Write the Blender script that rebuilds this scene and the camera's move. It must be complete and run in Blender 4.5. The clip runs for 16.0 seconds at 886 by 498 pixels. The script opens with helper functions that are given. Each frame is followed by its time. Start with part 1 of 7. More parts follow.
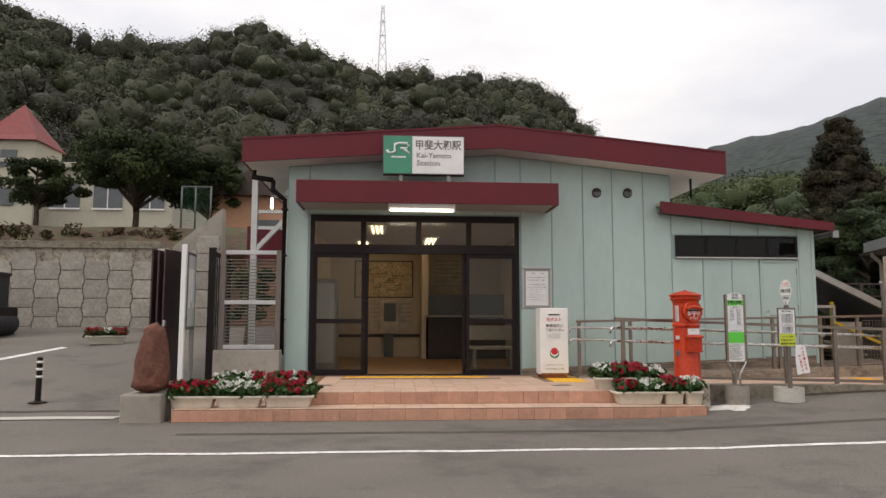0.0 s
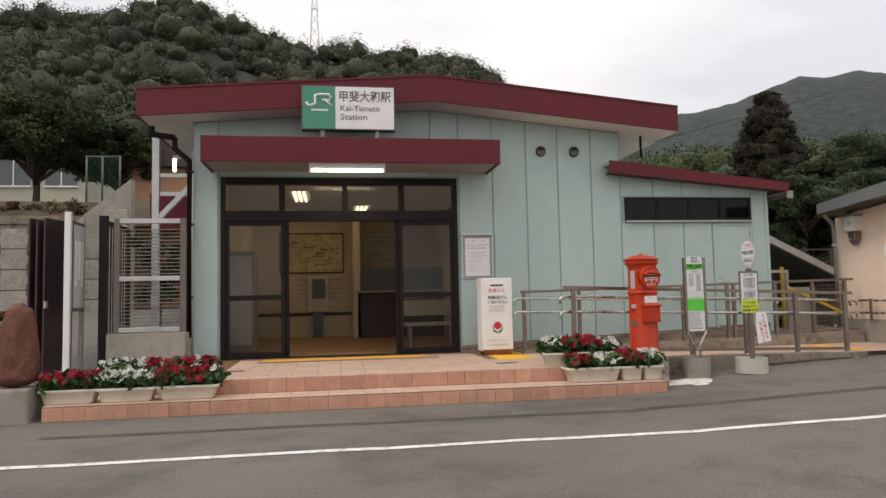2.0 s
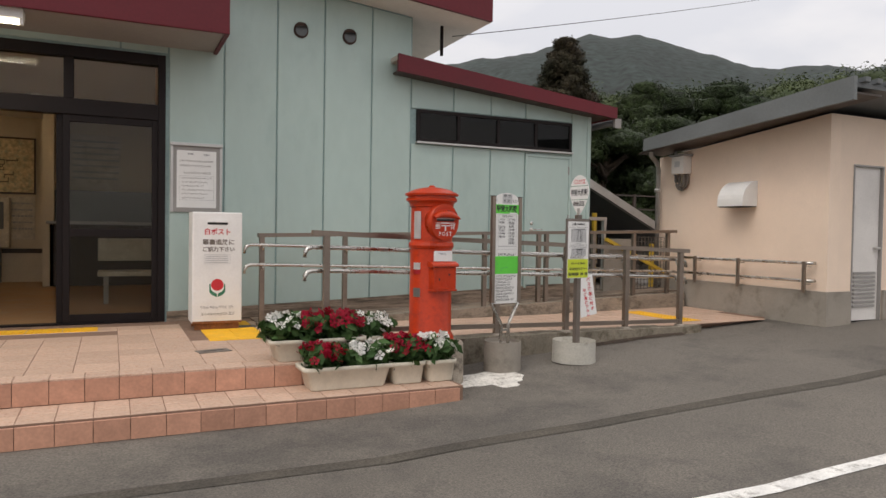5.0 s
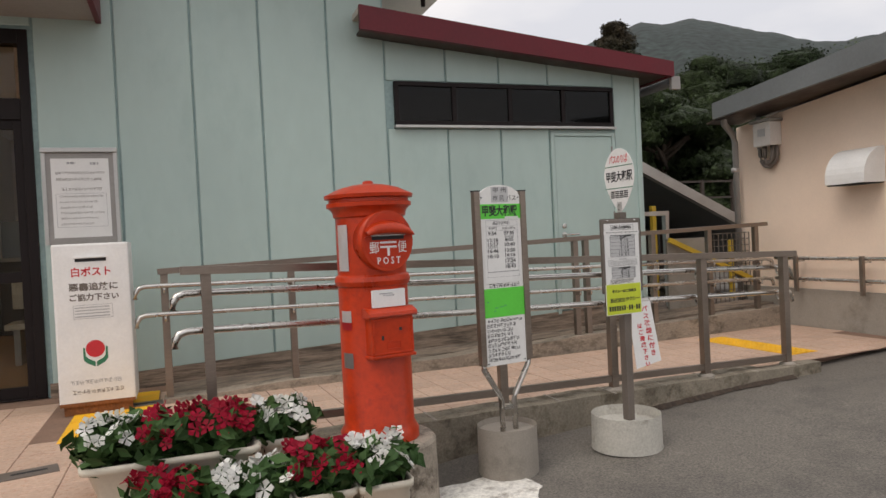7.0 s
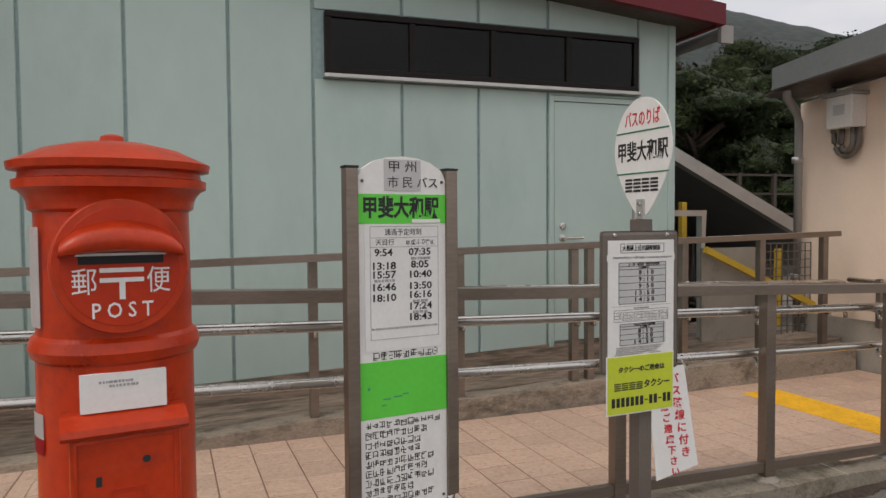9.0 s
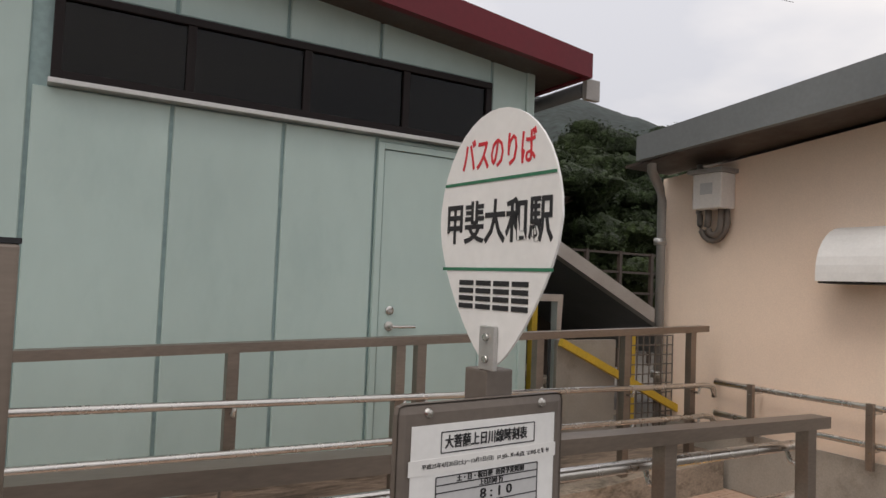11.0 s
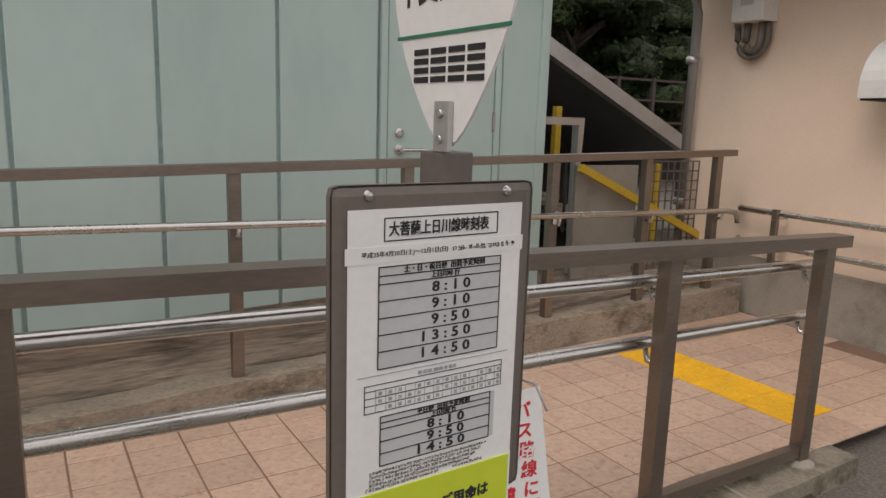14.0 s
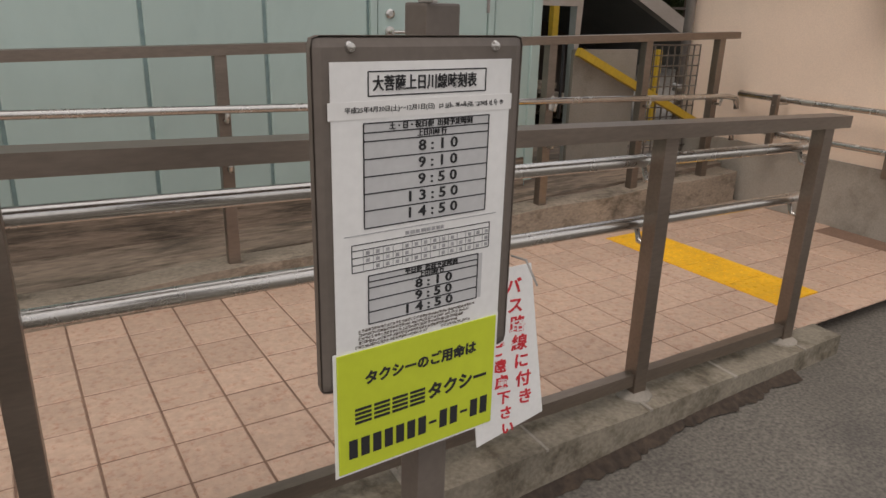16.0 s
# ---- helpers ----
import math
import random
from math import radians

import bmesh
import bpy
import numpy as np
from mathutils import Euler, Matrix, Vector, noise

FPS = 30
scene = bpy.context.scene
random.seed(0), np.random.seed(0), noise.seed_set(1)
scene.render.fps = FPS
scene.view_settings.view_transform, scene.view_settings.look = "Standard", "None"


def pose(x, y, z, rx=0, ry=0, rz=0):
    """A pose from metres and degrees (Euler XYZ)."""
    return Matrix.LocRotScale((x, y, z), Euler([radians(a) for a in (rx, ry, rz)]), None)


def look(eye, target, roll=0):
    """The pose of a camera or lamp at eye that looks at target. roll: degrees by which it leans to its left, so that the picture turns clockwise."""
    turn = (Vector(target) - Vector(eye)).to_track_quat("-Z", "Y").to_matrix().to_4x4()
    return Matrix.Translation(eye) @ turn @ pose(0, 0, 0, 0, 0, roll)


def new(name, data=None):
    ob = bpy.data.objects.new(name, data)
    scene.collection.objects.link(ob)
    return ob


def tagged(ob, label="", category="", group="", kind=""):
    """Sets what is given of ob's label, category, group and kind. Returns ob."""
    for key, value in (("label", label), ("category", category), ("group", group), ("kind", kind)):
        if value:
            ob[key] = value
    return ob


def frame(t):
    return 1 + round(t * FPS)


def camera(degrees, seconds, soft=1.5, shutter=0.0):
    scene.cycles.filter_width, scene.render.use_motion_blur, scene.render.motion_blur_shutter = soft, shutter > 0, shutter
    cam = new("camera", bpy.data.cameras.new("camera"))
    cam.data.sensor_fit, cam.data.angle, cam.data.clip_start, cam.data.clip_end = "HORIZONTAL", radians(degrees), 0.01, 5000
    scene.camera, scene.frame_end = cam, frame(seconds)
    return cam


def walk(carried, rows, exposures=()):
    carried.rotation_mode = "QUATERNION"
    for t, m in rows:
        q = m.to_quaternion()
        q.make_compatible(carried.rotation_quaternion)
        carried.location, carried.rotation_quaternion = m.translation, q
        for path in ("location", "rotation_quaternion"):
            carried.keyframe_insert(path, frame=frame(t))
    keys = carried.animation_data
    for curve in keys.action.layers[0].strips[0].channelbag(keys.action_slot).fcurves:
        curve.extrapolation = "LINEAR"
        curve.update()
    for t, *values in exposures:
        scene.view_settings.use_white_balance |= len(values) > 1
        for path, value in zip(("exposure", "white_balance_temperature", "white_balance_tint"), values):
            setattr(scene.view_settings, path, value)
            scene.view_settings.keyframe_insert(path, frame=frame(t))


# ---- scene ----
cam = camera(64.4, 16.0)
METRES, EYE, TILT, LEAN, TURN = 10.0, 1.5, 0.0, 0.0, -7.6
PATH = [
    (0, (0.798, -0.044, 1.211), (0.937, 1.941, 1.412), 0.1),
    (0.5, (0.744, 0.025, 1.18), (0.884, 2.009, 1.385), -0.7),
    (1, (0.756, 0.296, 1.132), (0.876, 2.283, 1.328), -0.2),
    (1.5, (0.844, 0.727, 1.087), (1.097, 2.703, 1.266), -1.9),
    (2, (1.008, 1.2, 1.128), (1.322, 3.171, 1.267), -1.2),
    (2.5, (1.122, 1.775, 1.132), (1.573, 3.721, 1.225), -1.7),
    (3, (1.388, 2.296, 1.148), (1.936, 4.21, 1.342), -2.7),
    (3.5, (1.631, 2.811, 1.206), (2.291, 4.689, 1.398), -1.1),
    (4, (1.965, 3.308, 1.204), (2.692, 5.167, 1.335), 0.2),
    (4.5, (2.249, 3.843, 1.266), (3.01, 5.692, 1.253), 1.0),
    (4.7, (2.348, 4.04, 1.26), (3.196, 5.85, 1.217), 1.0),
    (6.8, (3.863, 6.075, 1.337), (4.622, 7.922, 1.231), -2.2),
    (7, (4.039, 6.237, 1.345), (4.731, 8.113, 1.308), -2.8),
    (7.5, (4.362, 6.679, 1.366), (4.977, 8.582, 1.344), -0.6),
    (8, (4.624, 7.094, 1.413), (5.2, 9.009, 1.369), -0.5),
    (8.5, (4.874, 7.48, 1.413), (5.419, 9.399, 1.269), 1.3),
    (9, (5.134, 7.831, 1.43), (5.777, 9.723, 1.349), -0.4),
    (9.5, (5.38, 8.2, 1.464), (6.211, 10.019, 1.446), 0.8),
    (9.7, (5.467, 8.354, 1.487), (6.421, 10.111, 1.518), 0.5),
    (11.8, (5.912, 8.879, 1.55), (6.937, 10.593, 1.65), 2.4),
    (12, (5.927, 8.884, 1.545), (6.945, 10.605, 1.593), 2.2),
    (12.5, (5.948, 8.899, 1.524), (6.953, 10.626, 1.439), 1.8),
    (13, (5.954, 8.906, 1.507), (6.939, 10.636, 1.315), 2.1),
    (13.5, (5.963, 8.906, 1.485), (6.926, 10.637, 1.208), 1.6),
    (14, (5.97, 8.893, 1.47), (6.915, 10.617, 1.104), 1.8),
    (14.5, (5.972, 8.883, 1.457), (6.906, 10.592, 1.004), 1.6),
    (15, (5.979, 8.886, 1.442), (6.907, 10.576, 0.911), 1.8),
    (15.5, (5.984, 8.89, 1.428), (6.902, 10.557, 0.812), 1.4),
    (16, (5.98, 8.886, 1.426), (6.906, 10.535, 0.775), 1.6),
]
EXPOSURES = [(0.0, 0.14, 6850, 13), (4.5, 0.08, 6850, 13), (7.5, 0.0, 6800, 13), (9.5, -0.07, 6800, 13), (12.5, -0.06, 6850, 14), (16.0, -0.11, 6950, 14)]
walk(cam, [(t, look(eye, target, roll)) for t, eye, target, roll in PATH], EXPOSURES)

# ---- world, sun, exposure ----
world = bpy.data.worlds.new("sky")
scene.world = world
world.use_nodes = True
wn, wl = world.node_tree.nodes, world.node_tree.links
wn.clear()
w_out, w_bg = wn.new("ShaderNodeOutputWorld"), wn.new("ShaderNodeBackground")
w_sky = wn.new("ShaderNodeTexSky")
w_sky.sky_type, w_sky.sun_disc = "NISHITA", False
w_sky.sun_elevation, w_sky.sun_rotation = radians(53), radians(244)
w_tc, w_noise, w_ramp, w_mix = wn.new("ShaderNodeTexCoord"), wn.new("ShaderNodeTexNoise"), wn.new("ShaderNodeValToRGB"), wn.new("ShaderNodeMix")
w_map = wn.new("ShaderNodeMapping")
w_map.inputs["Scale"].default_value = (1.0, 1.0, 2.6)
w_noise.inputs["Scale"].default_value, w_noise.inputs["Detail"].default_value = 2.2, 5.0
w_noise.inputs["Roughness"].default_value = 0.5
w_ramp.color_ramp.elements[0].position, w_ramp.color_ramp.elements[0].color = 0.36, (7.6, 7.9, 8.5, 1)
w_ramp.color_ramp.elements[1].position, w_ramp.color_ramp.elements[1].color = 0.62, (10.6, 10.5, 10.4, 1)
w_mix.data_type = "RGBA"
w_mix.inputs["Factor"].default_value = 0.9
wl.new(w_tc.outputs["Generated"], w_map.inputs["Vector"])
wl.new(w_map.outputs["Vector"], w_noise.inputs["Vector"])
wl.new(w_noise.outputs["Fac"], w_ramp.inputs["Fac"])
wl.new(w_sky.outputs["Color"], w_mix.inputs["A"])
wl.new(w_ramp.outputs["Color"], w_mix.inputs["B"])
w_sep, w_up, w_mul = wn.new("ShaderNodeSeparateXYZ"), wn.new("ShaderNodeMapRange"), wn.new("ShaderNodeVectorMath")
w_up.inputs["From Min"].default_value, w_up.inputs["From Max"].default_value = 0.0, 1.0
w_up.inputs["To Min"].default_value, w_up.inputs["To Max"].default_value = 0.84, 1.4
w_mul.operation = "SCALE"
wl.new(w_tc.outputs["Generated"], w_sep.inputs[0])
wl.new(w_sep.outputs["Z"], w_up.inputs["Value"])
wl.new(w_mix.outputs["Result"], w_mul.inputs[0])
wl.new(w_up.outputs[0], w_mul.inputs["Scale"])
wl.new(w_mul.outputs[0], w_bg.inputs["Color"])
wl.new(w_bg.outputs["Background"], w_out.inputs["Surface"])
w_bg.inputs["Strength"].default_value = 0.1
sun = new("sun", bpy.data.lights.new("sun", "SUN"))
sun.data.energy, sun.data.angle, sun.data.color = 0.9, radians(25), (1.0, 0.96, 0.9)
sun.matrix_world = look((0, 0, 40), (27, 13, 0))
scene.view_settings.exposure = 0.0


# ---- materials ----
def mat(name, base, rough=0.6, metal=0.0, grain=70.0, gv=0.12, stain=1.7, sv=0.16, bump=0.15, dirt=None, dirt_at=0.62, stretch=(1, 1, 1), rnd=0.0, coat=0.0, rv=0.12):
    """A surface with fine grain, broad stains and a slight relief; dirt: a second colour that lies in patches."""
    m = bpy.data.materials.new(name)
    m.use_nodes = True
    n, l = m.node_tree.nodes, m.node_tree.links
    b = n["Principled BSDF"]
    tc, mp, oi, add = n.new("ShaderNodeTexCoord"), n.new("ShaderNodeMapping"), n.new("ShaderNodeObjectInfo"), n.new("ShaderNodeVectorMath")
    mp.inputs["Scale"].default_value = stretch
    add.operation = "MULTIPLY_ADD"
    add.inputs[1].default_value = (1, 1, 1)
    sc = n.new("ShaderNodeVectorMath")
    sc.operation = "SCALE"
    sc.inputs[0].default_value = (37.0, 23.0, 51.0)
    l.new(oi.outputs["Random"], sc.inputs["Scale"])
    l.new(tc.outputs["Object"], add.inputs[0])
    l.new(sc.outputs[0], add.inputs[2])
    l.new(add.outputs[0], mp.inputs["Vector"])
    n1, n2 = n.new("ShaderNodeTexNoise"), n.new("ShaderNodeTexNoise")
    n1.inputs["Scale"].default_value, n1.inputs["Detail"].default_value = grain, 3
    n2.inputs["Scale"].default_value, n2.inputs["Detail"].default_value, n2.inputs["Roughness"].default_value = stain, 6, 0.65
    for t in (n1, n2):
        l.new(mp.outputs[0], t.inputs["Vector"])

    def span(src, lo, hi):
        r = n.new("ShaderNodeMapRange")
        r.inputs["From Min"].default_value, r.inputs["From Max"].default_value = 0.28, 0.72
        r.inputs["To Min"].default_value, r.inputs["To Max"].default_value = lo, hi
        l.new(src, r.inputs["Value"])
        return r.outputs[0]

    def mul(a, c):
        q = n.new("ShaderNodeMath")
        q.operation = "MULTIPLY"
        l.new(a, q.inputs[0])
        l.new(c, q.inputs[1])
        return q.outputs[0]
    k = mul(span(n1.outputs["Fac"], 1 - gv, 1 + gv), span(n2.outputs["Fac"], 1 - sv, 1 + sv))
    if rnd:
        r = n.new("ShaderNodeMapRange")
        r.inputs["To Min"].default_value, r.inputs["To Max"].default_value = 1 - rnd, 1 + rnd
        l.new(oi.outputs["Random"], r.inputs["Value"])
        k = mul(k, r.outputs[0])
    v = n.new("ShaderNodeVectorMath")
    v.operation = "SCALE"
    if dirt:
        n3, rp, mx = n.new("ShaderNodeTexNoise"), n.new("ShaderNodeMapRange"), n.new("ShaderNodeMix")
        n3.inputs["Scale"].default_value, n3.inputs["Detail"].default_value, n3.inputs["Roughness"].default_value = stain * 2.3, 8, 0.7
        l.new(mp.outputs[0], n3.inputs["Vector"])
        rp.inputs["From Min"].default_value, rp.inputs["From Max"].default_value = dirt_at - 0.06, dirt_at + 0.1
        l.new(n3.outputs["Fac"], rp.inputs["Value"])
        mx.data_type = "RGBA"
        mx.inputs["A"].default_value, mx.inputs["B"].default_value = (*base, 1), (*dirt, 1)
        l.new(rp.outputs[0], mx.inputs["Factor"])
        l.new(mx.outputs["Result"], v.inputs[0])
    else:
        v.inputs[0].default_value = base
    l.new(k, v.inputs["Scale"])
    l.new(v.outputs[0], b.inputs["Base Color"])
    l.new(span(n2.outputs["Fac"], max(0.03, rough - rv), min(1, rough + rv)), b.inputs["Roughness"])
    b.inputs["Metallic"].default_value = metal
    b.inputs["Coat Weight"].default_value = coat
    if bump:
        bp = n.new("ShaderNodeBump")
        bp.inputs["Strength"].default_value, bp.inputs["Distance"].default_value = bump, 0.004
        l.new(n1.outputs["Fac"], bp.inputs["Height"])
        l.new(bp.outputs[0], b.inputs["Normal"])
    return m


def leaf_mat(name, a, c, scale=0.25, rough=0.6, vary=(0.8, 1.2), fine=0.0):
    m = bpy.data.materials.new(name)
    m.use_nodes = True
    n, l = m.node_tree.nodes, m.node_tree.links
    b = n["Principled BSDF"]
    tc, t1, g, mx, mr, vs = (n.new("ShaderNode" + k) for k in ("TexCoord", "TexNoise", "NewGeometry", "Mix", "MapRange", "VectorMath"))
    t1.inputs["Scale"].default_value, t1.inputs["Detail"].default_value = scale, 3
    l.new(tc.outputs["Object"], t1.inputs["Vector"])
    mx.data_type = "RGBA"
    mx.inputs["A"].default_value, mx.inputs["B"].default_value = (*a, 1), (*c, 1)
    r2 = n.new("ShaderNodeMapRange")
    r2.inputs["From Min"].default_value, r2.inputs["From Max"].default_value = 0.35, 0.65
    l.new(t1.outputs["Fac"], r2.inputs["Value"])
    l.new(r2.outputs[0], mx.inputs["Factor"])
    mr.inputs["To Min"].default_value, mr.inputs["To Max"].default_value = vary
    l.new(g.outputs["Random Per Island"], mr.inputs["Value"])
    vs.operation = "SCALE"
    l.new(mx.outputs["Result"], vs.inputs[0])
    l.new(mr.outputs[0], vs.inputs["Scale"])
    l.new(vs.outputs[0], b.inputs["Base Color"])
    if fine:
        # sprays of foliage within each crown
        t2, r3, v2, bp = (n.new("ShaderNode" + k) for k in ("TexNoise", "MapRange", "VectorMath", "Bump"))
        t2.inputs["Scale"].default_value, t2.inputs["Detail"].default_value, t2.inputs["Roughness"].default_value = fine, 6, 0.7
        l.new(tc.outputs["Object"], t2.inputs["Vector"])
        r3.inputs["From Min"].default_value, r3.inputs["From Max"].default_value = 0.36, 0.64
        r3.inputs["To Min"].default_value, r3.inputs["To Max"].default_value = 0.35, 1.45
        l.new(t2.outputs["Fac"], r3.inputs["Value"])
        v2.operation = "SCALE"
        l.new(vs.outputs[0], v2.inputs[0])
        l.new(r3.outputs[0], v2.inputs["Scale"])
        l.new(v2.outputs[0], b.inputs["Base Color"])
        bp.inputs["Strength"].default_value, bp.inputs["Distance"].default_value = 1.0, 0.9 / fine
        l.new(t2.outputs["Fac"], bp.inputs["Height"])
        l.new(bp.outputs[0], b.inputs["Normal"])
    b.inputs["Roughness"].default_value = rough
    b.inputs["Specular IOR Level"].default_value = 0.2
    return m


def glow(name, colour, strength):
    m = bpy.data.materials.new(name)
    m.use_nodes = True
    b = m.node_tree.nodes["Principled BSDF"]
    b.inputs["Base Color"].default_value = (0.8, 0.8, 0.8, 1)
    b.inputs["Emission Color"].default_value, b.inputs["Emission Strength"].default_value = (*colour, 1), strength
    return m


def glass_mat(name, tint=(0.9, 0.93, 0.92), rough=0.02):
    m = bpy.data.materials.new(name)
    m.use_nodes = True
    n, l = m.node_tree.nodes, m.node_tree.links
    n.remove(n["Principled BSDF"])
    tr, gl, fr, mx = n.new("ShaderNodeBsdfTransparent"), n.new("ShaderNodeBsdfGlossy"), n.new("ShaderNodeFresnel"), n.new("ShaderNodeMixShader")
    tr.inputs["Color"].default_value = (*tint, 1)
    gl.inputs["Roughness"].default_value = rough
    fr.inputs["IOR"].default_value = 1.34
    l.new(fr.outputs[0], mx.inputs[0])
    l.new(tr.outputs[0], mx.inputs[1])
    l.new(gl.outputs[0], mx.inputs[2])
    l.new(mx.outputs[0], n["Material Output"].inputs["Surface"])
    return m


M_ASPHALT = mat("asphalt", (0.135, 0.121, 0.103), 0.82, grain=85, gv=0.4, stain=0.45, sv=0.22, bump=0.6, dirt=(0.090, 0.081, 0.071), dirt_at=0.56)
M_LINE = mat("road_paint", (0.72, 0.71, 0.68), 0.8, grain=90, gv=0.14, stain=5, sv=0.2, bump=0.4, dirt=(0.24, 0.225, 0.20), dirt_at=0.57)
M_GUTTER = mat("gutter_stain", (0.072, 0.063, 0.05), 0.95, grain=60, gv=0.4, stain=3, sv=0.4, bump=0.6)
M_CONC = mat("concrete", (0.345, 0.295, 0.238), 0.9, grain=90, gv=0.18, stain=2.6, sv=0.3, bump=0.5, dirt=(0.095, 0.076, 0.056), dirt_at=0.53)
M_CONC_LT = mat("pale_concrete", (0.46, 0.44, 0.39), 0.9, grain=80, gv=0.12, stain=3, sv=0.16, bump=0.35, dirt=(0.25, 0.23, 0.19), dirt_at=0.62)
M_TILE = mat("floor_tile", (0.52, 0.365, 0.275), 0.6, grain=45, gv=0.1, stain=17, sv=0.1, bump=0.15, dirt=(0.42, 0.235, 0.16), dirt_at=0.58, rnd=0.08)
M_TILE_R = mat("riser_tile", (0.47, 0.245, 0.165), 0.5, grain=50, gv=0.1, stain=6, sv=0.15, bump=0.15, rnd=0.12)
M_GROUT = mat("grout", (0.22, 0.135, 0.095), 0.95, grain=120, gv=0.2, stain=3, sv=0.25, bump=0.3)
M_YELLOW = mat("yellow_tactile", (0.83, 0.44, 0.014), 0.7, grain=60, gv=0.08, stain=6, sv=0.14, bump=0.15, dirt=(0.45, 0.25, 0.05), dirt_at=0.66)
M_MINT = mat("mint_panel", (0.395, 0.503, 0.473), 0.5, grain=9, gv=0.022, stain=0.9, sv=0.06, bump=0.015, stretch=(1, 1, 0.45), rnd=0.03, dirt=(0.362, 0.468, 0.442), dirt_at=0.58)
M_MINT_D = mat("mint_joint", (0.25, 0.35, 0.345), 0.6, grain=30, stain=2, bump=0.05)
M_RED = mat("red_sheet", (0.118, 0.012, 0.019), 0.5, grain=30, gv=0.06, stain=1.2, sv=0.14, bump=0.05)
M_SOFFIT = mat("soffit_board", (0.70, 0.67, 0.64), 0.8, grain=50, gv=0.05, stain=1.5, sv=0.1, bump=0.1)
M_WHITE = mat("white_paint", (0.76, 0.75, 0.73), 0.45, grain=60, gv=0.03, stain=4, sv=0.07, bump=0.04)
M_RUST = mat("rust", (0.20, 0.075, 0.025), 0.9, grain=70, gv=0.3, stain=9, sv=0.35, bump=0.4)
M_POST = mat("post_red", (0.47, 0.036, 0.006), 0.36, grain=45, gv=0.08, stain=6, sv=0.2, bump=0.12, coat=0.12, dirt=(0.34, 0.026, 0.008), dirt_at=0.58)
M_POST_D = mat("post_face", (0.47, 0.032, 0.006), 0.5, grain=45, gv=0.06, stain=5, sv=0.12, bump=0.12)
M_STEEL = mat("brushed_steel", (0.255, 0.210, 0.176), 0.4, 0.85, grain=120, gv=0.08, stain=5, sv=0.16, bump=0.05, stretch=(0.2, 1, 1))
M_TUBE = mat("steel_tube", (0.56, 0.54, 0.51), 0.26, 0.95, grain=120, gv=0.05, stain=5, sv=0.1, bump=0.03)
M_GREYP = mat("grey_paint", (0.30, 0.285, 0.27), 0.5, 0.2, grain=80, gv=0.06, stain=4, sv=0.1, bump=0.06)
M_SHEDF = mat("grey_fascia_sheet", (0.155, 0.168, 0.17), 0.5, 0.1, grain=40, gv=0.06, stain=1.2, sv=0.16, bump=0.06)
M_DGREY = mat("dark_grey_sheet", (0.105, 0.115, 0.12), 0.5, 0.1, grain=40, gv=0.06, stain=1.5, sv=0.14, bump=0.06)
M_BROWN = mat("brown_aluminium", (0.013, 0.009, 0.009), 0.5, 0.0, grain=60, gv=0.08, stain=3, sv=0.15, bump=0.03)
for m_ in (M_POST, M_POST_D, M_RED):
    m_.node_tree.nodes["Principled BSDF"].inputs["Specular IOR Level"].default_value = 0.3
M_BROWN.node_tree.nodes["Principled BSDF"].inputs["Specular IOR Level"].default_value = 0.18
M_BLACK = mat("black_ink", (0.018, 0.018, 0.02), 0.7, grain=60, gv=0.05, stain=8, sv=0.1, bump=0)
M_GINK = mat("grey_ink", (0.34, 0.34, 0.345), 0.8, grain=200, gv=0.25, stain=40, sv=0.25, bump=0)
M_RINK = mat("red_ink", (0.55, 0.025, 0.035), 0.7, grain=60, gv=0.05, stain=8, sv=0.1, bump=0)
M_GREEN = mat("sign_green", (0.10, 0.60, 0.055), 0.5, grain=60, gv=0.03, stain=5, sv=0.06, bump=0.02)
M_DGREEN = mat("deep_green", (0.055, 0.26, 0.165), 0.5, grain=60, gv=0.04, stain=3, sv=0.08, bump=0.02)
M_LINEG = mat("green_line", (0.03, 0.17, 0.09), 0.6, grain=60, bump=0)
M_PAPER = mat("paper", (0.74, 0.735, 0.72), 0.8, grain=90, gv=0.03, stain=5, sv=0.05, bump=0.06)
M_PAPER_G = mat("grey_table_tint", (0.50, 0.50, 0.50), 0.8, grain=90, gv=0.04, stain=6, sv=0.05, bump=0.04)
M_LIME = mat("lime_card", (0.52, 0.60, 0.035), 0.55, grain=60, gv=0.03, stain=5, sv=0.06, bump=0.03)
M_PEACH = mat("peach_render", (0.82, 0.655, 0.525), 0.85, grain=130, gv=0.05, stain=1.1, sv=0.07, bump=0.3)
M_ALU = mat("aluminium", (0.50, 0.49, 0.475), 0.4, 0.7, grain=100, gv=0.06, stain=4, sv=0.12, bump=0.04)
M_ROCK = mat("red_rock", (0.112, 0.038, 0.022), 0.75, grain=16, gv=0.25, stain=3.5, sv=0.4, bump=0.8, dirt=(0.19, 0.085, 0.05), dirt_at=0.6)
M_TAUPE = mat("taupe_paint", (0.145, 0.120, 0.102), 0.5, 0.1, grain=80, gv=0.07, stain=4, sv=0.14, bump=0.06)
M_RAMPC = mat("weathered_concrete", (0.30, 0.245, 0.19), 0.92, grain=60, gv=0.2, stain=2.4, sv=0.25, bump=0.6, dirt=(0.11, 0.088, 0.064), dirt_at=0.56, stretch=(0.8, 1.0, 1.5))
M_KERB = mat("mossy_concrete", (0.225, 0.195, 0.15), 0.92, grain=70, gv=0.2, stain=3.2, sv=0.25, bump=0.6, dirt=(0.105, 0.085, 0.058), dirt_at=0.53)
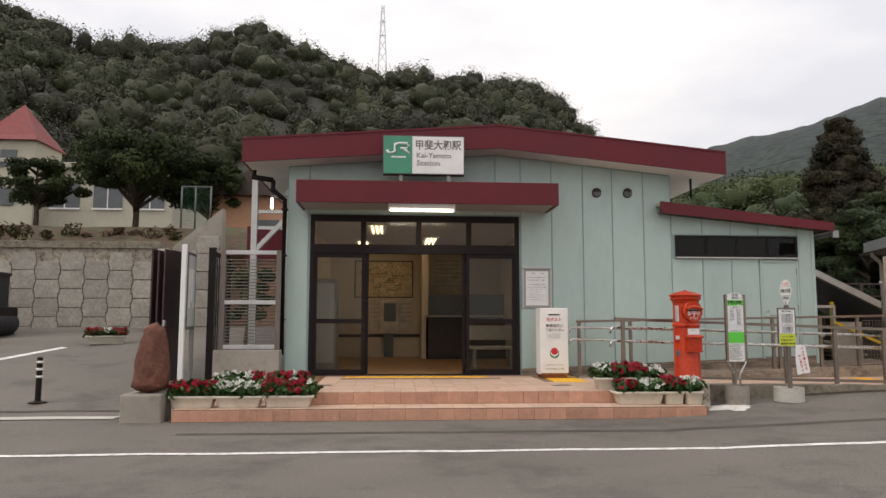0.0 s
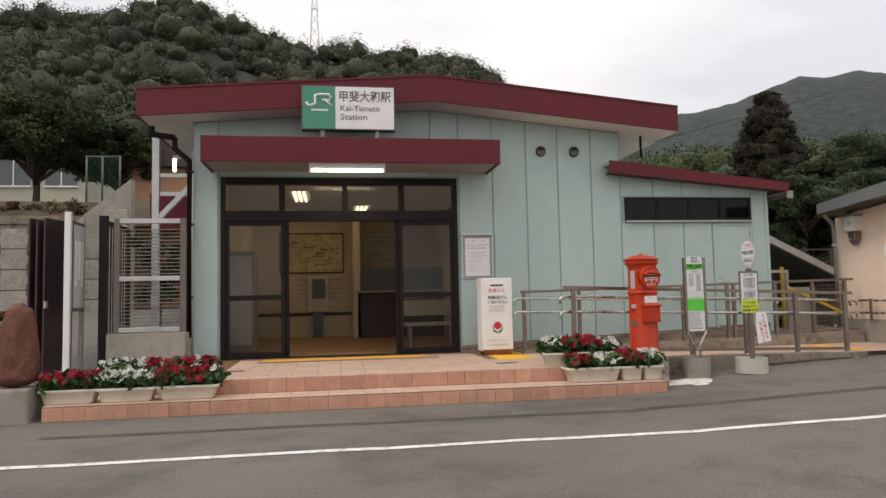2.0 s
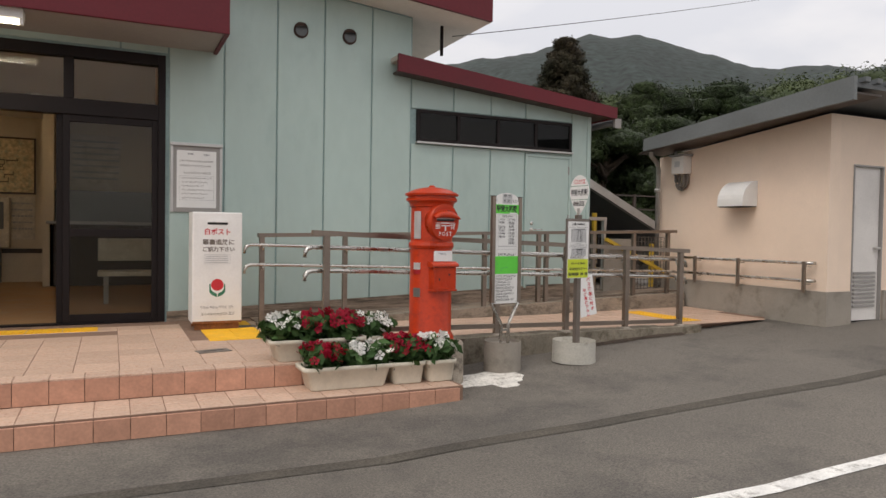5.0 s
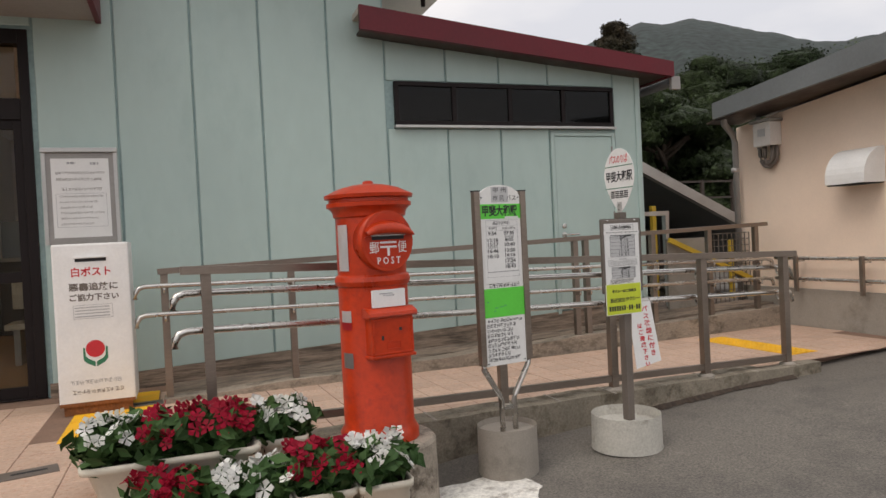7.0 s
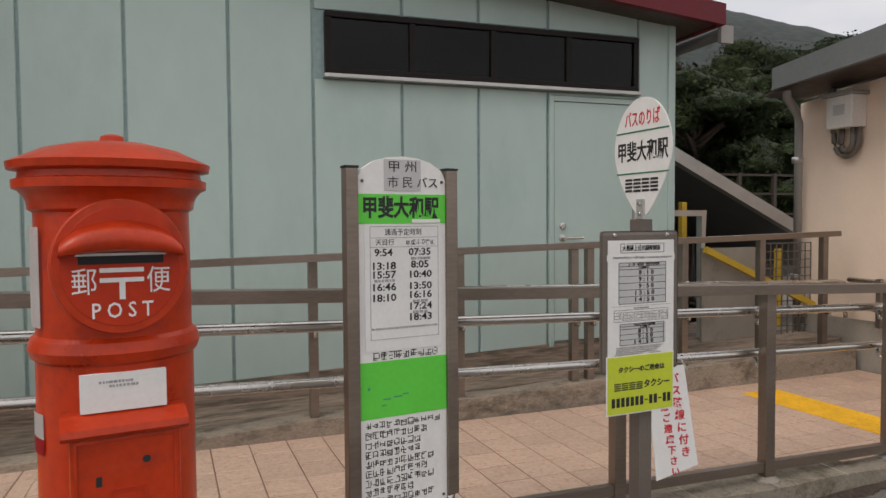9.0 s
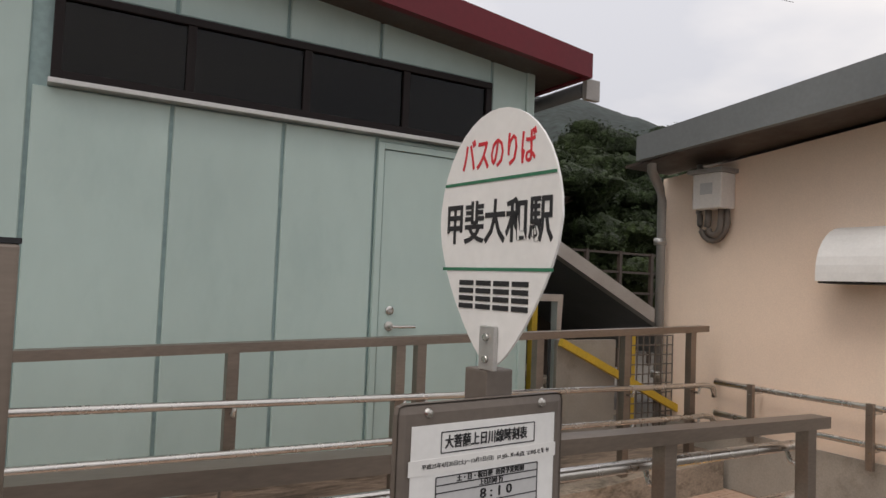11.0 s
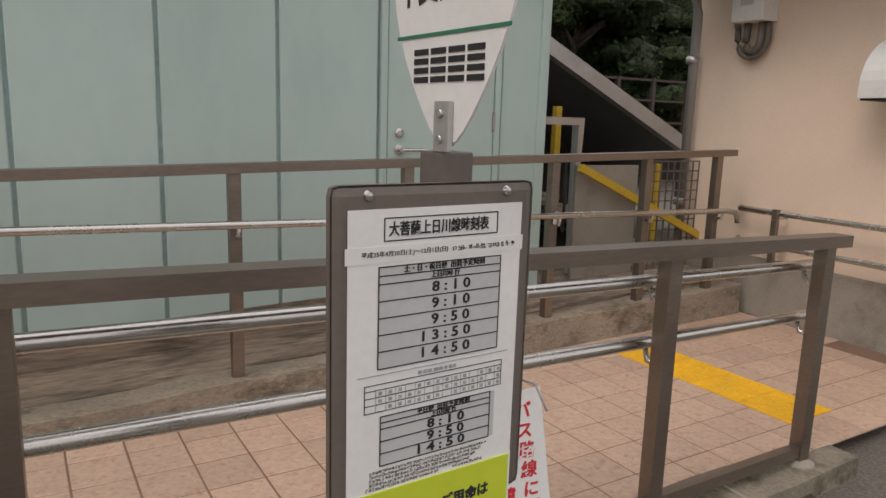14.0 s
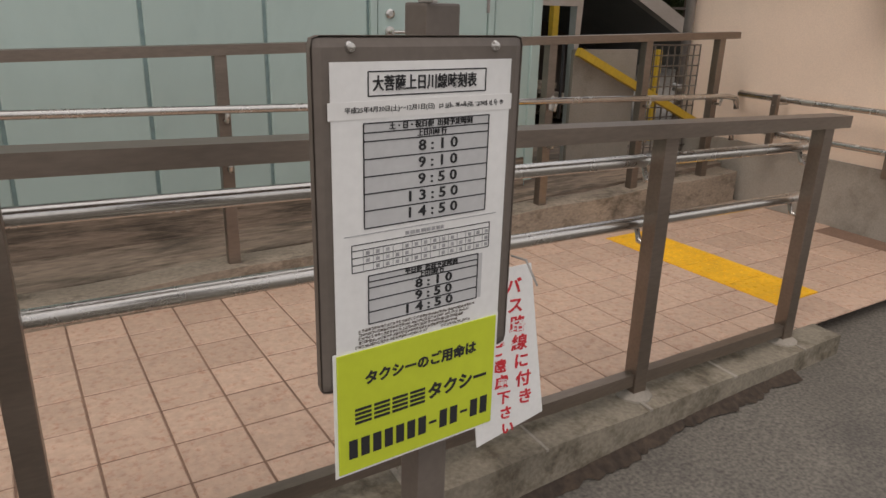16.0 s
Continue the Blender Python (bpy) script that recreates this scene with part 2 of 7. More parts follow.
M_CANOPY = mat("canopy_lining", (0.30, 0.28, 0.265), 0.8, grain=50, gv=0.05, stain=1.5, sv=0.1, bump=0.1)
M_MORTAR = mat("white_mortar", (0.66, 0.64, 0.59), 0.95, grain=50, gv=0.2, stain=7, sv=0.25, bump=0.5, dirt=(0.30, 0.27, 0.23), dirt_at=0.58)
M_CEMENT = mat("smooth_cement", (0.30, 0.268, 0.228), 0.9, grain=110, gv=0.1, stain=1.3, sv=0.2, bump=0.25, dirt=(0.20, 0.175, 0.145), dirt_at=0.6)
M_MAROON = mat("maroon_paint", (0.042, 0.017, 0.020), 0.45, 0.0, grain=60, gv=0.1, stain=3, sv=0.2, bump=0.04)
M_RUSTHOOD = mat("rusty_hood", (0.060, 0.034, 0.026), 0.55, 0.3, grain=60, gv=0.15, stain=9, sv=0.3, bump=0.1)
M_STRATA = mat("streaked_concrete", (0.27, 0.205, 0.155), 0.92, grain=38, gv=0.24, stain=3.4, sv=0.3, bump=0.6, dirt=(0.10, 0.078, 0.058), dirt_at=0.52, stretch=(0.28, 1.0, 3.2))
M_PLANTER = mat("planter_plastic", (0.62, 0.57, 0.47), 0.5, grain=50, gv=0.04, stain=6, sv=0.12, bump=0.06)
M_SOIL = mat("soil", (0.05, 0.035, 0.025), 1.0, grain=40, gv=0.4, stain=8, sv=0.3, bump=0.8)
M_BLOCK = mat("split_stone", (0.31, 0.283, 0.245), 0.95, grain=14, gv=0.2, stain=3.0, sv=0.18, bump=0.7, rnd=0.1)
M_INWALL = mat("cream_wall", (0.60, 0.52, 0.40), 0.85, grain=60, gv=0.04, stain=1.5, sv=0.08, bump=0.08)
M_INFLOOR = mat("brown_floor_tile", (0.36, 0.205, 0.10), 0.45, grain=60, gv=0.1, stain=3, sv=0.2, bump=0.08, rnd=0.08)
# Dark wood; also stands for shade at the annex soffit and stair.
M_WOODD = mat("dark_wood_and_shade", (0.045, 0.030, 0.022), 0.5, grain=40, gv=0.2, stain=4, sv=0.2, bump=0.15)
M_MAP = mat("map_print", (0.55, 0.44, 0.27), 0.7, grain=22, gv=0.3, stain=5, sv=0.25, bump=0.02, dirt=(0.35, 0.36, 0.25), dirt_at=0.55)
M_POSTER = mat("pale_poster", (0.55, 0.50, 0.42), 0.7, grain=30, gv=0.12, stain=6, sv=0.25, bump=0.02)
M_SCHOOL = mat("cream_render", (0.44, 0.415, 0.33), 0.9, grain=20, gv=0.05, stain=0.6, sv=0.12, bump=0.1)
M_REDROOF = mat("red_tile_roof", (0.20, 0.038, 0.038), 0.7, grain=6, gv=0.15, stain=0.8, sv=0.15, bump=0.3)
M_BARK = mat("bark", (0.075, 0.055, 0.04), 0.95, grain=20, gv=0.3, stain=3, sv=0.25, bump=0.8, stretch=(1, 1, 0.25))
M_EARTH = mat("bank_earth", (0.075, 0.042, 0.026), 1.0, grain=8, gv=0.35, stain=0.8, sv=0.35, bump=0.8, dirt=(0.06, 0.075, 0.03), dirt_at=0.52)
M_HILL = mat("forest_floor", (0.024, 0.024, 0.015), 1.0, grain=0.5, gv=0.4, stain=0.06, sv=0.35, bump=0.5)
# Distance haze is mixed into this bluish forest colour.
M_FAR = mat("hazed_far_forest", (0.024, 0.034, 0.031), 1.0, grain=0.13, gv=0.55, stain=0.02, sv=0.35, bump=0.0)
M_YPOST = mat("yellow_paint", (0.55, 0.36, 0.03), 0.5, grain=50, gv=0.08, stain=5, sv=0.15, bump=0.06)
L_FOREST = leaf_mat("forest_leaves", (0.030, 0.030, 0.019), (0.060, 0.068, 0.034), 0.06, vary=(0.9, 1.1))
L_ROAD = leaf_mat("roadside_leaves", (0.020, 0.034, 0.012), (0.046, 0.066, 0.021), 0.15, fine=3.5)
L_GREEN = leaf_mat("tree_leaves", (0.034, 0.050, 0.020), (0.066, 0.086, 0.032), 0.10, vary=(0.9, 1.1))
L_CEDAR = leaf_mat("cedar_needles", (0.030, 0.034, 0.018), (0.062, 0.046, 0.027), 0.3, fine=2.2)
L_BROAD = leaf_mat("broad_leaves", (0.032, 0.050, 0.018), (0.072, 0.096, 0.030), 0.5, fine=6)
L_PLANT = leaf_mat("bedding_leaves", (0.025, 0.06, 0.016), (0.055, 0.105, 0.03), 6.0)
L_HEDGE = leaf_mat("hedge_leaves", (0.075, 0.032, 0.02), (0.05, 0.06, 0.02), 0.8)
L_RED = leaf_mat("red_petals", (0.30, 0.005, 0.022), (0.46, 0.012, 0.045), 9.0, 0.5)
L_WHITE = leaf_mat("white_petals", (0.78, 0.77, 0.72), (0.82, 0.82, 0.80), 9.0, 0.5)
G_CLEAR = glass_mat("clear_glass", (0.80, 0.80, 0.76))
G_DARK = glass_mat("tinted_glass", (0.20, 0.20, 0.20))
E_TUBE = glow("tube_light", (1.0, 0.93, 0.72), 5.0)
E_ROOM = glow("room_light", (1.0, 0.80, 0.50), 4.4)


# ---- mesh helpers ----
def bx(bm, x0, x1, y0, y1, z0, z1, bevel=0.0, rot=None, at=(0, 0, 0)):
    r = bmesh.ops.create_cube(bm, size=1.0)
    m = Matrix.Translation(((x0 + x1) / 2, (y0 + y1) / 2, (z0 + z1) / 2)) @ Matrix.Diagonal((abs(x1 - x0), abs(y1 - y0), abs(z1 - z0), 1))
    vs = r["verts"]
    bmesh.ops.transform(bm, matrix=m, verts=vs)
    if bevel:
        es = list({e for v in vs for e in v.link_edges})
        out = bmesh.ops.bevel(bm, geom=es, offset=bevel, segments=2, affect="EDGES", profile=0.6)
        vs = list({v for f in out["faces"] for v in f.verts} | {v for v in vs if v.is_valid})
    if rot is not None:
        bmesh.ops.transform(bm, matrix=Matrix.Translation(at) @ rot @ Matrix.Translation([-a for a in at]), verts=vs)
    return bm


def tube(bm, pts, r, seg=10, r_end=None, square=False, cap=True):
    """A round or square bar swept along points."""
    pts = [Vector(p) for p in pts]
    rings = []
    up = Vector((0, 0, 1))
    n = 4 if square else seg
    for i, p in enumerate(pts):
        a = (pts[i] - pts[i - 1]).normalized() if i else (pts[1] - pts[0]).normalized()
        c = (pts[i + 1] - pts[i]).normalized() if i < len(pts) - 1 else a
        d = (a + c).normalized()
        ref = up if abs(d.z) < 0.95 else Vector((0, 1, 0))
        s = d.cross(ref).normalized()
        u = s.cross(d).normalized()
        k = r if r_end is None else r + (r_end - r) * i / (len(pts) - 1)
        k = k / max(0.5, a.dot(d))if len(pts) > 2 else k
        ring = []
        for j in range(n):
            t = 2 * math.pi * (j + (0.5 if square else 0)) / n
            q = k * (1.41421 if square else 1)
            ring.append(bm.verts.new(p + s * math.cos(t) * q + u * math.sin(t) * q))
        rings.append(ring)
    for g, h in zip(rings, rings[1:]):
        for j in range(n):
            f = bm.faces.new((g[j], g[(j + 1) % n], h[(j + 1) % n], h[j]))
            f.smooth = not square
    if cap:
        bm.faces.new(rings[0][::-1])
        bm.faces.new(rings[-1])
    return bm


def bar(bm, a, c, w, h):
    """A rectangular bar from a to c, w across and h high."""
    a, c = Vector(a), Vector(c)
    d = (c - a).normalized()
    ref = Vector((0, 0, 1)) if abs(d.z) < 0.95 else Vector((0, 1, 0))
    s = d.cross(ref).normalized()
    u = s.cross(d).normalized()
    vs = [bm.verts.new(p + s * (w / 2 * i) + u * (h / 2 * j)) for p in (a, c) for i, j in ((-1, -1), (1, -1), (1, 1), (-1, 1))]
    for q in ((0, 1, 2, 3), (7, 6, 5, 4), (0, 4, 5, 1), (1, 5, 6, 2), (2, 6, 7, 3), (3, 7, 4, 0)):
        bm.faces.new([vs[i] for i in q])
    return bm


def lathe(bm, prof, seg=40, cx=0.0, cy=0.0):
    rings = [[bm.verts.new((cx + r * math.cos(2 * math.pi * j / seg), cy + r * math.sin(2 * math.pi * j / seg), z)) for j in range(seg)] for r, z in prof]
    for i, (g, h) in enumerate(zip(rings, rings[1:])):
        for j in range(seg):
            f = bm.faces.new((g[j], g[(j + 1) % seg], h[(j + 1) % seg], h[j]))
            f.smooth = True
    for i in range(1, len(prof) - 1):
        (r0, z0), (r1, z1), (r2, z2) = prof[i - 1:i + 2]
        turn = math.atan2(z2 - z1, r2 - r1) - math.atan2(z1 - z0, r1 - r0)
        if abs((turn + math.pi) % (2 * math.pi) - math.pi) > 0.55:
            for j in range(seg):
                e = bm.edges.get((rings[i][j], rings[i][(j + 1) % seg]))
                if e:
                    e.smooth = False
    if prof[0][0] > 1e-4:
        bm.faces.new(rings[0][::-1])
    if prof[-1][0] > 1e-4:
        bm.faces.new(rings[-1])
    return bm


def prism(bm, poly, plane, a, c):
    """A flat outline given in 'xz', 'yz' or 'xy', thickened from a to c along the third axis."""
    def put(p, d):
        return {"xz": (p[0], d, p[1]), "yz": (d, p[0], p[1]), "xy": (p[0], p[1], d)}[plane]
    v0, v1 = [bm.verts.new(put(p, a)) for p in poly], [bm.verts.new(put(p, c)) for p in poly]
    n = len(poly)
    bm.faces.new(v0)
    bm.faces.new(v1[::-1])
    for i in range(n):
        bm.faces.new((v0[i], v1[i], v1[(i + 1) % n], v0[(i + 1) % n]))
    bmesh.ops.recalc_face_normals(bm, faces=bm.faces)
    return bm


def B():
    return bmesh.new()


def finish(bm, name, m):
    me = bpy.data.meshes.new(name)
    bm.to_mesh(me)
    bm.free()
    for k in m if isinstance(m, (list, tuple)) else (m,):
        me.materials.append(k)
    return me


def root_of(ob):
    while ob.parent:
        ob = ob.parent
    return ob


def thing(name, at, label, category, group="", turn=0.0):
    ob = new(name)
    ob.empty_display_size = 0.1
    ob.matrix_basis = pose(*at, 0, 0, turn)
    return tagged(ob, label, category, group)


def part(name, bm, m, parent, label="", w=False, kind=""):
    """One mesh under a thing; w: its coordinates are the world's, and are brought into those of the thing."""
    if w:
        bmesh.ops.transform(bm, matrix=root_of(parent).matrix_basis.inverted(), verts=bm.verts)
    ob = new(name, finish(bm, name, m))
    ob.parent = parent
    return tagged(ob, label, kind=kind)


def setting(name, bm, m, label="", category="", at=None):
    """A piece of the setting, built in the world's coordinates, with its origin at its base."""
    if at is None:
        at = Vector([(min(v.co[i] for v in bm.verts) + max(v.co[i] for v in bm.verts)) / 2 for i in range(2)] + [min(v.co.z for v in bm.verts)])
    bmesh.ops.translate(bm, verts=bm.verts, vec=-Vector(at))
    ob = new(name, finish(bm, name, m))
    ob.location = at
    ob.matrix_basis = Matrix.Translation(at)
    return tagged(ob, label, category, kind="structure")


def text_bm(body, size, width=None, align="CENTER", bold=0.0, flat=False, depth=0.0006):
    """Lettering as a mesh that stands in the xz plane and faces -y, its middle at 0."""
    c = bpy.data.curves.new("t", "FONT")
    c.body, c.size, c.align_x, c.align_y, c.extrude, c.offset = body, size, align, "CENTER", depth, bold
    c.resolution_u = 2
    o = new("t", c)
    me = bpy.data.meshes.new_from_object(o.evaluated_get(bpy.context.evaluated_depsgraph_get()))
    bm = B()
    bm.from_mesh(me)
    bpy.data.objects.remove(o)
    bpy.data.meshes.remove(me)
    bpy.data.curves.remove(c)
    xs = [v.co.x for v in bm.verts] or [0, 1]
    if width:
        k = width / max(1e-6, max(xs) - min(xs))
        bmesh.ops.scale(bm, vec=(k, 1, 1), verts=bm.verts)
    bmesh.ops.rotate(bm, cent=(0, 0, 0), matrix=Matrix.Rotation(radians(90), 3, "X"), verts=bm.verts)
    return bm


def lettering(parent, body, x, y, z, size, m, width=None, bold=0.0, name="lettering"):
    bm = text_bm(body, size, width, bold=bold)
    bmesh.ops.translate(bm, verts=bm.verts, vec=(x, y, z))
    return part(name, bm, m, parent)


def bars(parent, rows, y, m, h=0.006, name="line_of_print", seed=1):
    """Unreadable print: short dashes in rows of (x0, x1, z)."""
    rg = random.Random(seed)
    bm = B()
    for x0, x1, z in rows:
        x = x0
        while x < x1:
            e = min(x1, x + h * rg.uniform(0.5, 1.6))
            bx(bm, x, e, y - 0.0006, y, z - h / 2, z + h / 2)
            x = e + h * rg.uniform(0.15, 0.5)
    return part(name, bm, m, parent, kind="stuff")


def strokes(parent, rows, y, m, h, name="line_of_print", seed=1):
    """Unreadable writing: rows of (x0, x1, z) of square signs, each a few thin bars."""
    rg = random.Random(seed)
    bm = B()
    t = h * 0.10
    for x0, x1, z in rows:
        x = x0
        while x + h * 0.8 < x1:
            w = h * rg.uniform(0.72, 0.9)
            for k in rg.sample(range(5), rg.choice((2, 3, 3, 4))):
                zz = z - h * 0.42 + h * 0.21 * k
                a = x + w * rg.choice((0.0, 0.0, 0.15, 0.4))
                c = x + w * rg.choice((1.0, 1.0, 0.85, 0.6))
                bx(bm, a, max(c, a + w * 0.3), y - 0.0006, y, zz - t / 2, zz + t / 2)
            for k in rg.sample(range(3), rg.choice((1, 2, 2))):
                xx = x + w * (0.08 + 0.42 * k)
                bx(bm, xx - t / 2, xx + t / 2, y - 0.0006, y, z - h * rg.uniform(0.25, 0.48), z + h * rg.uniform(0.25, 0.48))
            x += h * 1.02
    return part(name, bm, m, parent, kind="stuff")


def leaves(name, blobs, m, seed=0, ruffle=0.7, core=0.0):
    """Many small leaf quads: blobs of (centre, radii, count, size, shell), each round a dense lumpy core if asked."""
    rg = np.random.RandomState(seed)
    V, N = [], 0
    ball = B()
    bmesh.ops.create_icosphere(ball, subdivisions=2, radius=1.0)
    bd = np.array([v.co[:] for v in ball.verts])
    ball.verts.index_update()
    bf = np.array([[v.index for v in f.verts] for f in ball.faces])
    ball.free()
    CV, CF = [], []
    for c, rad, cnt, size, shell in blobs:
        d = rg.normal(size=(cnt, 3))
        d /= np.linalg.norm(d, axis=1)[:, None]
        r = (shell + (1 - shell) * rg.rand(cnt)) ** 0.6
        lump = 1 + 0.22 * np.sin(d[:, 0] * 5 + c[0]) * np.cos(d[:, 1] * 4 + c[1] * 2) + 0.15 * np.sin(d[:, 2] * 7 + c[0])
        p = np.array(c) + d * (r * lump)[:, None] * np.array(rad)
        if core:
            cl = 1 + 0.22 * np.sin(bd[:, 0] * 5 + c[0]) * np.cos(bd[:, 1] * 4 + c[1] * 2) + 0.15 * np.sin(bd[:, 2] * 7 + c[0])
            cl = cl + 0.10 * np.sin(bd[:, 0] * 9 + c[1]) * np.sin(bd[:, 2] * 10 + c[0]) + 0.04 * rg.normal(size=len(bd))
            CF.append(bf + len(bd) * len(CV))
            CV.append(np.array(c) + bd * (core * cl)[:, None] * np.array(rad))
        n = d + rg.normal(size=(cnt, 3)) * ruffle
        n /= np.linalg.norm(n, axis=1)[:, None]
        t = np.cross(n, rg.normal(size=(cnt, 3)))
        t /= np.linalg.norm(t, axis=1)[:, None]
        b = np.cross(n, t)
        s = size * (0.6 + 0.8 * rg.rand(cnt))[:, None]
        q = np.stack([p - t * s, p - b * s * 0.55 + n * s * 0.12, p + t * s, p + b * s * 0.55 + n * s * 0.12], 1)
        V.append(q.reshape(-1, 3))
    V = np.concatenate(V)
    k = len(V) // 4
    q0 = len(V)
    if core:
        CF = np.concatenate(CF) + q0
        V = np.concatenate([V] + CV)
    nt = len(CF)
    me = bpy.data.meshes.new(name)
    me.vertices.add(len(V))
    me.vertices.foreach_set("co", V.astype(np.float32).ravel())
    me.loops.add(k * 4 + nt * 3)
    me.loops.foreach_set("vertex_index", np.concatenate([np.arange(k * 4), np.array(CF, dtype=int).ravel()]).astype(np.int32))
    me.polygons.add(k + nt)
    me.polygons.foreach_set("loop_start", np.concatenate([np.arange(0, k * 4, 4), k * 4 + np.arange(0, nt * 3, 3)]).astype(np.int32))
    me.polygons.foreach_set("use_smooth", np.concatenate([np.zeros(k, dtype=bool), np.ones(nt, dtype=bool)]))
    me.update(calc_edges=True)
    me.materials.append(m)
    return me


def smooth(a, c, x):
    t = max(0.0, min(1.0, (x - a) / (c - a)))
    return t * t * (3 - 2 * t)


# ---- ground ----
PORCH, WALL = 0.262, 12.3


def ground_z(x, y):
    right = (0.045 * max(0.0, x - 4.0) if x < 11 else 0.315) * (0.45 + 0.55 * smooth(6.0, 9.0, y))
    base = -0.03 - 0.03 * smooth(6.5, 8.2, y)
    hill = 0.105 * max(0.0, min(y, 20.5) - 10.6) * smooth(-2.3, -3.3, x) if x < -2.3 else 0.0
    foot = 0.03 * smooth(9.0, 9.6, y) * (smooth(5.1, 5.5, x) - smooth(7.6, 8.8, x))
    return base + right + hill + foot


def sheet(bm, xs, ys, f):
    g = [[bm.verts.new((x, y, f(x, y))) for y in ys] for x in xs]
    for i in range(len(xs) - 1):
        for j in range(len(ys) - 1):
            bm.faces.new((g[i][j], g[i + 1][j], g[i + 1][j + 1], g[i][j + 1])).smooth = True
    return bm


def steps(a, c, d):
    return [a + (c - a) * i / d for i in range(d + 1)]


bm = sheet(B(), [-900, -300, -100, -45] + steps(-24, -4, 16) + steps(-3.6, -2.2, 7) + steps(-1.5, 14, 31) + [18, 26, 45, 100, 300, 900],
           [-900, -300, -100, -30, -12] + steps(-6, 22, 56) + [26, 34, 45, 100, 300, 900], ground_z)
setting("ground", bm, M_ASPHALT, "worn grey asphalt road and forecourt", "ground", (0, 0, 0))


def strip(name, x0, x1, y0, y1, m, label, cat, lift=0.004, skew=0.0):
    def f(x, y):
        return ground_z(x, y) + lift
    n = max(2, int((x1 - x0) / 0.5))
    bm = B()
    rows = []
    for i in range(n + 1):
        x = x0 + (x1 - x0) * i / n
        wv = 0.012 * math.sin(x * 3.1) + 0.008 * math.sin(x * 7.7)
        rows.append([bm.verts.new((x, y + skew * (x - x0) + wv, f(x, y))) for y in (y0, y1)])
    for a, c in zip(rows, rows[1:]):
        bm.faces.new((a[0], c[0], c[1], a[1]))
    return setting(name, bm, m, label, cat)


strip("road_line", -40, 40, 6.74, 6.845, M_LINE, "worn white edge line on the asphalt", "road marking")
strip("gutter", -1.6, 40, 8.04, 8.17, M_GUTTER, "dark wet seam along the road edge", "gutter")
strip("kerb_seam", -40, -2.75, 10.15, 10.33, M_GUTTER, "dark drain channel across the driveway mouth", "gutter", 0.006)
strip("driveway_edge", -40, -2.75, 9.35, 9.62, M_CONC_LT, "pale concrete edging across the driveway mouth", "kerb", 0.012)
bm = B()
for i in range(24):
    t0, t1 = i / 24, (i + 1) / 24
    p = [(-8.3 + 1.75 * t, 10.9 + 5.7 * t) for t in (t0, t1)]
    vs = [bm.verts.new((x, y + o, ground_z(x, y + o) + 0.006)) for (x, y) in p for o in (0, 0.14)]
    vs[1].co.x -= 0.14
    vs[3].co.x -= 0.14
    vs[1].co.y -= 0.14
    vs[3].co.y -= 0.14
    bm.faces.new((vs[0], vs[2], vs[3], vs[1]))
setting("driveway_line", bm, M_LINE, "white line painted up the driveway", "road marking")
bm = B()
rg = random.Random(4)
vs = []
for a in steps(0, 6.1, 44):
    k = 0.85 + 0.3 * noise.noise(Vector((math.cos(a) * 1.6, math.sin(a) * 1.6, 3))) + rg.uniform(-0.07, 0.07)
    x, y = 5.37 + 0.36 * k * math.cos(a) + 0.10 * math.sin(a), 9.50 + 0.24 * k * math.sin(a) - 0.16 * k * math.cos(a)
    vs.append(bm.verts.new((x, y, ground_z(x, y) + 0.006)))
mid = bm.verts.new((5.37, 9.5, ground_z(5.37, 9.5) + 0.012))
for a, c in zip(vs, vs[1:] + vs[:1]):
    bm.faces.new((a, c, mid))
setting("mortar_patch", bm, M_MORTAR, "pale spilt mortar patch on the asphalt", "patch")

# ---- porch, steps, walkway and ramp: bodies (their tiles come last in the file) ----
bm = prism(B(), [(9.53, -0.4), (12.29, -0.4), (12.29, PORCH - 0.004), (9.53, PORCH - 0.004)], "yz", -0.34, 4.6)
porch = setting("porch", bm, M_GROUT, "pink tiled porch before the entrance", "porch", (2, 11, 0))
bm = bx(B(), -1.94, 4.93, 9.078, 9.525, -0.4, 0.092)
step_low = setting("step", bm, M_GROUT, "pink tiled lower step", "step", (1.5, 9.3, 0))
bm = bx(B(), -1.94, -0.36, 9.53, 10.7, -0.4, 0.078)
setting("planting_shelf", bm, M_TILE, "tiled shelf for planters beside the steps", "step")
bm = bx(bx(B(), -2.16, -1.08, 11.86, 12.14, -0.4, 0.71, 0.012), -2.16, -1.08, 10.72, 11.855, -0.4, 0.17)
setting("fence_plinth", bm, M_CEMENT, "pale concrete plinth under the fence", "plinth")

RA, RB = Vector((4.13, 10.08, 0)), Vector((8.48, 10.42, 0))
RD = (RB - RA).normalized()
HA, HB = Vector((4.0, 11.55, 0)), Vector((9.8, 11.96, 0))
HD = (HB - HA).normalized()


def lo(x, off=0.0):
    t = (x - RA.x) / (RB.x - RA.x)
    return Vector((x, RA.y + t * (RB.y - RA.y) + off, 0))


def hi(x, off=0.0):
    t = (x - HA.x) / (HB.x - HA.x)
    return Vector((x, HA.y + t * (HB.y - HA.y) + off, 0))


def walk_z(x):
    return 0.260 - 0.012 * max(0, min(x, 6.4) - 4.6) - 0.002 * max(0, min(x, 9.0) - 6.4)


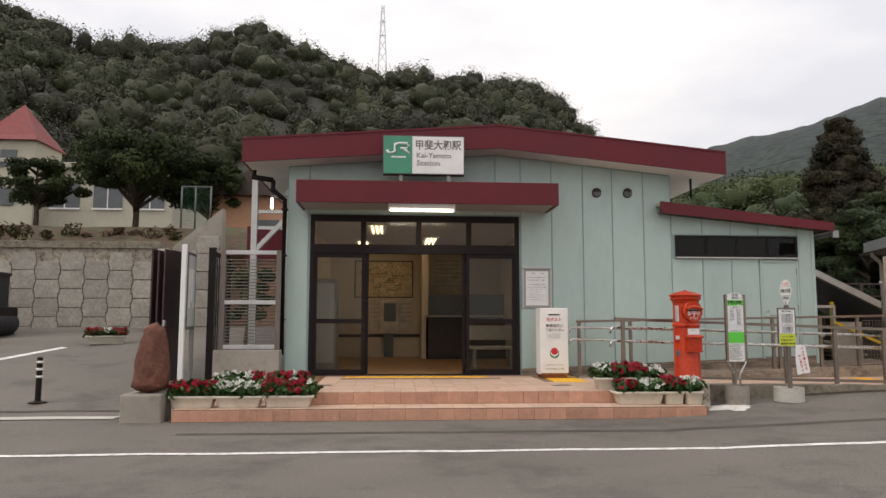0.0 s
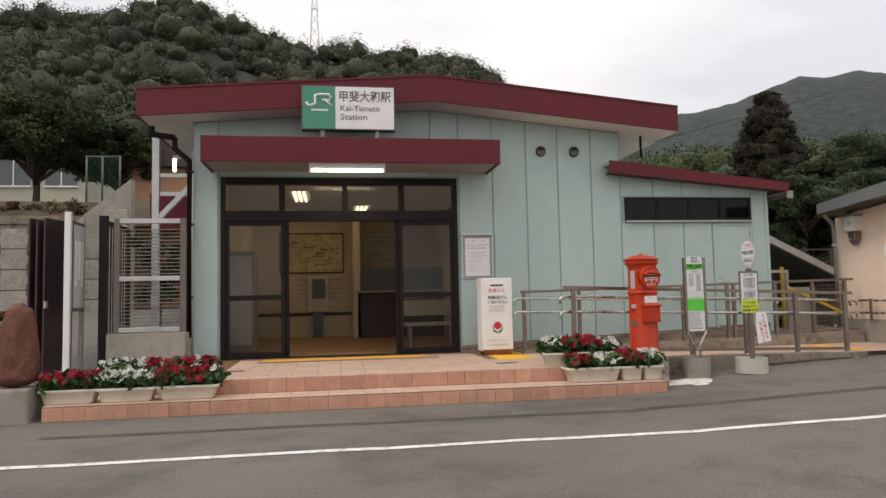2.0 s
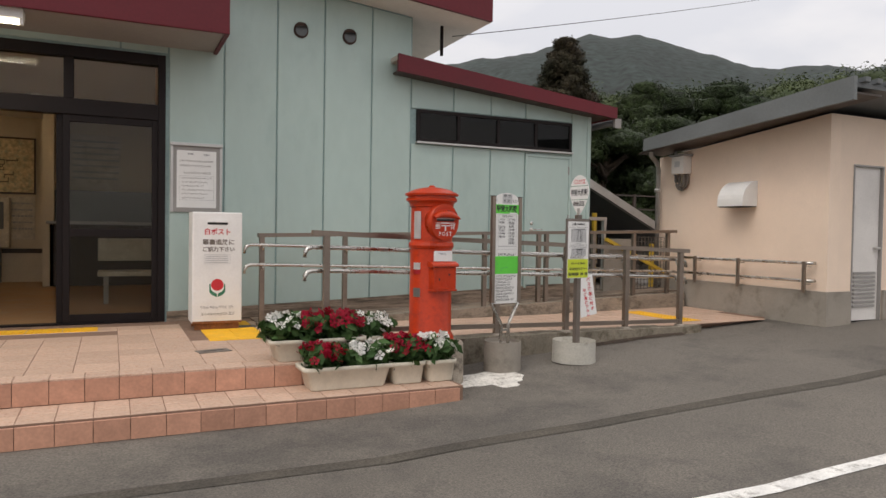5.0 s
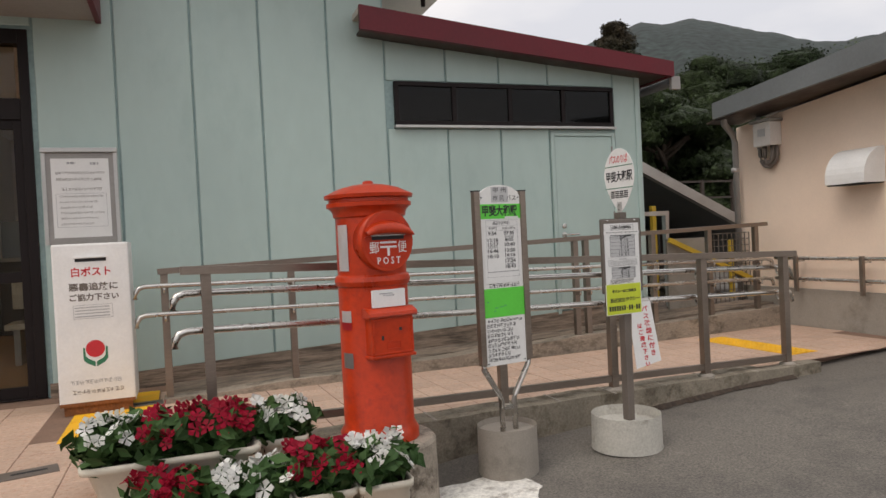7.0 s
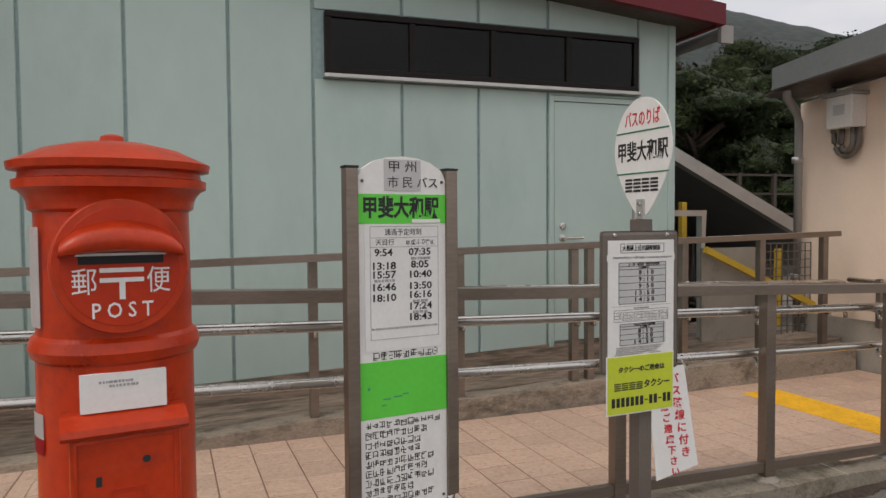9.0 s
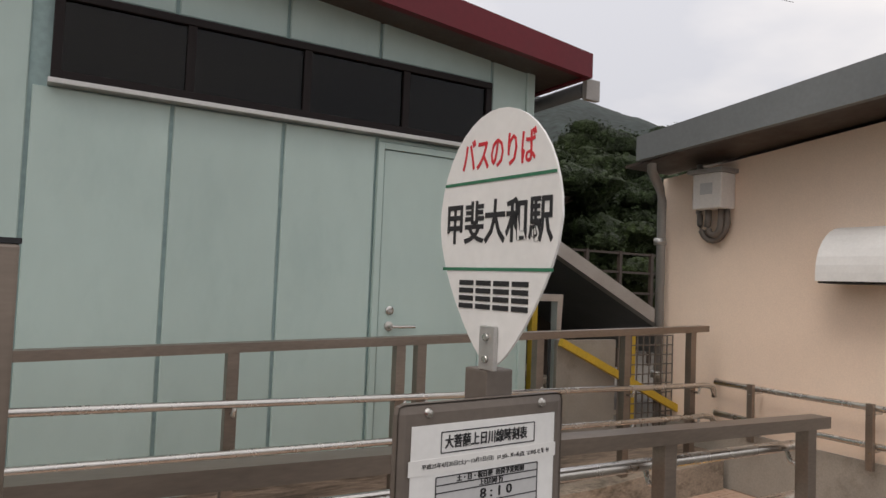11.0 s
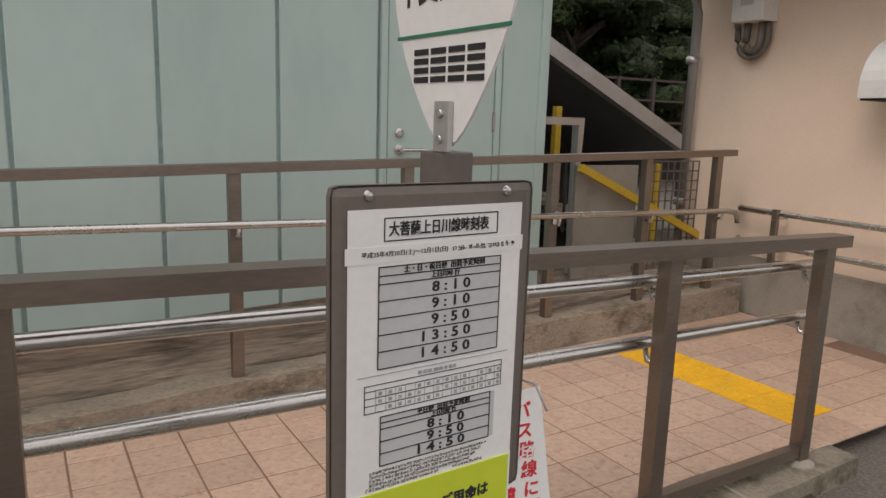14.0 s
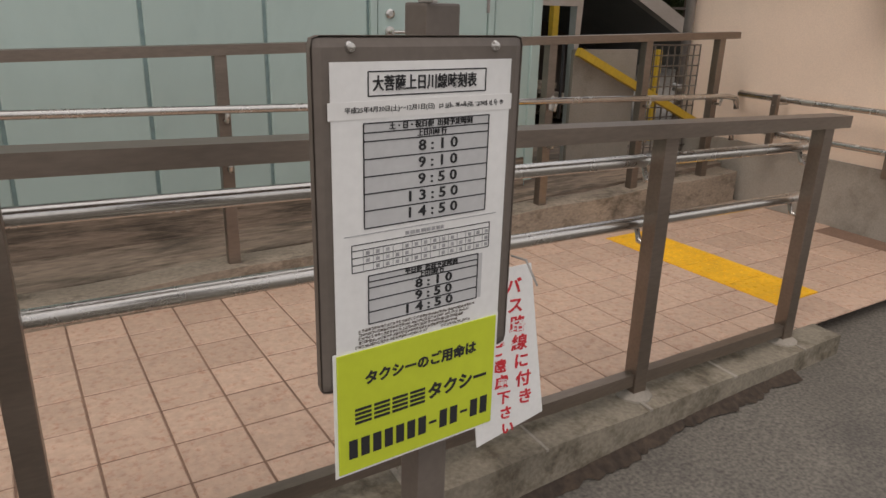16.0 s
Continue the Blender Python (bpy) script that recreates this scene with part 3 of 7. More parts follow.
def ramp_slab(x0, x1, front, back, top, drop, n=10):
    bm = B()
    rows = []
    for i in range(n + 1):
        x = x0 + (x1 - x0) * i / n
        a, c = front(x), back(x)
        rows.append([bm.verts.new((a.x, a.y, top(x))), bm.verts.new((c.x, c.y, top(x))), bm.verts.new((c.x, c.y, drop)), bm.verts.new((a.x, a.y, drop))])
    for a, c in zip(rows, rows[1:]):
        for j in range(4):
            bm.faces.new((a[j], c[j], c[(j + 1) % 4], a[(j + 1) % 4]))
    bm.faces.new(rows[0])
    bm.faces.new(rows[-1][::-1])
    bmesh.ops.recalc_face_normals(bm, faces=bm.faces)
    return bm


walkway = setting("walkway", ramp_slab(4.62, 10.04, lambda x: lo(x, 0.12), lambda x: hi(x, -0.02), lambda x: walk_z(x) - 0.003, -0.4), M_GROUT, "pink tiled walkway between the rails", "walkway", (7, 11, 0))
setting("walkway_kerb", ramp_slab(4.08, 8.62, lambda x: lo(x, -0.10), lambda x: lo(x, 0.115), lambda x: 0.30 - 0.016 * (x - 4.1) + 0.004 * math.sin(x * 9), -0.4, 40), M_KERB, "weathered concrete kerb under the railing", "kerb")
kerb_front = bpy.data.objects["walkway_kerb"]
for i in range(10):
    x = 4.5 + 0.43 * i
    a, c, z = lo(x, -0.102), lo(x, 0.112), 0.30 - 0.016 * (x - 4.1)
    o = new("mortar_joint", finish(bar(B(), (a.x, a.y, z - 0.001), (c.x, c.y, z - 0.001), 0.009 + 0.004 * (i % 3), 0.008), "mortar_joint", M_CEMENT))
    o.parent = kerb_front
    o.matrix_basis = Matrix.Translation(-kerb_front.location)
bm = B()
rg = random.Random(8)
up_, dn_ = [], []
for i in range(91):
    x = 6.55 + 1.75 * i / 90
    y = lo(x, -0.09).y
    k = 0.02 + 0.075 * max(0.0, noise.noise(Vector((x * 3.2, 0, 1))) + 0.25 + 0.3 * noise.noise(Vector((x * 11, 0, 4)))) + rg.uniform(0, 0.02)
    up_.append(bm.verts.new((x, y, ground_z(x, y) + 0.03)))
    dn_.append(bm.verts.new((x, y - k, ground_z(x, y - k) + 0.005)))
for i in range(90):
    bm.faces.new((dn_[i], dn_[i + 1], up_[i + 1], up_[i]))
setting("soil_strip", bm, M_SOIL, "dark crumbled soil at the kerb foot", "soil")
setting("ramp_kerb", ramp_slab(3.86, 9.95, lambda x: hi(x, 0.0), lambda x: hi(x, 0.17), lambda x: 0.29 + 0.024 * (x - 3.9) + 0.006 * math.sin(x * 7), -0.3, 40), M_RAMPC, "stained concrete kerb of the upper ramp", "kerb")
setting("ramp", ramp_slab(3.9, 10.0, lambda x: hi(x, 0.175), lambda x: Vector((x, WALL - 0.035 if x < 8.5 else 13.4, 0)), lambda x: 0.275 + 0.030 * (x - 3.9), -0.3, 30), M_STRATA, "grey concrete access ramp along the wall", "ramp")

# ---- station building ----
X0, X1, X2 = -1.06, 5.81, 8.45
D0, D1, DT = -0.66, 3.02, 3.05
RIDGE = 2.59


def roof_z(x):
    return 4.17 - (0.40 * (x - RIDGE) / 4.02 if x > RIDGE else 0.32 * (RIDGE - x) / 4.35)


bm = B()
for x0, x1, z0 in ((X0, D0, -0.3), (D1, X1, -0.3), (D0, D1, DT)):
    pts = [(x0, z0), (x1, z0), (x1, roof_z(x1))] + ([(RIDGE, roof_z(RIDGE))] if x0 < RIDGE < x1 else []) + [(x0, roof_z(x0))]
    prism(bm, pts, "xz", WALL, WALL + 0.15)
prism(bm, [(X1, -0.3), (X2, -0.3), (X2, 2.86), (X1, 3.10)], "xz", WALL, WALL + 0.15)
wall_front = setting("wall_south", bm, M_MINT_D, "mint green steel-panelled station front", "wall", (2, WALL, 0))
for nm, x0, x1, y0, y1, h in (("wall_west", X0, X0 + 0.15, WALL + 0.15, 19.0, 3.85), ("wall_east", X1 - 0.15, X1, WALL + 0.15, 19.0, 3.85), ("wall_annex", X2 - 0.15, X2, WALL + 0.15, 16.5, 2.9)):
    setting(nm, bx(B(), x0, x1, y0, y1, -0.3, h), M_MINT, "mint green steel-panelled side wall", "wall")
setting("wall_annex_back", bx(B(), X1, X2 - 0.15, 16.35, 16.5, -0.3, 2.9), M_MINT, "plain back wall of the annex", "wall")
setting("plinth", prism(B(), [(D1 + 0.02, -0.2), (X2 - 0.02, -0.2), (X2 - 0.02, 0.59), (D1 + 0.02, 0.367)], "xz", WALL - 0.02, WALL - 0.001), M_STRATA, "grey concrete plinth along the wall foot", "plinth")
setting("plinth_west", bx(B(), X0 + 0.01, D0 - 0.02, WALL - 0.02, WALL - 0.001, -0.2, 0.33), M_CONC, "grey concrete plinth beside the entrance", "plinth")


def foot_z(x):
    """The lower edge of the wall panels, which climbs with the ramp."""
    return 0.405 + 0.041 * (x - 4.0)


def panel_between(x0, x1, z0, zf):
    bm = B()
    g = 0.009
    prism(bm, [(x0 + g, z0(x0)), (x1 - g, z0(x1)), (x1 - g, zf(x1)), (x0 + g, zf(x0))], "xz", WALL - 0.014, WALL - 0.001)
    bevels = [e for e in bm.edges if abs(e.verts[0].co.y - (WALL - 0.014)) < 1e-4 and abs(e.verts[1].co.y - (WALL - 0.014)) < 1e-4]
    bmesh.ops.bevel(bm, geom=bevels, offset=0.005, segments=1, affect="EDGES")
    return part("panel", bm, M_MINT, wall_front, w=True)


SEAMS = [D1 + 0.03, 3.61, 4.18, 4.72, 5.295, 5.80]
for a, c in zip(SEAMS, SEAMS[1:]):
    panel_between(a, c, foot_z, lambda x: roof_z(x) - 0.02)
panel_between(X0, D0 - 0.03, lambda x: 0.335, lambda x: roof_z(x) - 0.02)
panel_between(D0 - 0.03, RIDGE, lambda x: DT + 0.03, lambda x: roof_z(x) - 0.02)
panel_between(RIDGE, D1 + 0.03, lambda x: DT + 0.03, lambda x: roof_z(x) - 0.02)


def low_z(x):
    return 3.14 - 0.285 * (x - 5.53) / 3.17


for a, c in ((5.80, 6.375), (6.375, 6.91), (6.91, 7.43)):
    panel_between(a, c, foot_z, lambda x: 2.322)
panel_between(8.165, X2, foot_z, lambda x: low_z(x) - 0.01)
for a, c in ((5.80, 6.375), (6.375, 6.91), (6.91, 7.43), (7.43, 8.165)):
    panel_between(a, c, lambda x: 2.755, lambda x: low_z(x) - 0.01)
panel_between(7.43, 8.165, lambda x: 2.30, lambda x: 2.322)
bm = bx(B(), X2 - 0.03, X2 + 0.03, WALL - 0.03, WALL + 0.06, 0.45, 2.92, 0.006)
part("corner_trim", bm, M_MINT, wall_front, w=True)

# roofs
roof = thing("main_roof", (RIDGE, 15, 3.8), "dark red sheet-metal gable roof over the station", "roof")
tagged(roof, kind="structure")
F0, F1, FY, FB = -1.76, 6.62, 11.76, 19.4
for x0, x1 in ((F0, RIDGE), (RIDGE, F1)):
    bm = prism(B(), [(x0, roof_z(x0) + 0.33), (x1, roof_z(x1) + 0.33), (x1, roof_z(x1) + 0.385), (x0, roof_z(x0) + 0.385)], "xz", FY + 0.05, FB)
    part("roof_slope", bm, M_RED, roof, w=True)
    bm = prism(B(), [(x0, roof_z(x0)), (x1, roof_z(x1)), (x1, roof_z(x1) + 0.40), (x0, roof_z(x0) + 0.40)], "xz", FY, FY + 0.045)
    part("fascia", bm, M_RED, roof, w=True)
    bm = prism(B(), [(x0, roof_z(x0) - 0.0), (x1, roof_z(x1) - 0.0), (x1, roof_z(x1) + 0.03), (x0, roof_z(x0) + 0.03)], "xz", FY + 0.05, FB)
    part("soffit", bm, M_SOFFIT, roof, "pale painted soffit boards", w=True)
    bm = prism(B(), [(x0, roof_z(x0) + 0.385), (x1, roof_z(x1) + 0.385), (x1, roof_z(x1) + 0.415), (x0, roof_z(x0) + 0.415)], "xz", FY - 0.012, FY + 0.06)
    part("roof_edge_trim", bm, M_RED, roof, w=True)
for x in (F0, F1 - 0.04):
    part("side_fascia", bx(B(), x, x + 0.04, FY + 0.05, FB, roof_z(x), roof_z(x) + 0.41), M_RED, roof, w=True)
low = thing("annex_roof", (7.2, 14, 3.0), "dark red lean-to roof over the annex", "roof")
tagged(low, kind="structure")
LY = 12.02
bm = prism(B(), [(5.53, low_z(5.53) - 0.02), (8.72, low_z(8.72) - 0.03), (8.72, low_z(8.72) + 0.12), (5.53, low_z(5.53) + 0.185)], "xz", LY, LY + 0.05)
part("fascia", bm, M_RED, low, w=True)
# Unseen roof top, made pale so no red bounces onto the main soffit.
bm = prism(B(), [(5.53, low_z(5.53) + 0.12), (8.72, low_z(8.72) + 0.08), (8.72, low_z(8.72) + 0.11), (5.53, low_z(5.53) + 0.175)], "xz", LY + 0.05, 17.0)
part("roof_slope", bm, M_CONC_LT, low, "unseen weathered roof sheet, pale against red bounce", w=True)
# Eaves shade is put into the dark colour of this soffit.
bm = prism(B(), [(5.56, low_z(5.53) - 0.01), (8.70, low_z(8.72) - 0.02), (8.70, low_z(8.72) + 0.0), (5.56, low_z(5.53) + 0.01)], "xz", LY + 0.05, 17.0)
part("soffit", bm, M_WOODD, low, "soffit coloured dark for the shade under the eaves", w=True)
part("side_fascia", bx(B(), 8.68, 8.72, LY + 0.05, 17.0, low_z(8.72) - 0.03, low_z(8.72) + 0.13), M_RED, low, w=True)
bm = B()
tube(bm, [(8.775, LY + 0.12, 2.79), (8.775, 17, 2.75)], 0.045, 10)
part("eaves_gutter", bm, M_DGREY, low, "dark grey rain gutter", w=True)
part("gutter_bracket", bx(B(), 8.73, 8.84, LY + 0.06, LY + 0.10, 2.71, 2.84, 0.004), M_GREYP, low, w=True)

canopy = thing("entrance_canopy", (1.4, 11.8, 3.12), "flat red metal canopy over the entrance", "canopy")
part("fascia", bx(B(), -0.80, 3.535, 11.38, 11.42, 3.12, 3.49, 0.008), M_RED, canopy, w=True)
for x in (-0.80, 3.495):
    part("side_fascia", bx(B(), x, x + 0.04, 11.42, WALL - 0.015, 3.12, 3.49), M_RED, canopy, w=True)
part("canopy_top", bx(B(), -0.76, 3.495, 11.42, WALL - 0.015, 3.42, 3.47), M_RED, canopy, w=True)
part("canopy_soffit", bx(B(), -0.76, 3.495, 11.42, WALL - 0.015, 3.14, 3.16), M_CANOPY, canopy, "grey canopy soffit", w=True)
lamp = thing("canopy_lamp", (1.26, 11.55, 3.14), "lit fluorescent tube lamp with white housing under the canopy", "lamp")
part("housing", bx(B(), 0.70, 1.81, 11.47, 11.66, 3.05, 3.137, 0.01), M_WHITE, lamp, w=True)
bm = B()
tube(bm, [(0.73, 11.52, 3.022), (1.78, 11.52, 3.022)], 0.02, 12)
part("tube", bm, E_TUBE, lamp, "glowing fluorescent tube", w=True)
for x in (0.715, 1.795):
    part("socket", bx(B(), x - 0.015, x + 0.015, 11.49, 11.55, 3.0, 3.07, 0.004), M_WHITE, lamp, w=True)
strip_light = bpy.data.lights.new("canopy_lamp_light", "AREA")
strip_light.shape, strip_light.size, strip_light.size_y, strip_light.energy, strip_light.color = "RECTANGLE", 1.05, 0.06, 6, (1.0, 0.93, 0.75)
o = new("canopy_lamp_light", strip_light)
o.matrix_basis = look((1.26, 11.52, 2.995), (1.26, 11.4, 0))

sign = thing("station_sign", (1.285, 11.5, 3.5), "green and white station name sign box on the canopy", "sign")
part("box", bx(B(), 0.60, 1.965, 11.50, 11.66, 3.625, 4.285, 0.008), M_DGREY, sign, "dark metal sign casing", w=True)
part("green_panel", bx(B(), 0.615, 1.09, 11.492, 11.4995, 3.64, 4.27), M_DGREEN, sign, w=True)
part("white_panel", bx(B(), 1.09, 1.95, 11.492, 11.4995, 3.64, 4.27), M_WHITE, sign, w=True)
for x in (0.9, 1.7):
    part("bracket", bx(B(), x - 0.03, x + 0.03, 11.54, 11.62, 3.46, 3.63), M_GREYP, sign, w=True)


def sign_text(parent, body, wx, wy, wz, size, m, width=None, bold=0.0):
    r = root_of(parent).matrix_basis.translation
    return lettering(parent, body, wx - r.x, wy - r.y, wz - r.z, size, m, width, bold)


sign_text(sign, "甲斐大和駅", 1.52, 11.491, 4.115, 0.175, M_TAUPE, 0.76, 0.0035)
sign_text(sign, "Kai-Yamato", 1.45, 11.491, 3.945, 0.125, M_TAUPE, 0.58, 0.0015)
sign_text(sign, "Station", 1.36, 11.491, 3.815, 0.125, M_TAUPE, 0.39, 0.0015)
bm = B()
tube(bm, [(0.665, 11.491, 4.03), (0.69, 11.491, 3.985), (0.75, 11.491, 3.985), (0.80, 11.491, 4.01), (0.80, 11.491, 4.13), (0.86, 11.491, 4.15), (1.0, 11.491, 4.15), (1.03, 11.491, 4.11), (1.0, 11.491, 4.065), (0.89, 11.491, 4.065)], 0.019, 4, square=False)
tube(bm, [(0.94, 11.491, 4.06), (1.04, 11.491, 3.975)], 0.019, 4)
bx(bm, 0.74, 0.98, 11.4895, 11.4918, 3.905, 3.93)
part("emblem", bm, M_WHITE, sign, "white emblem shape", w=True)

# ---- entrance door ----
door = thing("door_1", (1.18, WALL, PORCH), "dark brown aluminium sliding entrance, middle leaves open", "door")
tagged(door, kind="structure")
YF0, YF1 = WALL - 0.02, WALL + 0.11


def dfr(name, x0, x1, z0, z1, y0=YF0, y1=YF1, bev=0.006):
    return part(name, bx(B(), x0, x1, y0, y1, z0, z1, bev), M_BROWN, door, w=True)


dfr("jamb", D0, D0 + 0.07, PORCH, DT)
dfr("jamb", D1 - 0.07, D1, PORCH, DT)
dfr("head", D0 + 0.07, D1 - 0.07, DT - 0.11, DT)
dfr("transom_bar", D0 + 0.07, D1 - 0.07, 2.37, 2.53)
dfr("sill", D0 + 0.07, D1 - 0.07, PORCH, PORCH + 0.015)
TX = [D0 + 0.07, 0.26, 1.23, 2.12, D1 - 0.07]
for x in TX[1:4]:
    dfr("mullion", x - 0.045, x + 0.045, 2.53, DT - 0.11)
for a, c in zip(TX, TX[1:]):
    o = part("pane", bx(B(), a + 0.03, c - 0.03, WALL + 0.03, WALL + 0.038, 2.53, DT - 0.11), G_CLEAR, door, w=True)
    o.visible_shadow = False
for x0, x1 in ((D0 + 0.07, 0.30), (2.07, D1 - 0.07)):
    leaf = part("leaf", bx(bx(B(), x0, x0 + 0.06, WALL, WALL + 0.045, PORCH + 0.015, 2.37, 0.004), x1 - 0.06, x1, WALL, WALL + 0.045, PORCH + 0.015, 2.37, 0.004), M_BROWN, door, w=True)
    for z0, z1 in ((PORCH + 0.016, PORCH + 0.10), (1.15, 1.23), (2.30, 2.37)):
        part("rail", bx(B(), x0 + 0.06, x1 - 0.06, WALL + 0.002, WALL + 0.043, z0, z1, 0.004), M_BROWN, leaf, w=True)
    for z0, z1 in ((PORCH + 0.10, 1.15), (1.23, 2.30)):
        o = part("pane", bx(B(), x0 + 0.05, x1 - 0.05, WALL + 0.02, WALL + 0.026, z0, z1), G_CLEAR, leaf, w=True)
        o.visible_shadow = False
for x in (0.30, 2.01):
    part("inner_leaf_edge", bx(B(), x, x + 0.06, WALL + 0.05, WALL + 0.09, PORCH + 0.016, 2.37, 0.004), M_BROWN, door, w=True)

# ---- waiting room ----
CE = 3.12
setting("floor", bx(B(), X0 + 0.15, X1 - 0.15, WALL + 0.0, 18.6, 0.0, PORCH - 0.006), M_INFLOOR, "brown tiled waiting room floor", "floor")
setting("ceiling", bx(B(), X0 + 0.15, X1 - 0.15, WALL + 0.15, 18.6, CE, CE + 0.1), M_SOFFIT, "pale waiting room ceiling", "ceiling")
setting("wall_north", bx(B(), X0 + 0.15, X1 - 0.15, 18.6, 18.75, -0.2, 3.85), M_INWALL, "cream waiting room back wall", "wall")
setting("wall_room_west", bx(B(), X0 + 0.151, X0 + 0.20, WALL + 0.16, 18.6, PORCH, CE), M_INWALL, "cream waiting room side wall", "wall")
setting("wall_room_east", bx(B(), 3.6, 3.7, WALL + 0.16, 18.6, PORCH, CE), M_INWALL, "cream waiting room side wall", "wall")
setting("trim_room", bx(B(), -0.8, 1.495, 18.57, 18.6, PORCH + 0.5, PORCH + 0.58), M_WOODD, "dark wooden rail along the room wall", "trim")
mapb = thing("wall_map", (0.67, 18.58, 1.9), "large printed area map panel on the wall", "map")
part("sheet", bx(B(), -0.20, 1.28, 18.565, 18.585, 1.82, 2.74), M_MAP, mapb, w=True)
part("map_frame", bx(bx(bx(bx(B(), -0.23, -0.20, 18.555, 18.598, 1.79, 2.77), 1.28, 1.31, 18.555, 18.598, 1.79, 2.77), -0.20, 1.28, 18.555, 18.598, 1.79, 1.82), -0.20, 1.28, 18.555, 18.598, 2.74, 2.77), M_WOODD, mapb, "thin brown frame", w=True)
rg = random.Random(41)
for i in range(16):
    # roads drawn on the map: bent lines from side to side
    x, z, run = rg.uniform(-0.12, 1.0), rg.uniform(1.9, 2.6), rg.uniform(0.12, 0.3)
    bm = bx(B(), x, min(1.26, x + run), 18.562, 18.5648, z, z + 0.014)
    bx(bm, x, x + 0.012, 18.562, 18.5648, z - rg.uniform(0.02, 0.07), z)
    bx(bm, min(1.25, x + run) - 0.012, min(1.25, x + run), 18.562, 18.5648, z + 0.014, z + rg.uniform(0.04, 0.11))
    part("map_line", bm, M_WOODD, mapb, w=True)
for i, (x0, x1, z0, z1, m) in enumerate(((0.15, 0.5, 1.0, 1.75, M_POSTER), (0.86, 1.3, 1.0, 1.75, M_POSTER), (1.84, 2.67, 1.92, 2.9, M_POSTER))):
    p = thing("poster", ((x0 + x1) / 2, 18.59, z0), "pale printed notice pinned to the wall", "poster", "wall posters")
    part("sheet", bx(B(), x0, x1, 18.585, 18.597, z0, z1), m, p, w=True)
    bars(p, [(x0 - (x0 + x1) / 2 + 0.04, (x1 - x0) / 2 - 0.04, z1 - z0 - 0.12 - 0.11 * k) for k in range(int((z1 - z0) / 0.13))], -0.006, M_GINK, 0.03, seed=i)
# Generic box; stands for a dark plant-like shape over a pale base.
panel_stand = thing("ticket_machine", (0.68, 18.3, PORCH), "pale panel with a dark plant-like shape against the back wall", "machine")
part("cabinet", bx(B(), 0.44, 0.94, 18.28, 18.56, PORCH + 0.6, 1.72, 0.015), M_POSTER, panel_stand, w=True)
part("foot", bx(B(), 0.56, 0.80, 18.32, 18.54, PORCH, PORCH + 0.6), M_DGREY, panel_stand, w=True)
part("screen", bx(B(), 0.55, 0.86, 18.265, 18.279, 1.18, 1.64, 0.004), M_DGREY, panel_stand, w=True)
cnt = thing("ticket_counter", (2.2, 17.7, PORCH), "dark wooden ticket counter with a window opening", "counter")
part("counter_front", bx(B(), 1.6, 3.58, 17.4, 17.46, PORCH, 1.28, 0.004), M_WOODD, cnt, w=True)
part("counter_top", bx(B(), 1.56, 3.59, 17.25, 17.75, 1.28, 1.33, 0.008), M_GREYP, cnt, w=True)
part("screen_wall", bx(B(), 1.6, 3.58, 17.6, 17.64, 1.33, 1.85), M_DGREY, cnt, "dark window above the counter", w=True)
part("pillar", bx(B(), 1.50, 1.66, 17.4, 18.58, PORCH, CE - 0.01), M_INWALL, cnt, "cream boxed pillar beside the counter", w=True)
vm = thing("drinks_cabinet", (-0.35, 14.2, PORCH), "pale metal cabinet by the waiting room window", "cabinet")
part("body", bx(B(), -0.72, -0.28, 13.4, 14.1, PORCH, 1.98, 0.015), M_GREYP, vm, w=True)
part("front_panel", bx(B(), -0.68, -0.32, 13.385, 13.399, PORCH + 0.15, 1.9), M_PAPER_G, vm, w=True)
bench = thing("bench", (2.75, 14.5, PORCH), "low waiting room bench with a pale seat", "bench")
part("seat", bx(B(), 2.35, 3.3, 14.2, 14.65, 0.62, 0.68, 0.015), M_POSTER, bench, w=True)
for x in (2.45, 3.2):
    part("leg", bx(B(), x - 0.03, x + 0.03, 14.25, 14.6, PORCH, 0.62, 0.004), M_GREYP, bench, w=True)
part("backrest", bx(B(), 2.35, 3.3, 14.62, 14.66, 0.8, 1.1, 0.015), M_POSTER, bench, w=True)
for x, y in ((0.45, 14.4), (1.65, 16.4), (0.05, 17.3)):
    cl = thing("ceiling_light", (x, y, CE), "lit rectangular fluorescent ceiling light", "lamp", "waiting room lights")
    part("frame", bx(B(), -0.18, 0.18, -0.62, 0.62, -0.05, -0.002, 0.006), M_WHITE, cl)
    for dx in (-0.09, 0.0, 0.09):
        bm = B()
        tube(bm, [(dx, -0.58, -0.07), (dx, 0.58, -0.07)], 0.018, 8)
        part("tube", bm, E_ROOM, cl, "glowing tube")
tac = thing("tactile_strip", (1.0, 11.9, PORCH), "yellow tactile paving strip before the door", "tactile paving")
for i in range(8):
    bm = bx(B(), 0.0 + i * 0.30, 0.292 + i * 0.30, 11.74, 12.03, PORCH - 0.01, PORCH + 0.003)
    for k in range(4):
        bx(bm, 0.03 + i * 0.30 + k * 0.07, 0.055 + i * 0.30 + k * 0.07, 11.77, 12.0, PORCH + 0.003, PORCH + 0.008)
    part("tactile_tile", bm, M_YELLOW, tac, w=True)

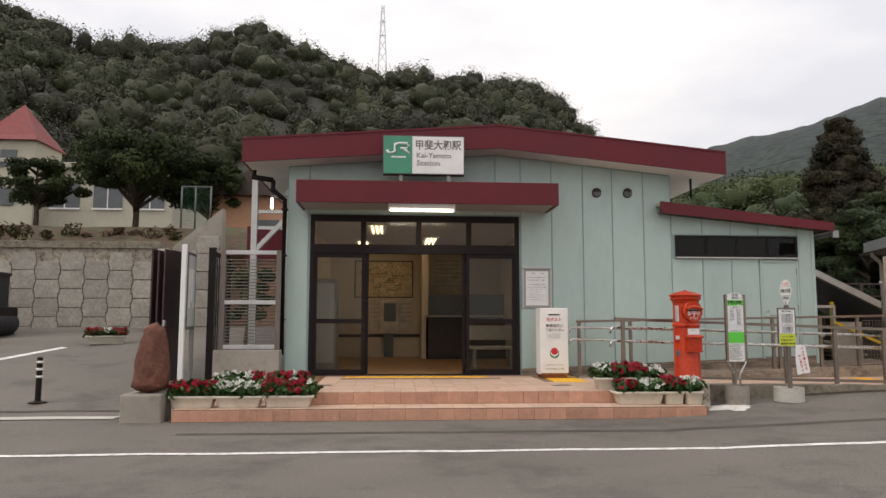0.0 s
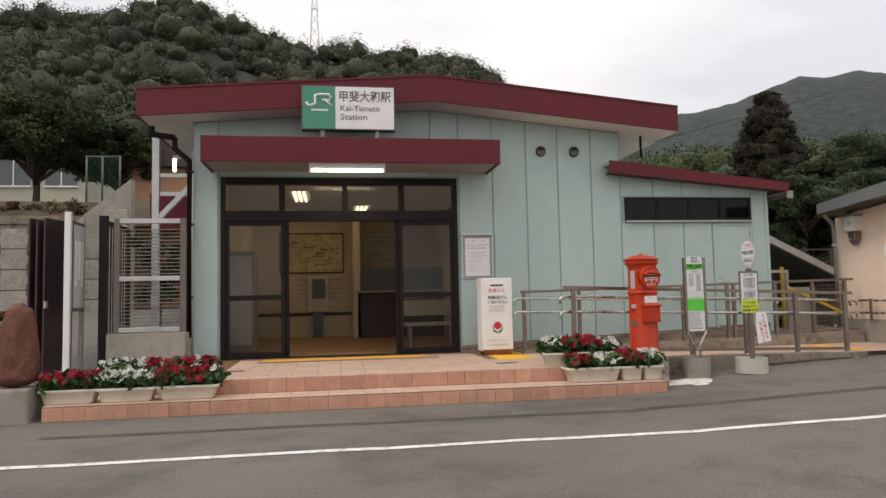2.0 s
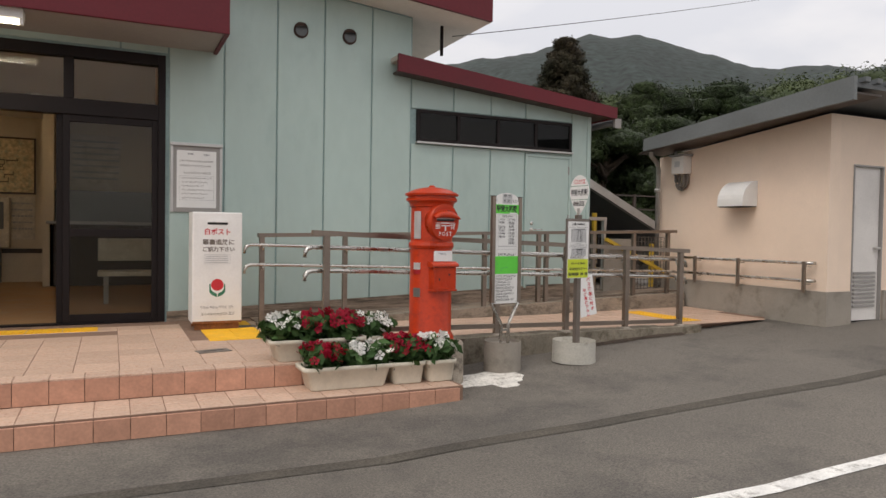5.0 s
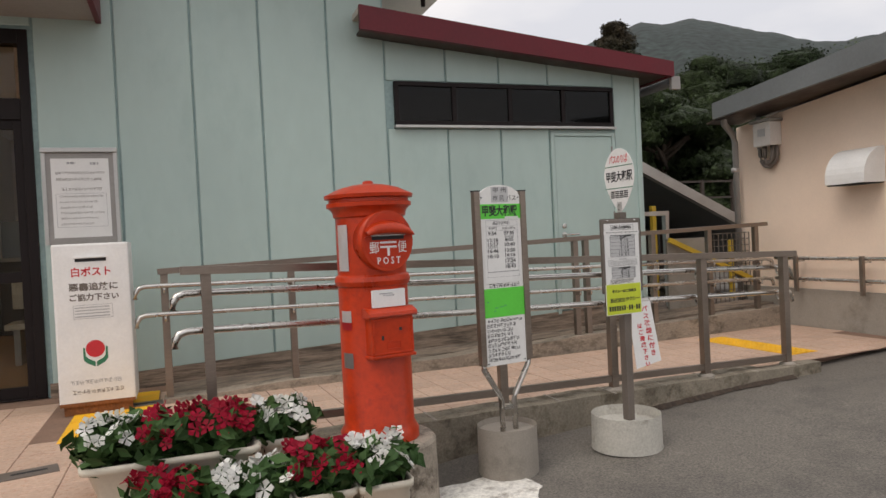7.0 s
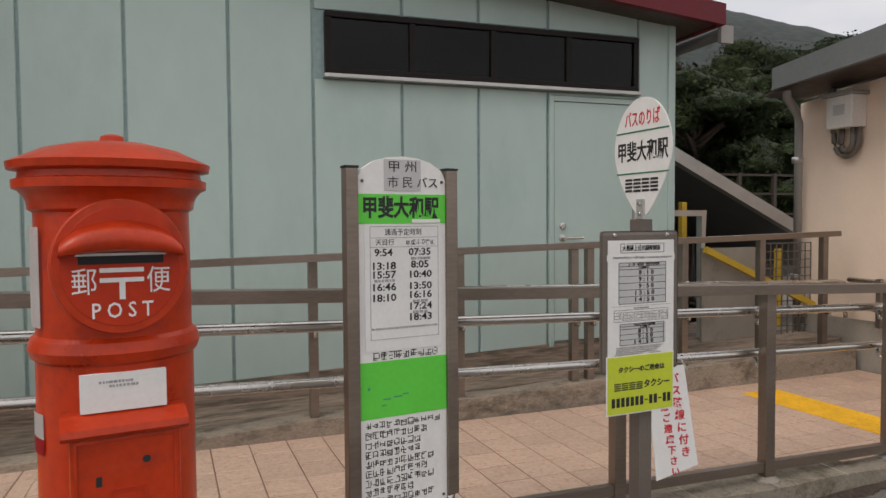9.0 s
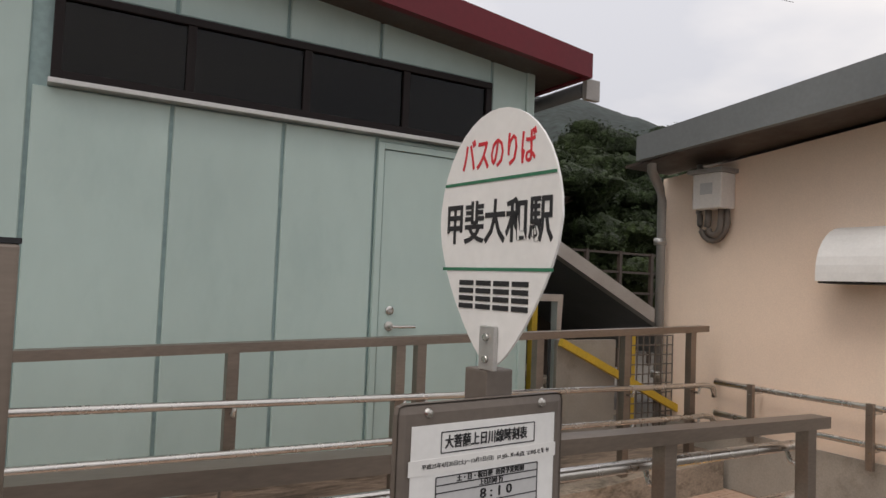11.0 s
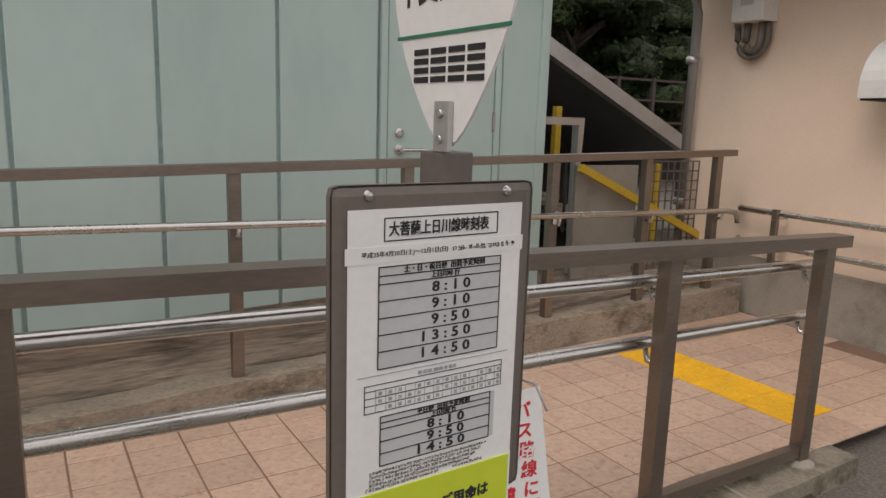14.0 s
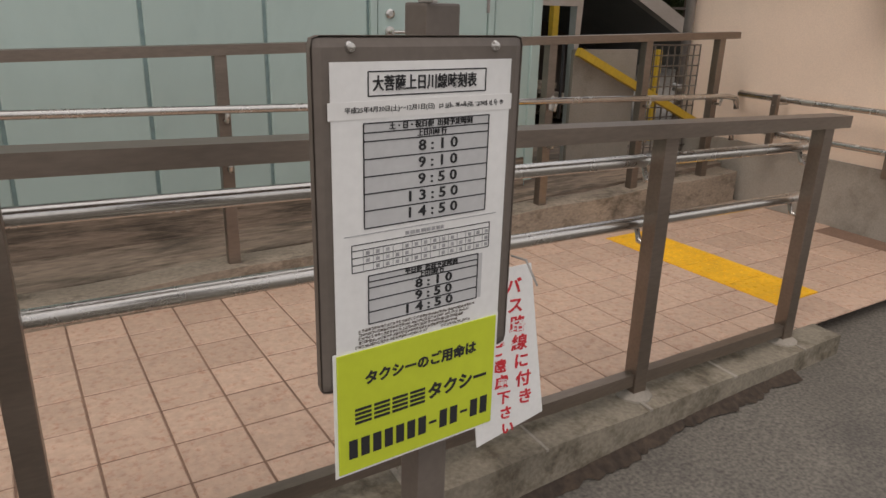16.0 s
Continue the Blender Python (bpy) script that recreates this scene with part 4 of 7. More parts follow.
# ---- high band window, side door, wall fittings ----
win = thing("window_1", (7.02, WALL, 2.36), "long dark brown framed band window", "window")
tagged(win, kind="structure")
WX = [5.872, 6.44, 7.01, 7.58, 8.15]
part("window_frame", bx(bx(B(), WX[0], WX[-1], WALL - 0.05, WALL - 0.002, 2.352, 2.392, 0.004), WX[0], WX[-1], WALL - 0.05, WALL - 0.002, 2.705, 2.742, 0.004), M_BROWN, win, w=True)
for i, x in enumerate(WX):
    h = 0.04
    a = x if i == 0 else x - h / 2 if i < 4 else x - h
    part("stile", bx(B(), a, a + h, WALL - 0.045, WALL - 0.003, 2.392, 2.705, 0.003), M_BROWN, win, w=True)
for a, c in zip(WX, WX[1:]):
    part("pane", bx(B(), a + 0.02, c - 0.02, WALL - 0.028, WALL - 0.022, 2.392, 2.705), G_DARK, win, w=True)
# Dark sheet added in place of a room; the wall behind is solid.
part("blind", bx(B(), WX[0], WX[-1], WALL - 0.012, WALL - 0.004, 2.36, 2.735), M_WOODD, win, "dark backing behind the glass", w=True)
part("window_sill", bx(B(), WX[0] - 0.01, WX[-1] + 0.01, WALL - 0.075, WALL - 0.002, 2.328, 2.351, 0.003), M_ALU, win, "pale metal sill", w=True)
sd = thing("door_2", (7.8, WALL, 0.45), "closed mint green steel side door with lever handle", "door")
tagged(sd, kind="structure")
part("door_frame", bx(bx(bx(B(), 7.435, 7.47, WALL - 0.03, WALL - 0.001, 0.53, 2.297, 0.003), 8.125, 8.16, WALL - 0.03, WALL - 0.001, 0.53, 2.297, 0.003), 7.47, 8.125, WALL - 0.03, WALL - 0.001, 2.262, 2.297, 0.003), M_MINT, sd, w=True)
part("leaf", bx(B(), 7.475, 8.12, WALL - 0.022, WALL - 0.002, 0.57, 2.257, 0.004), M_MINT, sd, w=True)
bm = B()
lathe(bm, [(0.026, 0), (0.026, 0.008), (0.012, 0.01), (0.012, 0.05)], 16)
bmesh.ops.rotate(bm, cent=(0, 0, 0), matrix=Matrix.Rotation(radians(90), 3, "X"), verts=bm.verts)
bmesh.ops.translate(bm, verts=bm.verts, vec=(7.54, WALL - 0.022, 1.30))
tube(bm, [(7.54, WALL - 0.068, 1.30), (7.68, WALL - 0.068, 1.30)], 0.009, 8)
part("handle", bm, M_TUBE, sd, "steel lever handle", w=True)
bm = B()
lathe(bm, [(0.024, 0), (0.024, 0.010), (0.014, 0.016)], 16)
bmesh.ops.rotate(bm, cent=(0, 0, 0), matrix=Matrix.Rotation(radians(90), 3, "X"), verts=bm.verts)
bmesh.ops.translate(bm, verts=bm.verts, vec=(7.54, WALL - 0.022, 1.385))
part("lock", bm, M_TUBE, sd, "round steel lock", w=True)
for z in (0.8, 1.4, 2.05):
    part("hinge", bx(B(), 8.113, 8.127, WALL - 0.034, WALL - 0.02, z, z + 0.11, 0.002), M_GREYP, sd, w=True)
for x in (4.44, 5.01):
    v = thing("wall_vent", (x, WALL - 0.014, 3.5), "round hooded rusty brown wall vent", "vent", "wall vents")
    bm = B()
    lathe(bm, [(0.085, 0), (0.085, 0.01), (0.07, 0.012), (0.07, 0.03)], 20)
    bmesh.ops.rotate(bm, cent=(0, 0, 0), matrix=Matrix.Rotation(radians(90), 3, "X"), verts=bm.verts)
    part("flange", bm, M_RUSTHOOD, v)
    bm = B()
    bmesh.ops.create_uvsphere(bm, u_segments=18, v_segments=10, radius=0.085)
    bmesh.ops.bisect_plane(bm, geom=bm.verts[:] + bm.edges[:] + bm.faces[:], plane_co=(0, 0, 0.012), plane_no=(0, -0.15, -1), clear_outer=True)
    bmesh.ops.bisect_plane(bm, geom=bm.verts[:] + bm.edges[:] + bm.faces[:], plane_co=(0, 0, 0), plane_no=(0, 1, 0), clear_outer=True)
    for f in bm.faces:
        f.smooth = True
    bmesh.ops.translate(bm, verts=bm.verts, vec=(0, -0.012, 0.01))
    part("hood", bm, M_RUSTHOOD, v)
    bm = B()
    lathe(bm, [(0.066, 0.0), (0.066, 0.004)], 18)
    bmesh.ops.rotate(bm, cent=(0, 0, 0), matrix=Matrix.Rotation(radians(90), 3, "X"), verts=bm.verts)
    bmesh.ops.translate(bm, verts=bm.verts, vec=(0, -0.031, 0))
    part("grille", bm, M_DGREY, v, "dark mesh grille")
nb = thing("wall_notice", (3.33, WALL - 0.014, 1.42), "grey framed wall notice with printed sheet", "notice")
part("backing", bx(B(), -0.255, 0.255, -0.02, 0.0, 0.0, 0.70, 0.004), M_GREYP, nb)
part("sheet", bx(B(), -0.20, 0.20, -0.0225, -0.0202, 0.05, 0.655), M_PAPER, nb)
part("top_rail", bx(B(), -0.265, 0.265, -0.05, 0.0, 0.70, 0.735, 0.005), M_ALU, nb, "pale aluminium rail")
part("side_rail", bx(B(), 0.235, 0.262, -0.03, 0.0, 0.0, 0.70, 0.003), M_ALU, nb)
part("side_rail", bx(B(), -0.262, -0.235, -0.03, 0.0, 0.0, 0.70, 0.003), M_ALU, nb)
bars(nb, [(-0.09, -0.03, 0.62), (0.07, 0.13, 0.615)], -0.0226, M_GINK, 0.018, seed=11)
strokes(nb, [(-0.17, 0.17, 0.545), (-0.17, 0.16, 0.495), (-0.13, 0.15, 0.42)], -0.0226, M_TAUPE, 0.021, seed=12)
strokes(nb, [(-0.15, 0.16 - 0.04 * (k % 3), 0.365 - 0.042 * k) for k in range(6)], -0.0226, M_TAUPE, 0.016, seed=13)
bm = B()
for a, c, d, e in ((-0.175, 0.175, 0.385, 0.387), (-0.175, 0.175, 0.13, 0.132), (-0.175, -0.173, 0.13, 0.387), (0.173, 0.175, 0.13, 0.387)):
    bx(bm, a, c, -0.0232, -0.0226, d, e)
part("printed_box", bm, M_GINK, nb)
bm = B()
tube(bm, [(-1.30, 12.15, 3.62), (-1.30, 12.15, 3.45), (-1.10, 12.22, 3.28), (-1.10, 12.22, 0.62)], 0.04, 10)
tube(bm, [(-1.62, 12.12, 3.78), (-1.62, 12.12, 3.66), (-1.30, 12.15, 3.62)], 0.045, 10)
dp = thing("rain_pipe", (-1.1, 12.22, 0.6), "dark brown rainwater pipe at the building corner", "pipe")
part("pipe", bm, M_BROWN, dp, w=True)
for z in (1.2, 2.3, 3.1):
    part("clip", bx(B(), -1.155, -1.045, 12.17, 12.27, z, z + 0.03), M_BROWN, dp, w=True)
wl2 = thing("wall_lamp", (-1.35, 12.4, 3.3), "small lit wall lamp under the eaves", "lamp")
part("arm", bx(B(), -1.38, -1.061, 12.4, 12.44, 3.36, 3.40), M_GREYP, wl2, w=True)
part("tube", bx(B(), -1.38, -1.34, 12.38, 12.46, 3.16, 3.35, 0.01), E_TUBE, wl2, "glowing lamp tube", w=True)

# ---- white collection box ----
wb = thing("collection_box", (3.45, 11.68, PORCH), "white painted steel collection box with rusty foot", "box")
part("body", bx(B(), -0.235, 0.235, -0.18, 0.18, 0.06, 1.15, 0.014), M_WHITE, wb)
part("slot", bx(B(), -0.095, 0.095, -0.1815, -0.179, 1.028, 1.05), M_BLACK, wb, "black posting slot")
part("slot_lip", bx(B(), -0.10, 0.10, -0.196, -0.18, 1.052, 1.062, 0.002), M_WHITE, wb)
for y in (-0.165, 0.13):
    part("foot_rail", bx(B(), -0.21, 0.21, y, y + 0.035, 0.0, 0.059), M_RUST, wb, "rusted foot rail")
part("rust_edge", bx(B(), -0.232, 0.232, -0.1812, -0.1802, 0.062, 0.085), M_RUST, wb, "rusty lower edge")
FY2 = -0.1806
lettering(wb, "白ポスト", 0.0, FY2, 0.955, 0.067, M_RINK, 0.24, 0.0014)
lettering(wb, "悪書追放に", 0.01, FY2, 0.855, 0.055, M_TAUPE, 0.30, 0.0016)
lettering(wb, "ご協力下さい", 0.01, FY2, 0.785, 0.05, M_TAUPE, 0.30, 0.0016)
bm = B()
for a, c, d, e in ((-0.12, 0.12, 0.735, 0.737), (-0.12, 0.12, 0.645, 0.647), (-0.12, -0.118, 0.645, 0.737), (0.118, 0.12, 0.645, 0.737)):
    bx(bm, a, c, FY2 - 0.0006, FY2, d, e)
part("printed_box", bm, M_GINK, wb)
bars(wb, [(-0.11, 0.10, 0.72 - 0.02 * k) for k in range(4)], FY2, M_GINK, 0.007, seed=3)
strokes(wb, [(-0.16, 0.15, 0.22)], FY2, M_GINK, 0.028, seed=4)
strokes(wb, [(-0.15, 0.16, 0.155)], FY2, M_TAUPE, 0.028, seed=5)
bm = B()
lathe(bm, [(0.058, 0), (0.058, 0.001)], 28)
bmesh.ops.rotate(bm, cent=(0, 0, 0), matrix=Matrix.Rotation(radians(90), 3, "X"), verts=bm.verts)
bmesh.ops.translate(bm, verts=bm.verts, vec=(0, FY2, 0.44))
part("red_disc", bm, M_RINK, wb, "round red emblem")
for s in (-1, 1):
    bm = prism(B(), [(s * 0.075, 0.45), (s * 0.075, 0.37), (s * 0.055, 0.345), (s * 0.004, 0.318), (s * 0.004, 0.352), (s * 0.045, 0.375), (s * 0.06, 0.395), (s * 0.064, 0.45)], "xz", FY2 - 0.0008, FY2)
    part("emblem_leaf", bm, M_LINEG, wb, "green emblem leaf")
yt = thing("tactile_pad", (3.55, 11.4, PORCH), "yellow tactile paving pad on the porch", "tactile paving")
for i in range(2):
    for j in range(5):
        bm = bx(B(), 3.30 + 0.26 * i, 3.555 + 0.26 * i, 10.78 + 0.26 * j, 11.035 + 0.26 * j, PORCH - 0.008, PORCH + 0.003)
        part("tactile_tile", bm, M_YELLOW, yt, w=True)

for x, y, turn in ((3.26, 10.25, 12), (-0.22, 10.42, 5), (3.72, 11.62, 4)):
    hatch = thing("floor_hatch", (x, y, PORCH), "small dark metal drain lid set in the porch tiles", "drain lid", "porch drain lids", turn)
    part("lid", bx(B(), -0.13, 0.13, -0.07, 0.07, -0.004, 0.006, 0.002), M_TAUPE, hatch)
    part("slot", bx(B(), -0.08, 0.08, -0.012, 0.012, 0.0061, 0.0075), M_BLACK, hatch)

# ---- round pillar post box ----
PB = (4.929, 9.70)
setting("post_box_base", lathe(B(), [(0.29, -0.15), (0.282, 0.325), (0.268, 0.344), (0.0001, 0.345)], 32, *PB), M_CONC, "round concrete footing under the post box", "plinth")
pb = thing("post_box", (*PB, 0.345), "vintage round red cast-iron pillar post box", "post box", turn=10)
prof = [(0.215, 0.0), (0.215, 0.045), (0.2, 0.07), (0.192, 0.085), (0.190, 0.82), (0.20, 0.828), (0.207, 0.85), (0.20, 0.872), (0.188, 0.88), (0.186, 1.14), (0.192, 1.146), (0.193, 1.158), (0.2, 1.164), (0.211, 1.178), (0.216, 1.188), (0.227, 1.19), (0.229, 1.213), (0.216, 1.216), (0.215, 1.226), (0.236, 1.23), (0.239, 1.245), (0.225, 1.26), (0.165, 1.289), (0.09, 1.31), (0.03, 1.318), (0.028, 1.332), (0.016, 1.338), (0.0001, 1.339)]
prof = prof[:11] + [(0.1885, 1.142), (0.198, 1.147), (0.199, 1.157), (0.2, 1.163), (0.206, 1.175), (0.219, 1.187), (0.231, 1.191), (0.232, 1.209), (0.219, 1.213), (0.217, 1.227), (0.240, 1.231), (0.243, 1.247)] + prof[22:]
prof = [(r * 0.92, z) for r, z in prof]
part("body", lathe(B(), prof, 56), M_POST, pb)


def disc(r0, r1, y0, y1, z, bmx=None, seg=40):
    b = bmx or B()
    lathe(b, [(r0, 0.0), (r0, (y0 - y1) * 0.6), (r1, y0 - y1)], seg)
    vs = b.verts[-3 * seg:] if bmx else b.verts
    bmesh.ops.rotate(b, cent=(0, 0, 0), matrix=Matrix.Rotation(radians(90), 3, "X"), verts=b.verts)
    bmesh.ops.translate(b, verts=b.verts, vec=(0, y0, z))
    return b


face = part("mouth_ring", disc(0.142, 0.136, -0.12, -0.212, 1.03), M_POST, pb)
part("mouth_face", disc(0.122, 0.120, -0.20, -0.2145, 1.03), M_POST_D, face, "deep red cast face")
bm = B()
n = 20
rows = []
for i in range(n + 1):
    a = radians(20 + 140 * i / n)
    x = 0.128 * math.cos(a)
    rows.append([bm.verts.new((x, -0.21, 1.05 + 0.075 * math.sin(a))), bm.verts.new((x, -0.245, 1.05 + 0.055 * math.sin(a))), bm.verts.new((x * 1.02, -0.26, 1.045 + 0.020 * math.sin(a))), bm.verts.new((x * 1.02, -0.212, 1.045 + 0.012 * math.sin(a)))])
for a, c in zip(rows, rows[1:]):
    for j in range(4):
        bm.faces.new((a[j], c[j], c[(j + 1) % 4], a[(j + 1) % 4])).smooth = j < 2
bmesh.ops.recalc_face_normals(bm, faces=bm.faces)
part("hood", bm, M_POST, face, "curved hood over the slot")
part("slot", bx(B(), -0.085, 0.085, -0.2165, -0.2146, 1.035, 1.058), M_BLACK, face, "dark posting slot")
part("slot_bar", bx(B(), -0.09, 0.09, -0.222, -0.2166, 1.052, 1.057), M_ALU, face, "pale slot bar")
lettering(face, "郵", -0.074, -0.2155, 0.997, 0.058, M_WHITE, 0.048, 0.0)
lettering(face, "便", 0.074, -0.2155, 0.997, 0.058, M_WHITE, 0.048, 0.0)
bm = bx(bx(bx(B(), -0.044, 0.044, -0.2175, -0.2148, 1.018, 1.027), -0.044, 0.044, -0.2175, -0.2148, 0.998, 1.007), -0.006, 0.006, -0.2175, -0.2148, 0.963, 0.998)
part("postal_mark", bm, M_WHITE, face)
lettering(face, "P O S T", 0.0, -0.2155, 0.940, 0.044, M_WHITE, 0.122, 0.0004)
part("label_sheet", bx(B(), -0.088, 0.088, -0.1945, -0.182, 0.715, 0.805), M_PAPER, pb, "pale paper collection notice")
bars(pb, [(-0.05, 0.02, 0.785), (-0.03, 0.03, 0.775)], -0.1946, M_GINK, 0.006, seed=8)
box_ = part("collection_door", bx(B(), -0.112, 0.112, -0.222, -0.12, 0.47, 0.665, 0.008), M_POST, pb)
bm = prism(B(), [(-0.15, 0.665), (-0.232, 0.665), (-0.240, 0.675), (-0.236, 0.69), (-0.19, 0.712), (-0.15, 0.712)], "yz", -0.128, 0.128)
part("door_hood", bm, M_POST, box_, "sloping hood over the collection door")
part("door_sill", bx(B(), -0.118, 0.118, -0.228, -0.13, 0.455, 0.472, 0.004), M_POST, box_)
part("keyhole", disc(0.009, 0.008, -0.221, -0.2235, 0.60), M_BLACK, box_, "round dark keyhole").location.x = 0.04
part("keyhole", bx(B(), -0.062, -0.050, -0.2232, -0.221, 0.55, 0.573), M_BLACK, box_, "dark key slot")
part("latch_plate", bx(bx(bx(bx(B(), -0.035, 0.04, -0.2250, -0.2215, 0.500, 0.505), -0.035, 0.04, -0.2250, -0.2215, 0.535, 0.540), -0.035, -0.030, -0.2250, -0.2215, 0.505, 0.535), 0.035, 0.040, -0.2250, -0.2215, 0.505, 0.535), M_POST_D, box_)
part("latch_slot", bx(B(), -0.022, 0.028, -0.2235, -0.2215, 0.511, 0.524), M_POST_D, box_, "dark latch slot")
for x0, x1, z0, z1 in ((-0.104, 0.104, 0.652, 0.660), (-0.104, 0.104, 0.476, 0.484), (-0.104, -0.097, 0.484, 0.652), (0.097, 0.104, 0.484, 0.652)):
    part("door_bead", bx(B(), x0, x1, -0.2255, -0.2215, z0, z1, 0.0015), M_POST, box_)
for z0, z1, a0, m in ((0.90, 1.11, 72, M_PAPER), (0.64, 0.70, 72, M_PAPER), (0.60, 0.638, 72, M_RINK), (0.40, 0.48, 72, M_GREYP)):
    b = B()
    r = 0.179
    g = [[b.verts.new((-r * math.sin(radians(a0 + k)), -r * math.cos(radians(a0 + k)), z)) for k in (-9, -3, 3, 9, 15)] for z in (z0, z1)]
    for j in range(4):
        b.faces.new((g[0][j], g[0][j + 1], g[1][j + 1], g[1][j]))
    bmesh.ops.solidify(b, geom=b.faces[:], thickness=0.003)
    part("side_label", b, m, pb, "pale weathered side label" if m is M_PAPER else "small faded side label")
for o in [c for c in pb.children if c.name.split(".")[0] in ("mouth_ring", "label_sheet", "line_of_print", "collection_door")]:
    o.location.y = 0.014
for o in pb.children_recursive:
    for v in o.data.vertices:
        v.co.z = float(np.interp(v.co.z, [0.0, 0.85, 1.245, 1.339], [0.0, 0.797, 1.222, 1.297]))

# ---- bus stop with a twin-post timetable panel ----
for (cx, cy, r, z1, label) in ((5.645, 9.72, 0.165, 0.275, "round worn concrete foot of the bus stop panel"), (6.39, 9.69, 0.20, 0.218, "round pale concrete foot of the bus stop pole")):
    bm = lathe(B(), [(r * 1.02, 0.0), (r, 0.03), (r * 0.985, z1 - 0.02), (r * 0.95, z1 - ground_z(cx, cy)), (0.0001, z1 - ground_z(cx, cy) + 0.002)] if cx > 6 else [(r, 0.0), (r * 0.98, z1 - 0.015), (r * 0.94, z1 - ground_z(cx, cy)), (0.0001, z1 - ground_z(cx, cy) + 0.002)], 36)
    ft = thing("sign_foot", (cx, cy, ground_z(cx, cy)), label, "sign base")
    part("block", bm, M_CONC_LT if cx > 6 else M_CEMENT, ft)
sa = thing("bus_stop", (5.648, 9.695, 0.27), "green and white bus timetable panel between two steel posts", "bus stop", turn=10)
for s in (-1, 1):
    bm = bx(B(), s * 0.15 - 0.018, s * 0.15 + 0.018, -0.018, 0.018, 0.375, 1.30, 0.004)
    part("post", bm, M_STEEL, sa)
    bm = B()
    tube(bm, [(s * 0.15, 0, 0.38), (s * 0.147, 0, 0.355), (s * 0.05, 0, 0.20), (s * 0.042, 0, 0.175), (s * 0.042, 0, 0.0)], 0.015, 10)
    part("post_leg", bm, M_TUBE, sa)
    part("post_cap", bx(B(), s * 0.15 - 0.019, s * 0.15 + 0.019, -0.019, 0.019, 1.30, 1.306), M_BLACK, sa, "black plastic cap")
part("cross_bar", bx(B(), -0.03, 0.03, -0.008, 0.008, 0.12, 0.14), M_TUBE, sa)
pan = [(-0.145, 0.27), (0.145, 0.27), (0.145, 1.265)] + [(0.145 * math.cos(a) if abs(math.cos(a)) > 0.01 else 0, 1.265 + 0.07 * math.sin(a)) for a in [radians(k) for k in (25, 50, 70, 90, 110, 130, 155)]] + [(-0.145, 1.265)]
panel = part("panel", prism(B(), pan, "xz", -0.008, 0.004), M_WHITE, sa)
PY = -0.0085
part("name_band", bx(B(), -0.144, 0.144, PY - 0.001, PY, 1.135, 1.222), M_GREEN, panel, "bright green band")
lettering(panel, "甲斐大和駅", -0.005, PY - 0.001, 1.178, 0.066, M_BLACK, 0.25, 0.0022)
part("name_patch", bx(B(), -0.06, 0.06, PY - 0.001, PY, 1.232, 1.325), M_PAPER_G, panel, "pale patch over the old name")
lettering(panel, "甲 州", 0.0, PY - 0.001, 1.302, 0.036, M_BLACK, 0.09)
lettering(panel, "市 民 バス", 0.035, PY - 0.001, 1.255, 0.036, M_BLACK, 0.165)
part("name_patch", bx(B(), 0.03, 0.125, PY - 0.0022, PY - 0.001, 1.136, 1.147), M_PAPER, panel, "pale tape strip")
part("timetable_sheet", bx(B(), -0.125, 0.13, PY - 0.0015, PY, 0.755, 1.13), M_PAPER, panel, "white printed timetable")
lettering(panel, "通過予定時刻", 0.0, PY - 0.0016, 1.108, 0.022, M_BLACK, 0.12)
lettering(panel, "天目行", -0.06, PY - 0.0016, 1.078, 0.02, M_BLACK, 0.06)
strokes(panel, [(0.01, 0.105, 1.078)], PY - 0.0015, M_BLACK, 0.016, seed=21)
for i, (k, z) in enumerate((("9:54", 1.048), ("13:18", 1.008), ("15:57", 0.982), ("16:46", 0.945), ("18:10", 0.913))):
    lettering(panel, k, -0.065, PY - 0.0016, z, 0.030, M_BLACK, 0.058 if i == 0 else 0.074, 0.0006)
for i, (k, z) in enumerate((("07:35", 1.048), ("8:05", 1.010), ("10:40", 0.980), ("13:50", 0.945), ("16:16", 0.918), ("17:24", 0.883), ("18:43", 0.850))):
    lettering(panel, k, 0.055, PY - 0.0016, z, 0.030, M_BLACK, 0.060 if i == 1 else 0.074, 0.0006)
bars(panel, [(0.025, 0.09, 1.029), (0.03, 0.08, 0.899), (0.03, 0.08, 0.866), (-0.095, -0.03, 0.965)], PY - 0.0015, M_GINK, 0.008, seed=22)
bars(panel, [(-0.105, 0.115, 0.822)], PY - 0.0015, M_GINK, 0.006, seed=23)
bm = B()
for a, c, d, e in ((-0.108, 0.118, 1.125, 1.127), (-0.108, 0.118, 1.092, 1.0935), (-0.108, 0.118, 1.064, 1.0655), (-0.108, -0.1065, 0.79, 1.127), (0.1165, 0.118, 0.79, 1.127), (-0.108, 0.118, 0.79, 0.7915)):
    bx(bm, a, c, PY - 0.0021, PY - 0.0015, d, e)
part("table_grid", bm, M_GINK, panel, kind="stuff")
strokes(panel, [(-0.10, 0.12, 0.741)], PY, M_BLACK, 0.024, seed=24)
part("route_band", bx(B(), -0.144, 0.144, PY - 0.001, PY, 0.555, 0.725), M_GREEN, panel, "plain bright green band")
strokes(panel, [(-0.128, (0.128, 0.085, 0.07, 0.06, 0.10, 0.075, 0.11, 0.05, 0.105)[k], 0.534 - 0.0285 * k) for k in range(9)], PY, M_BLACK, 0.0225, seed=25)
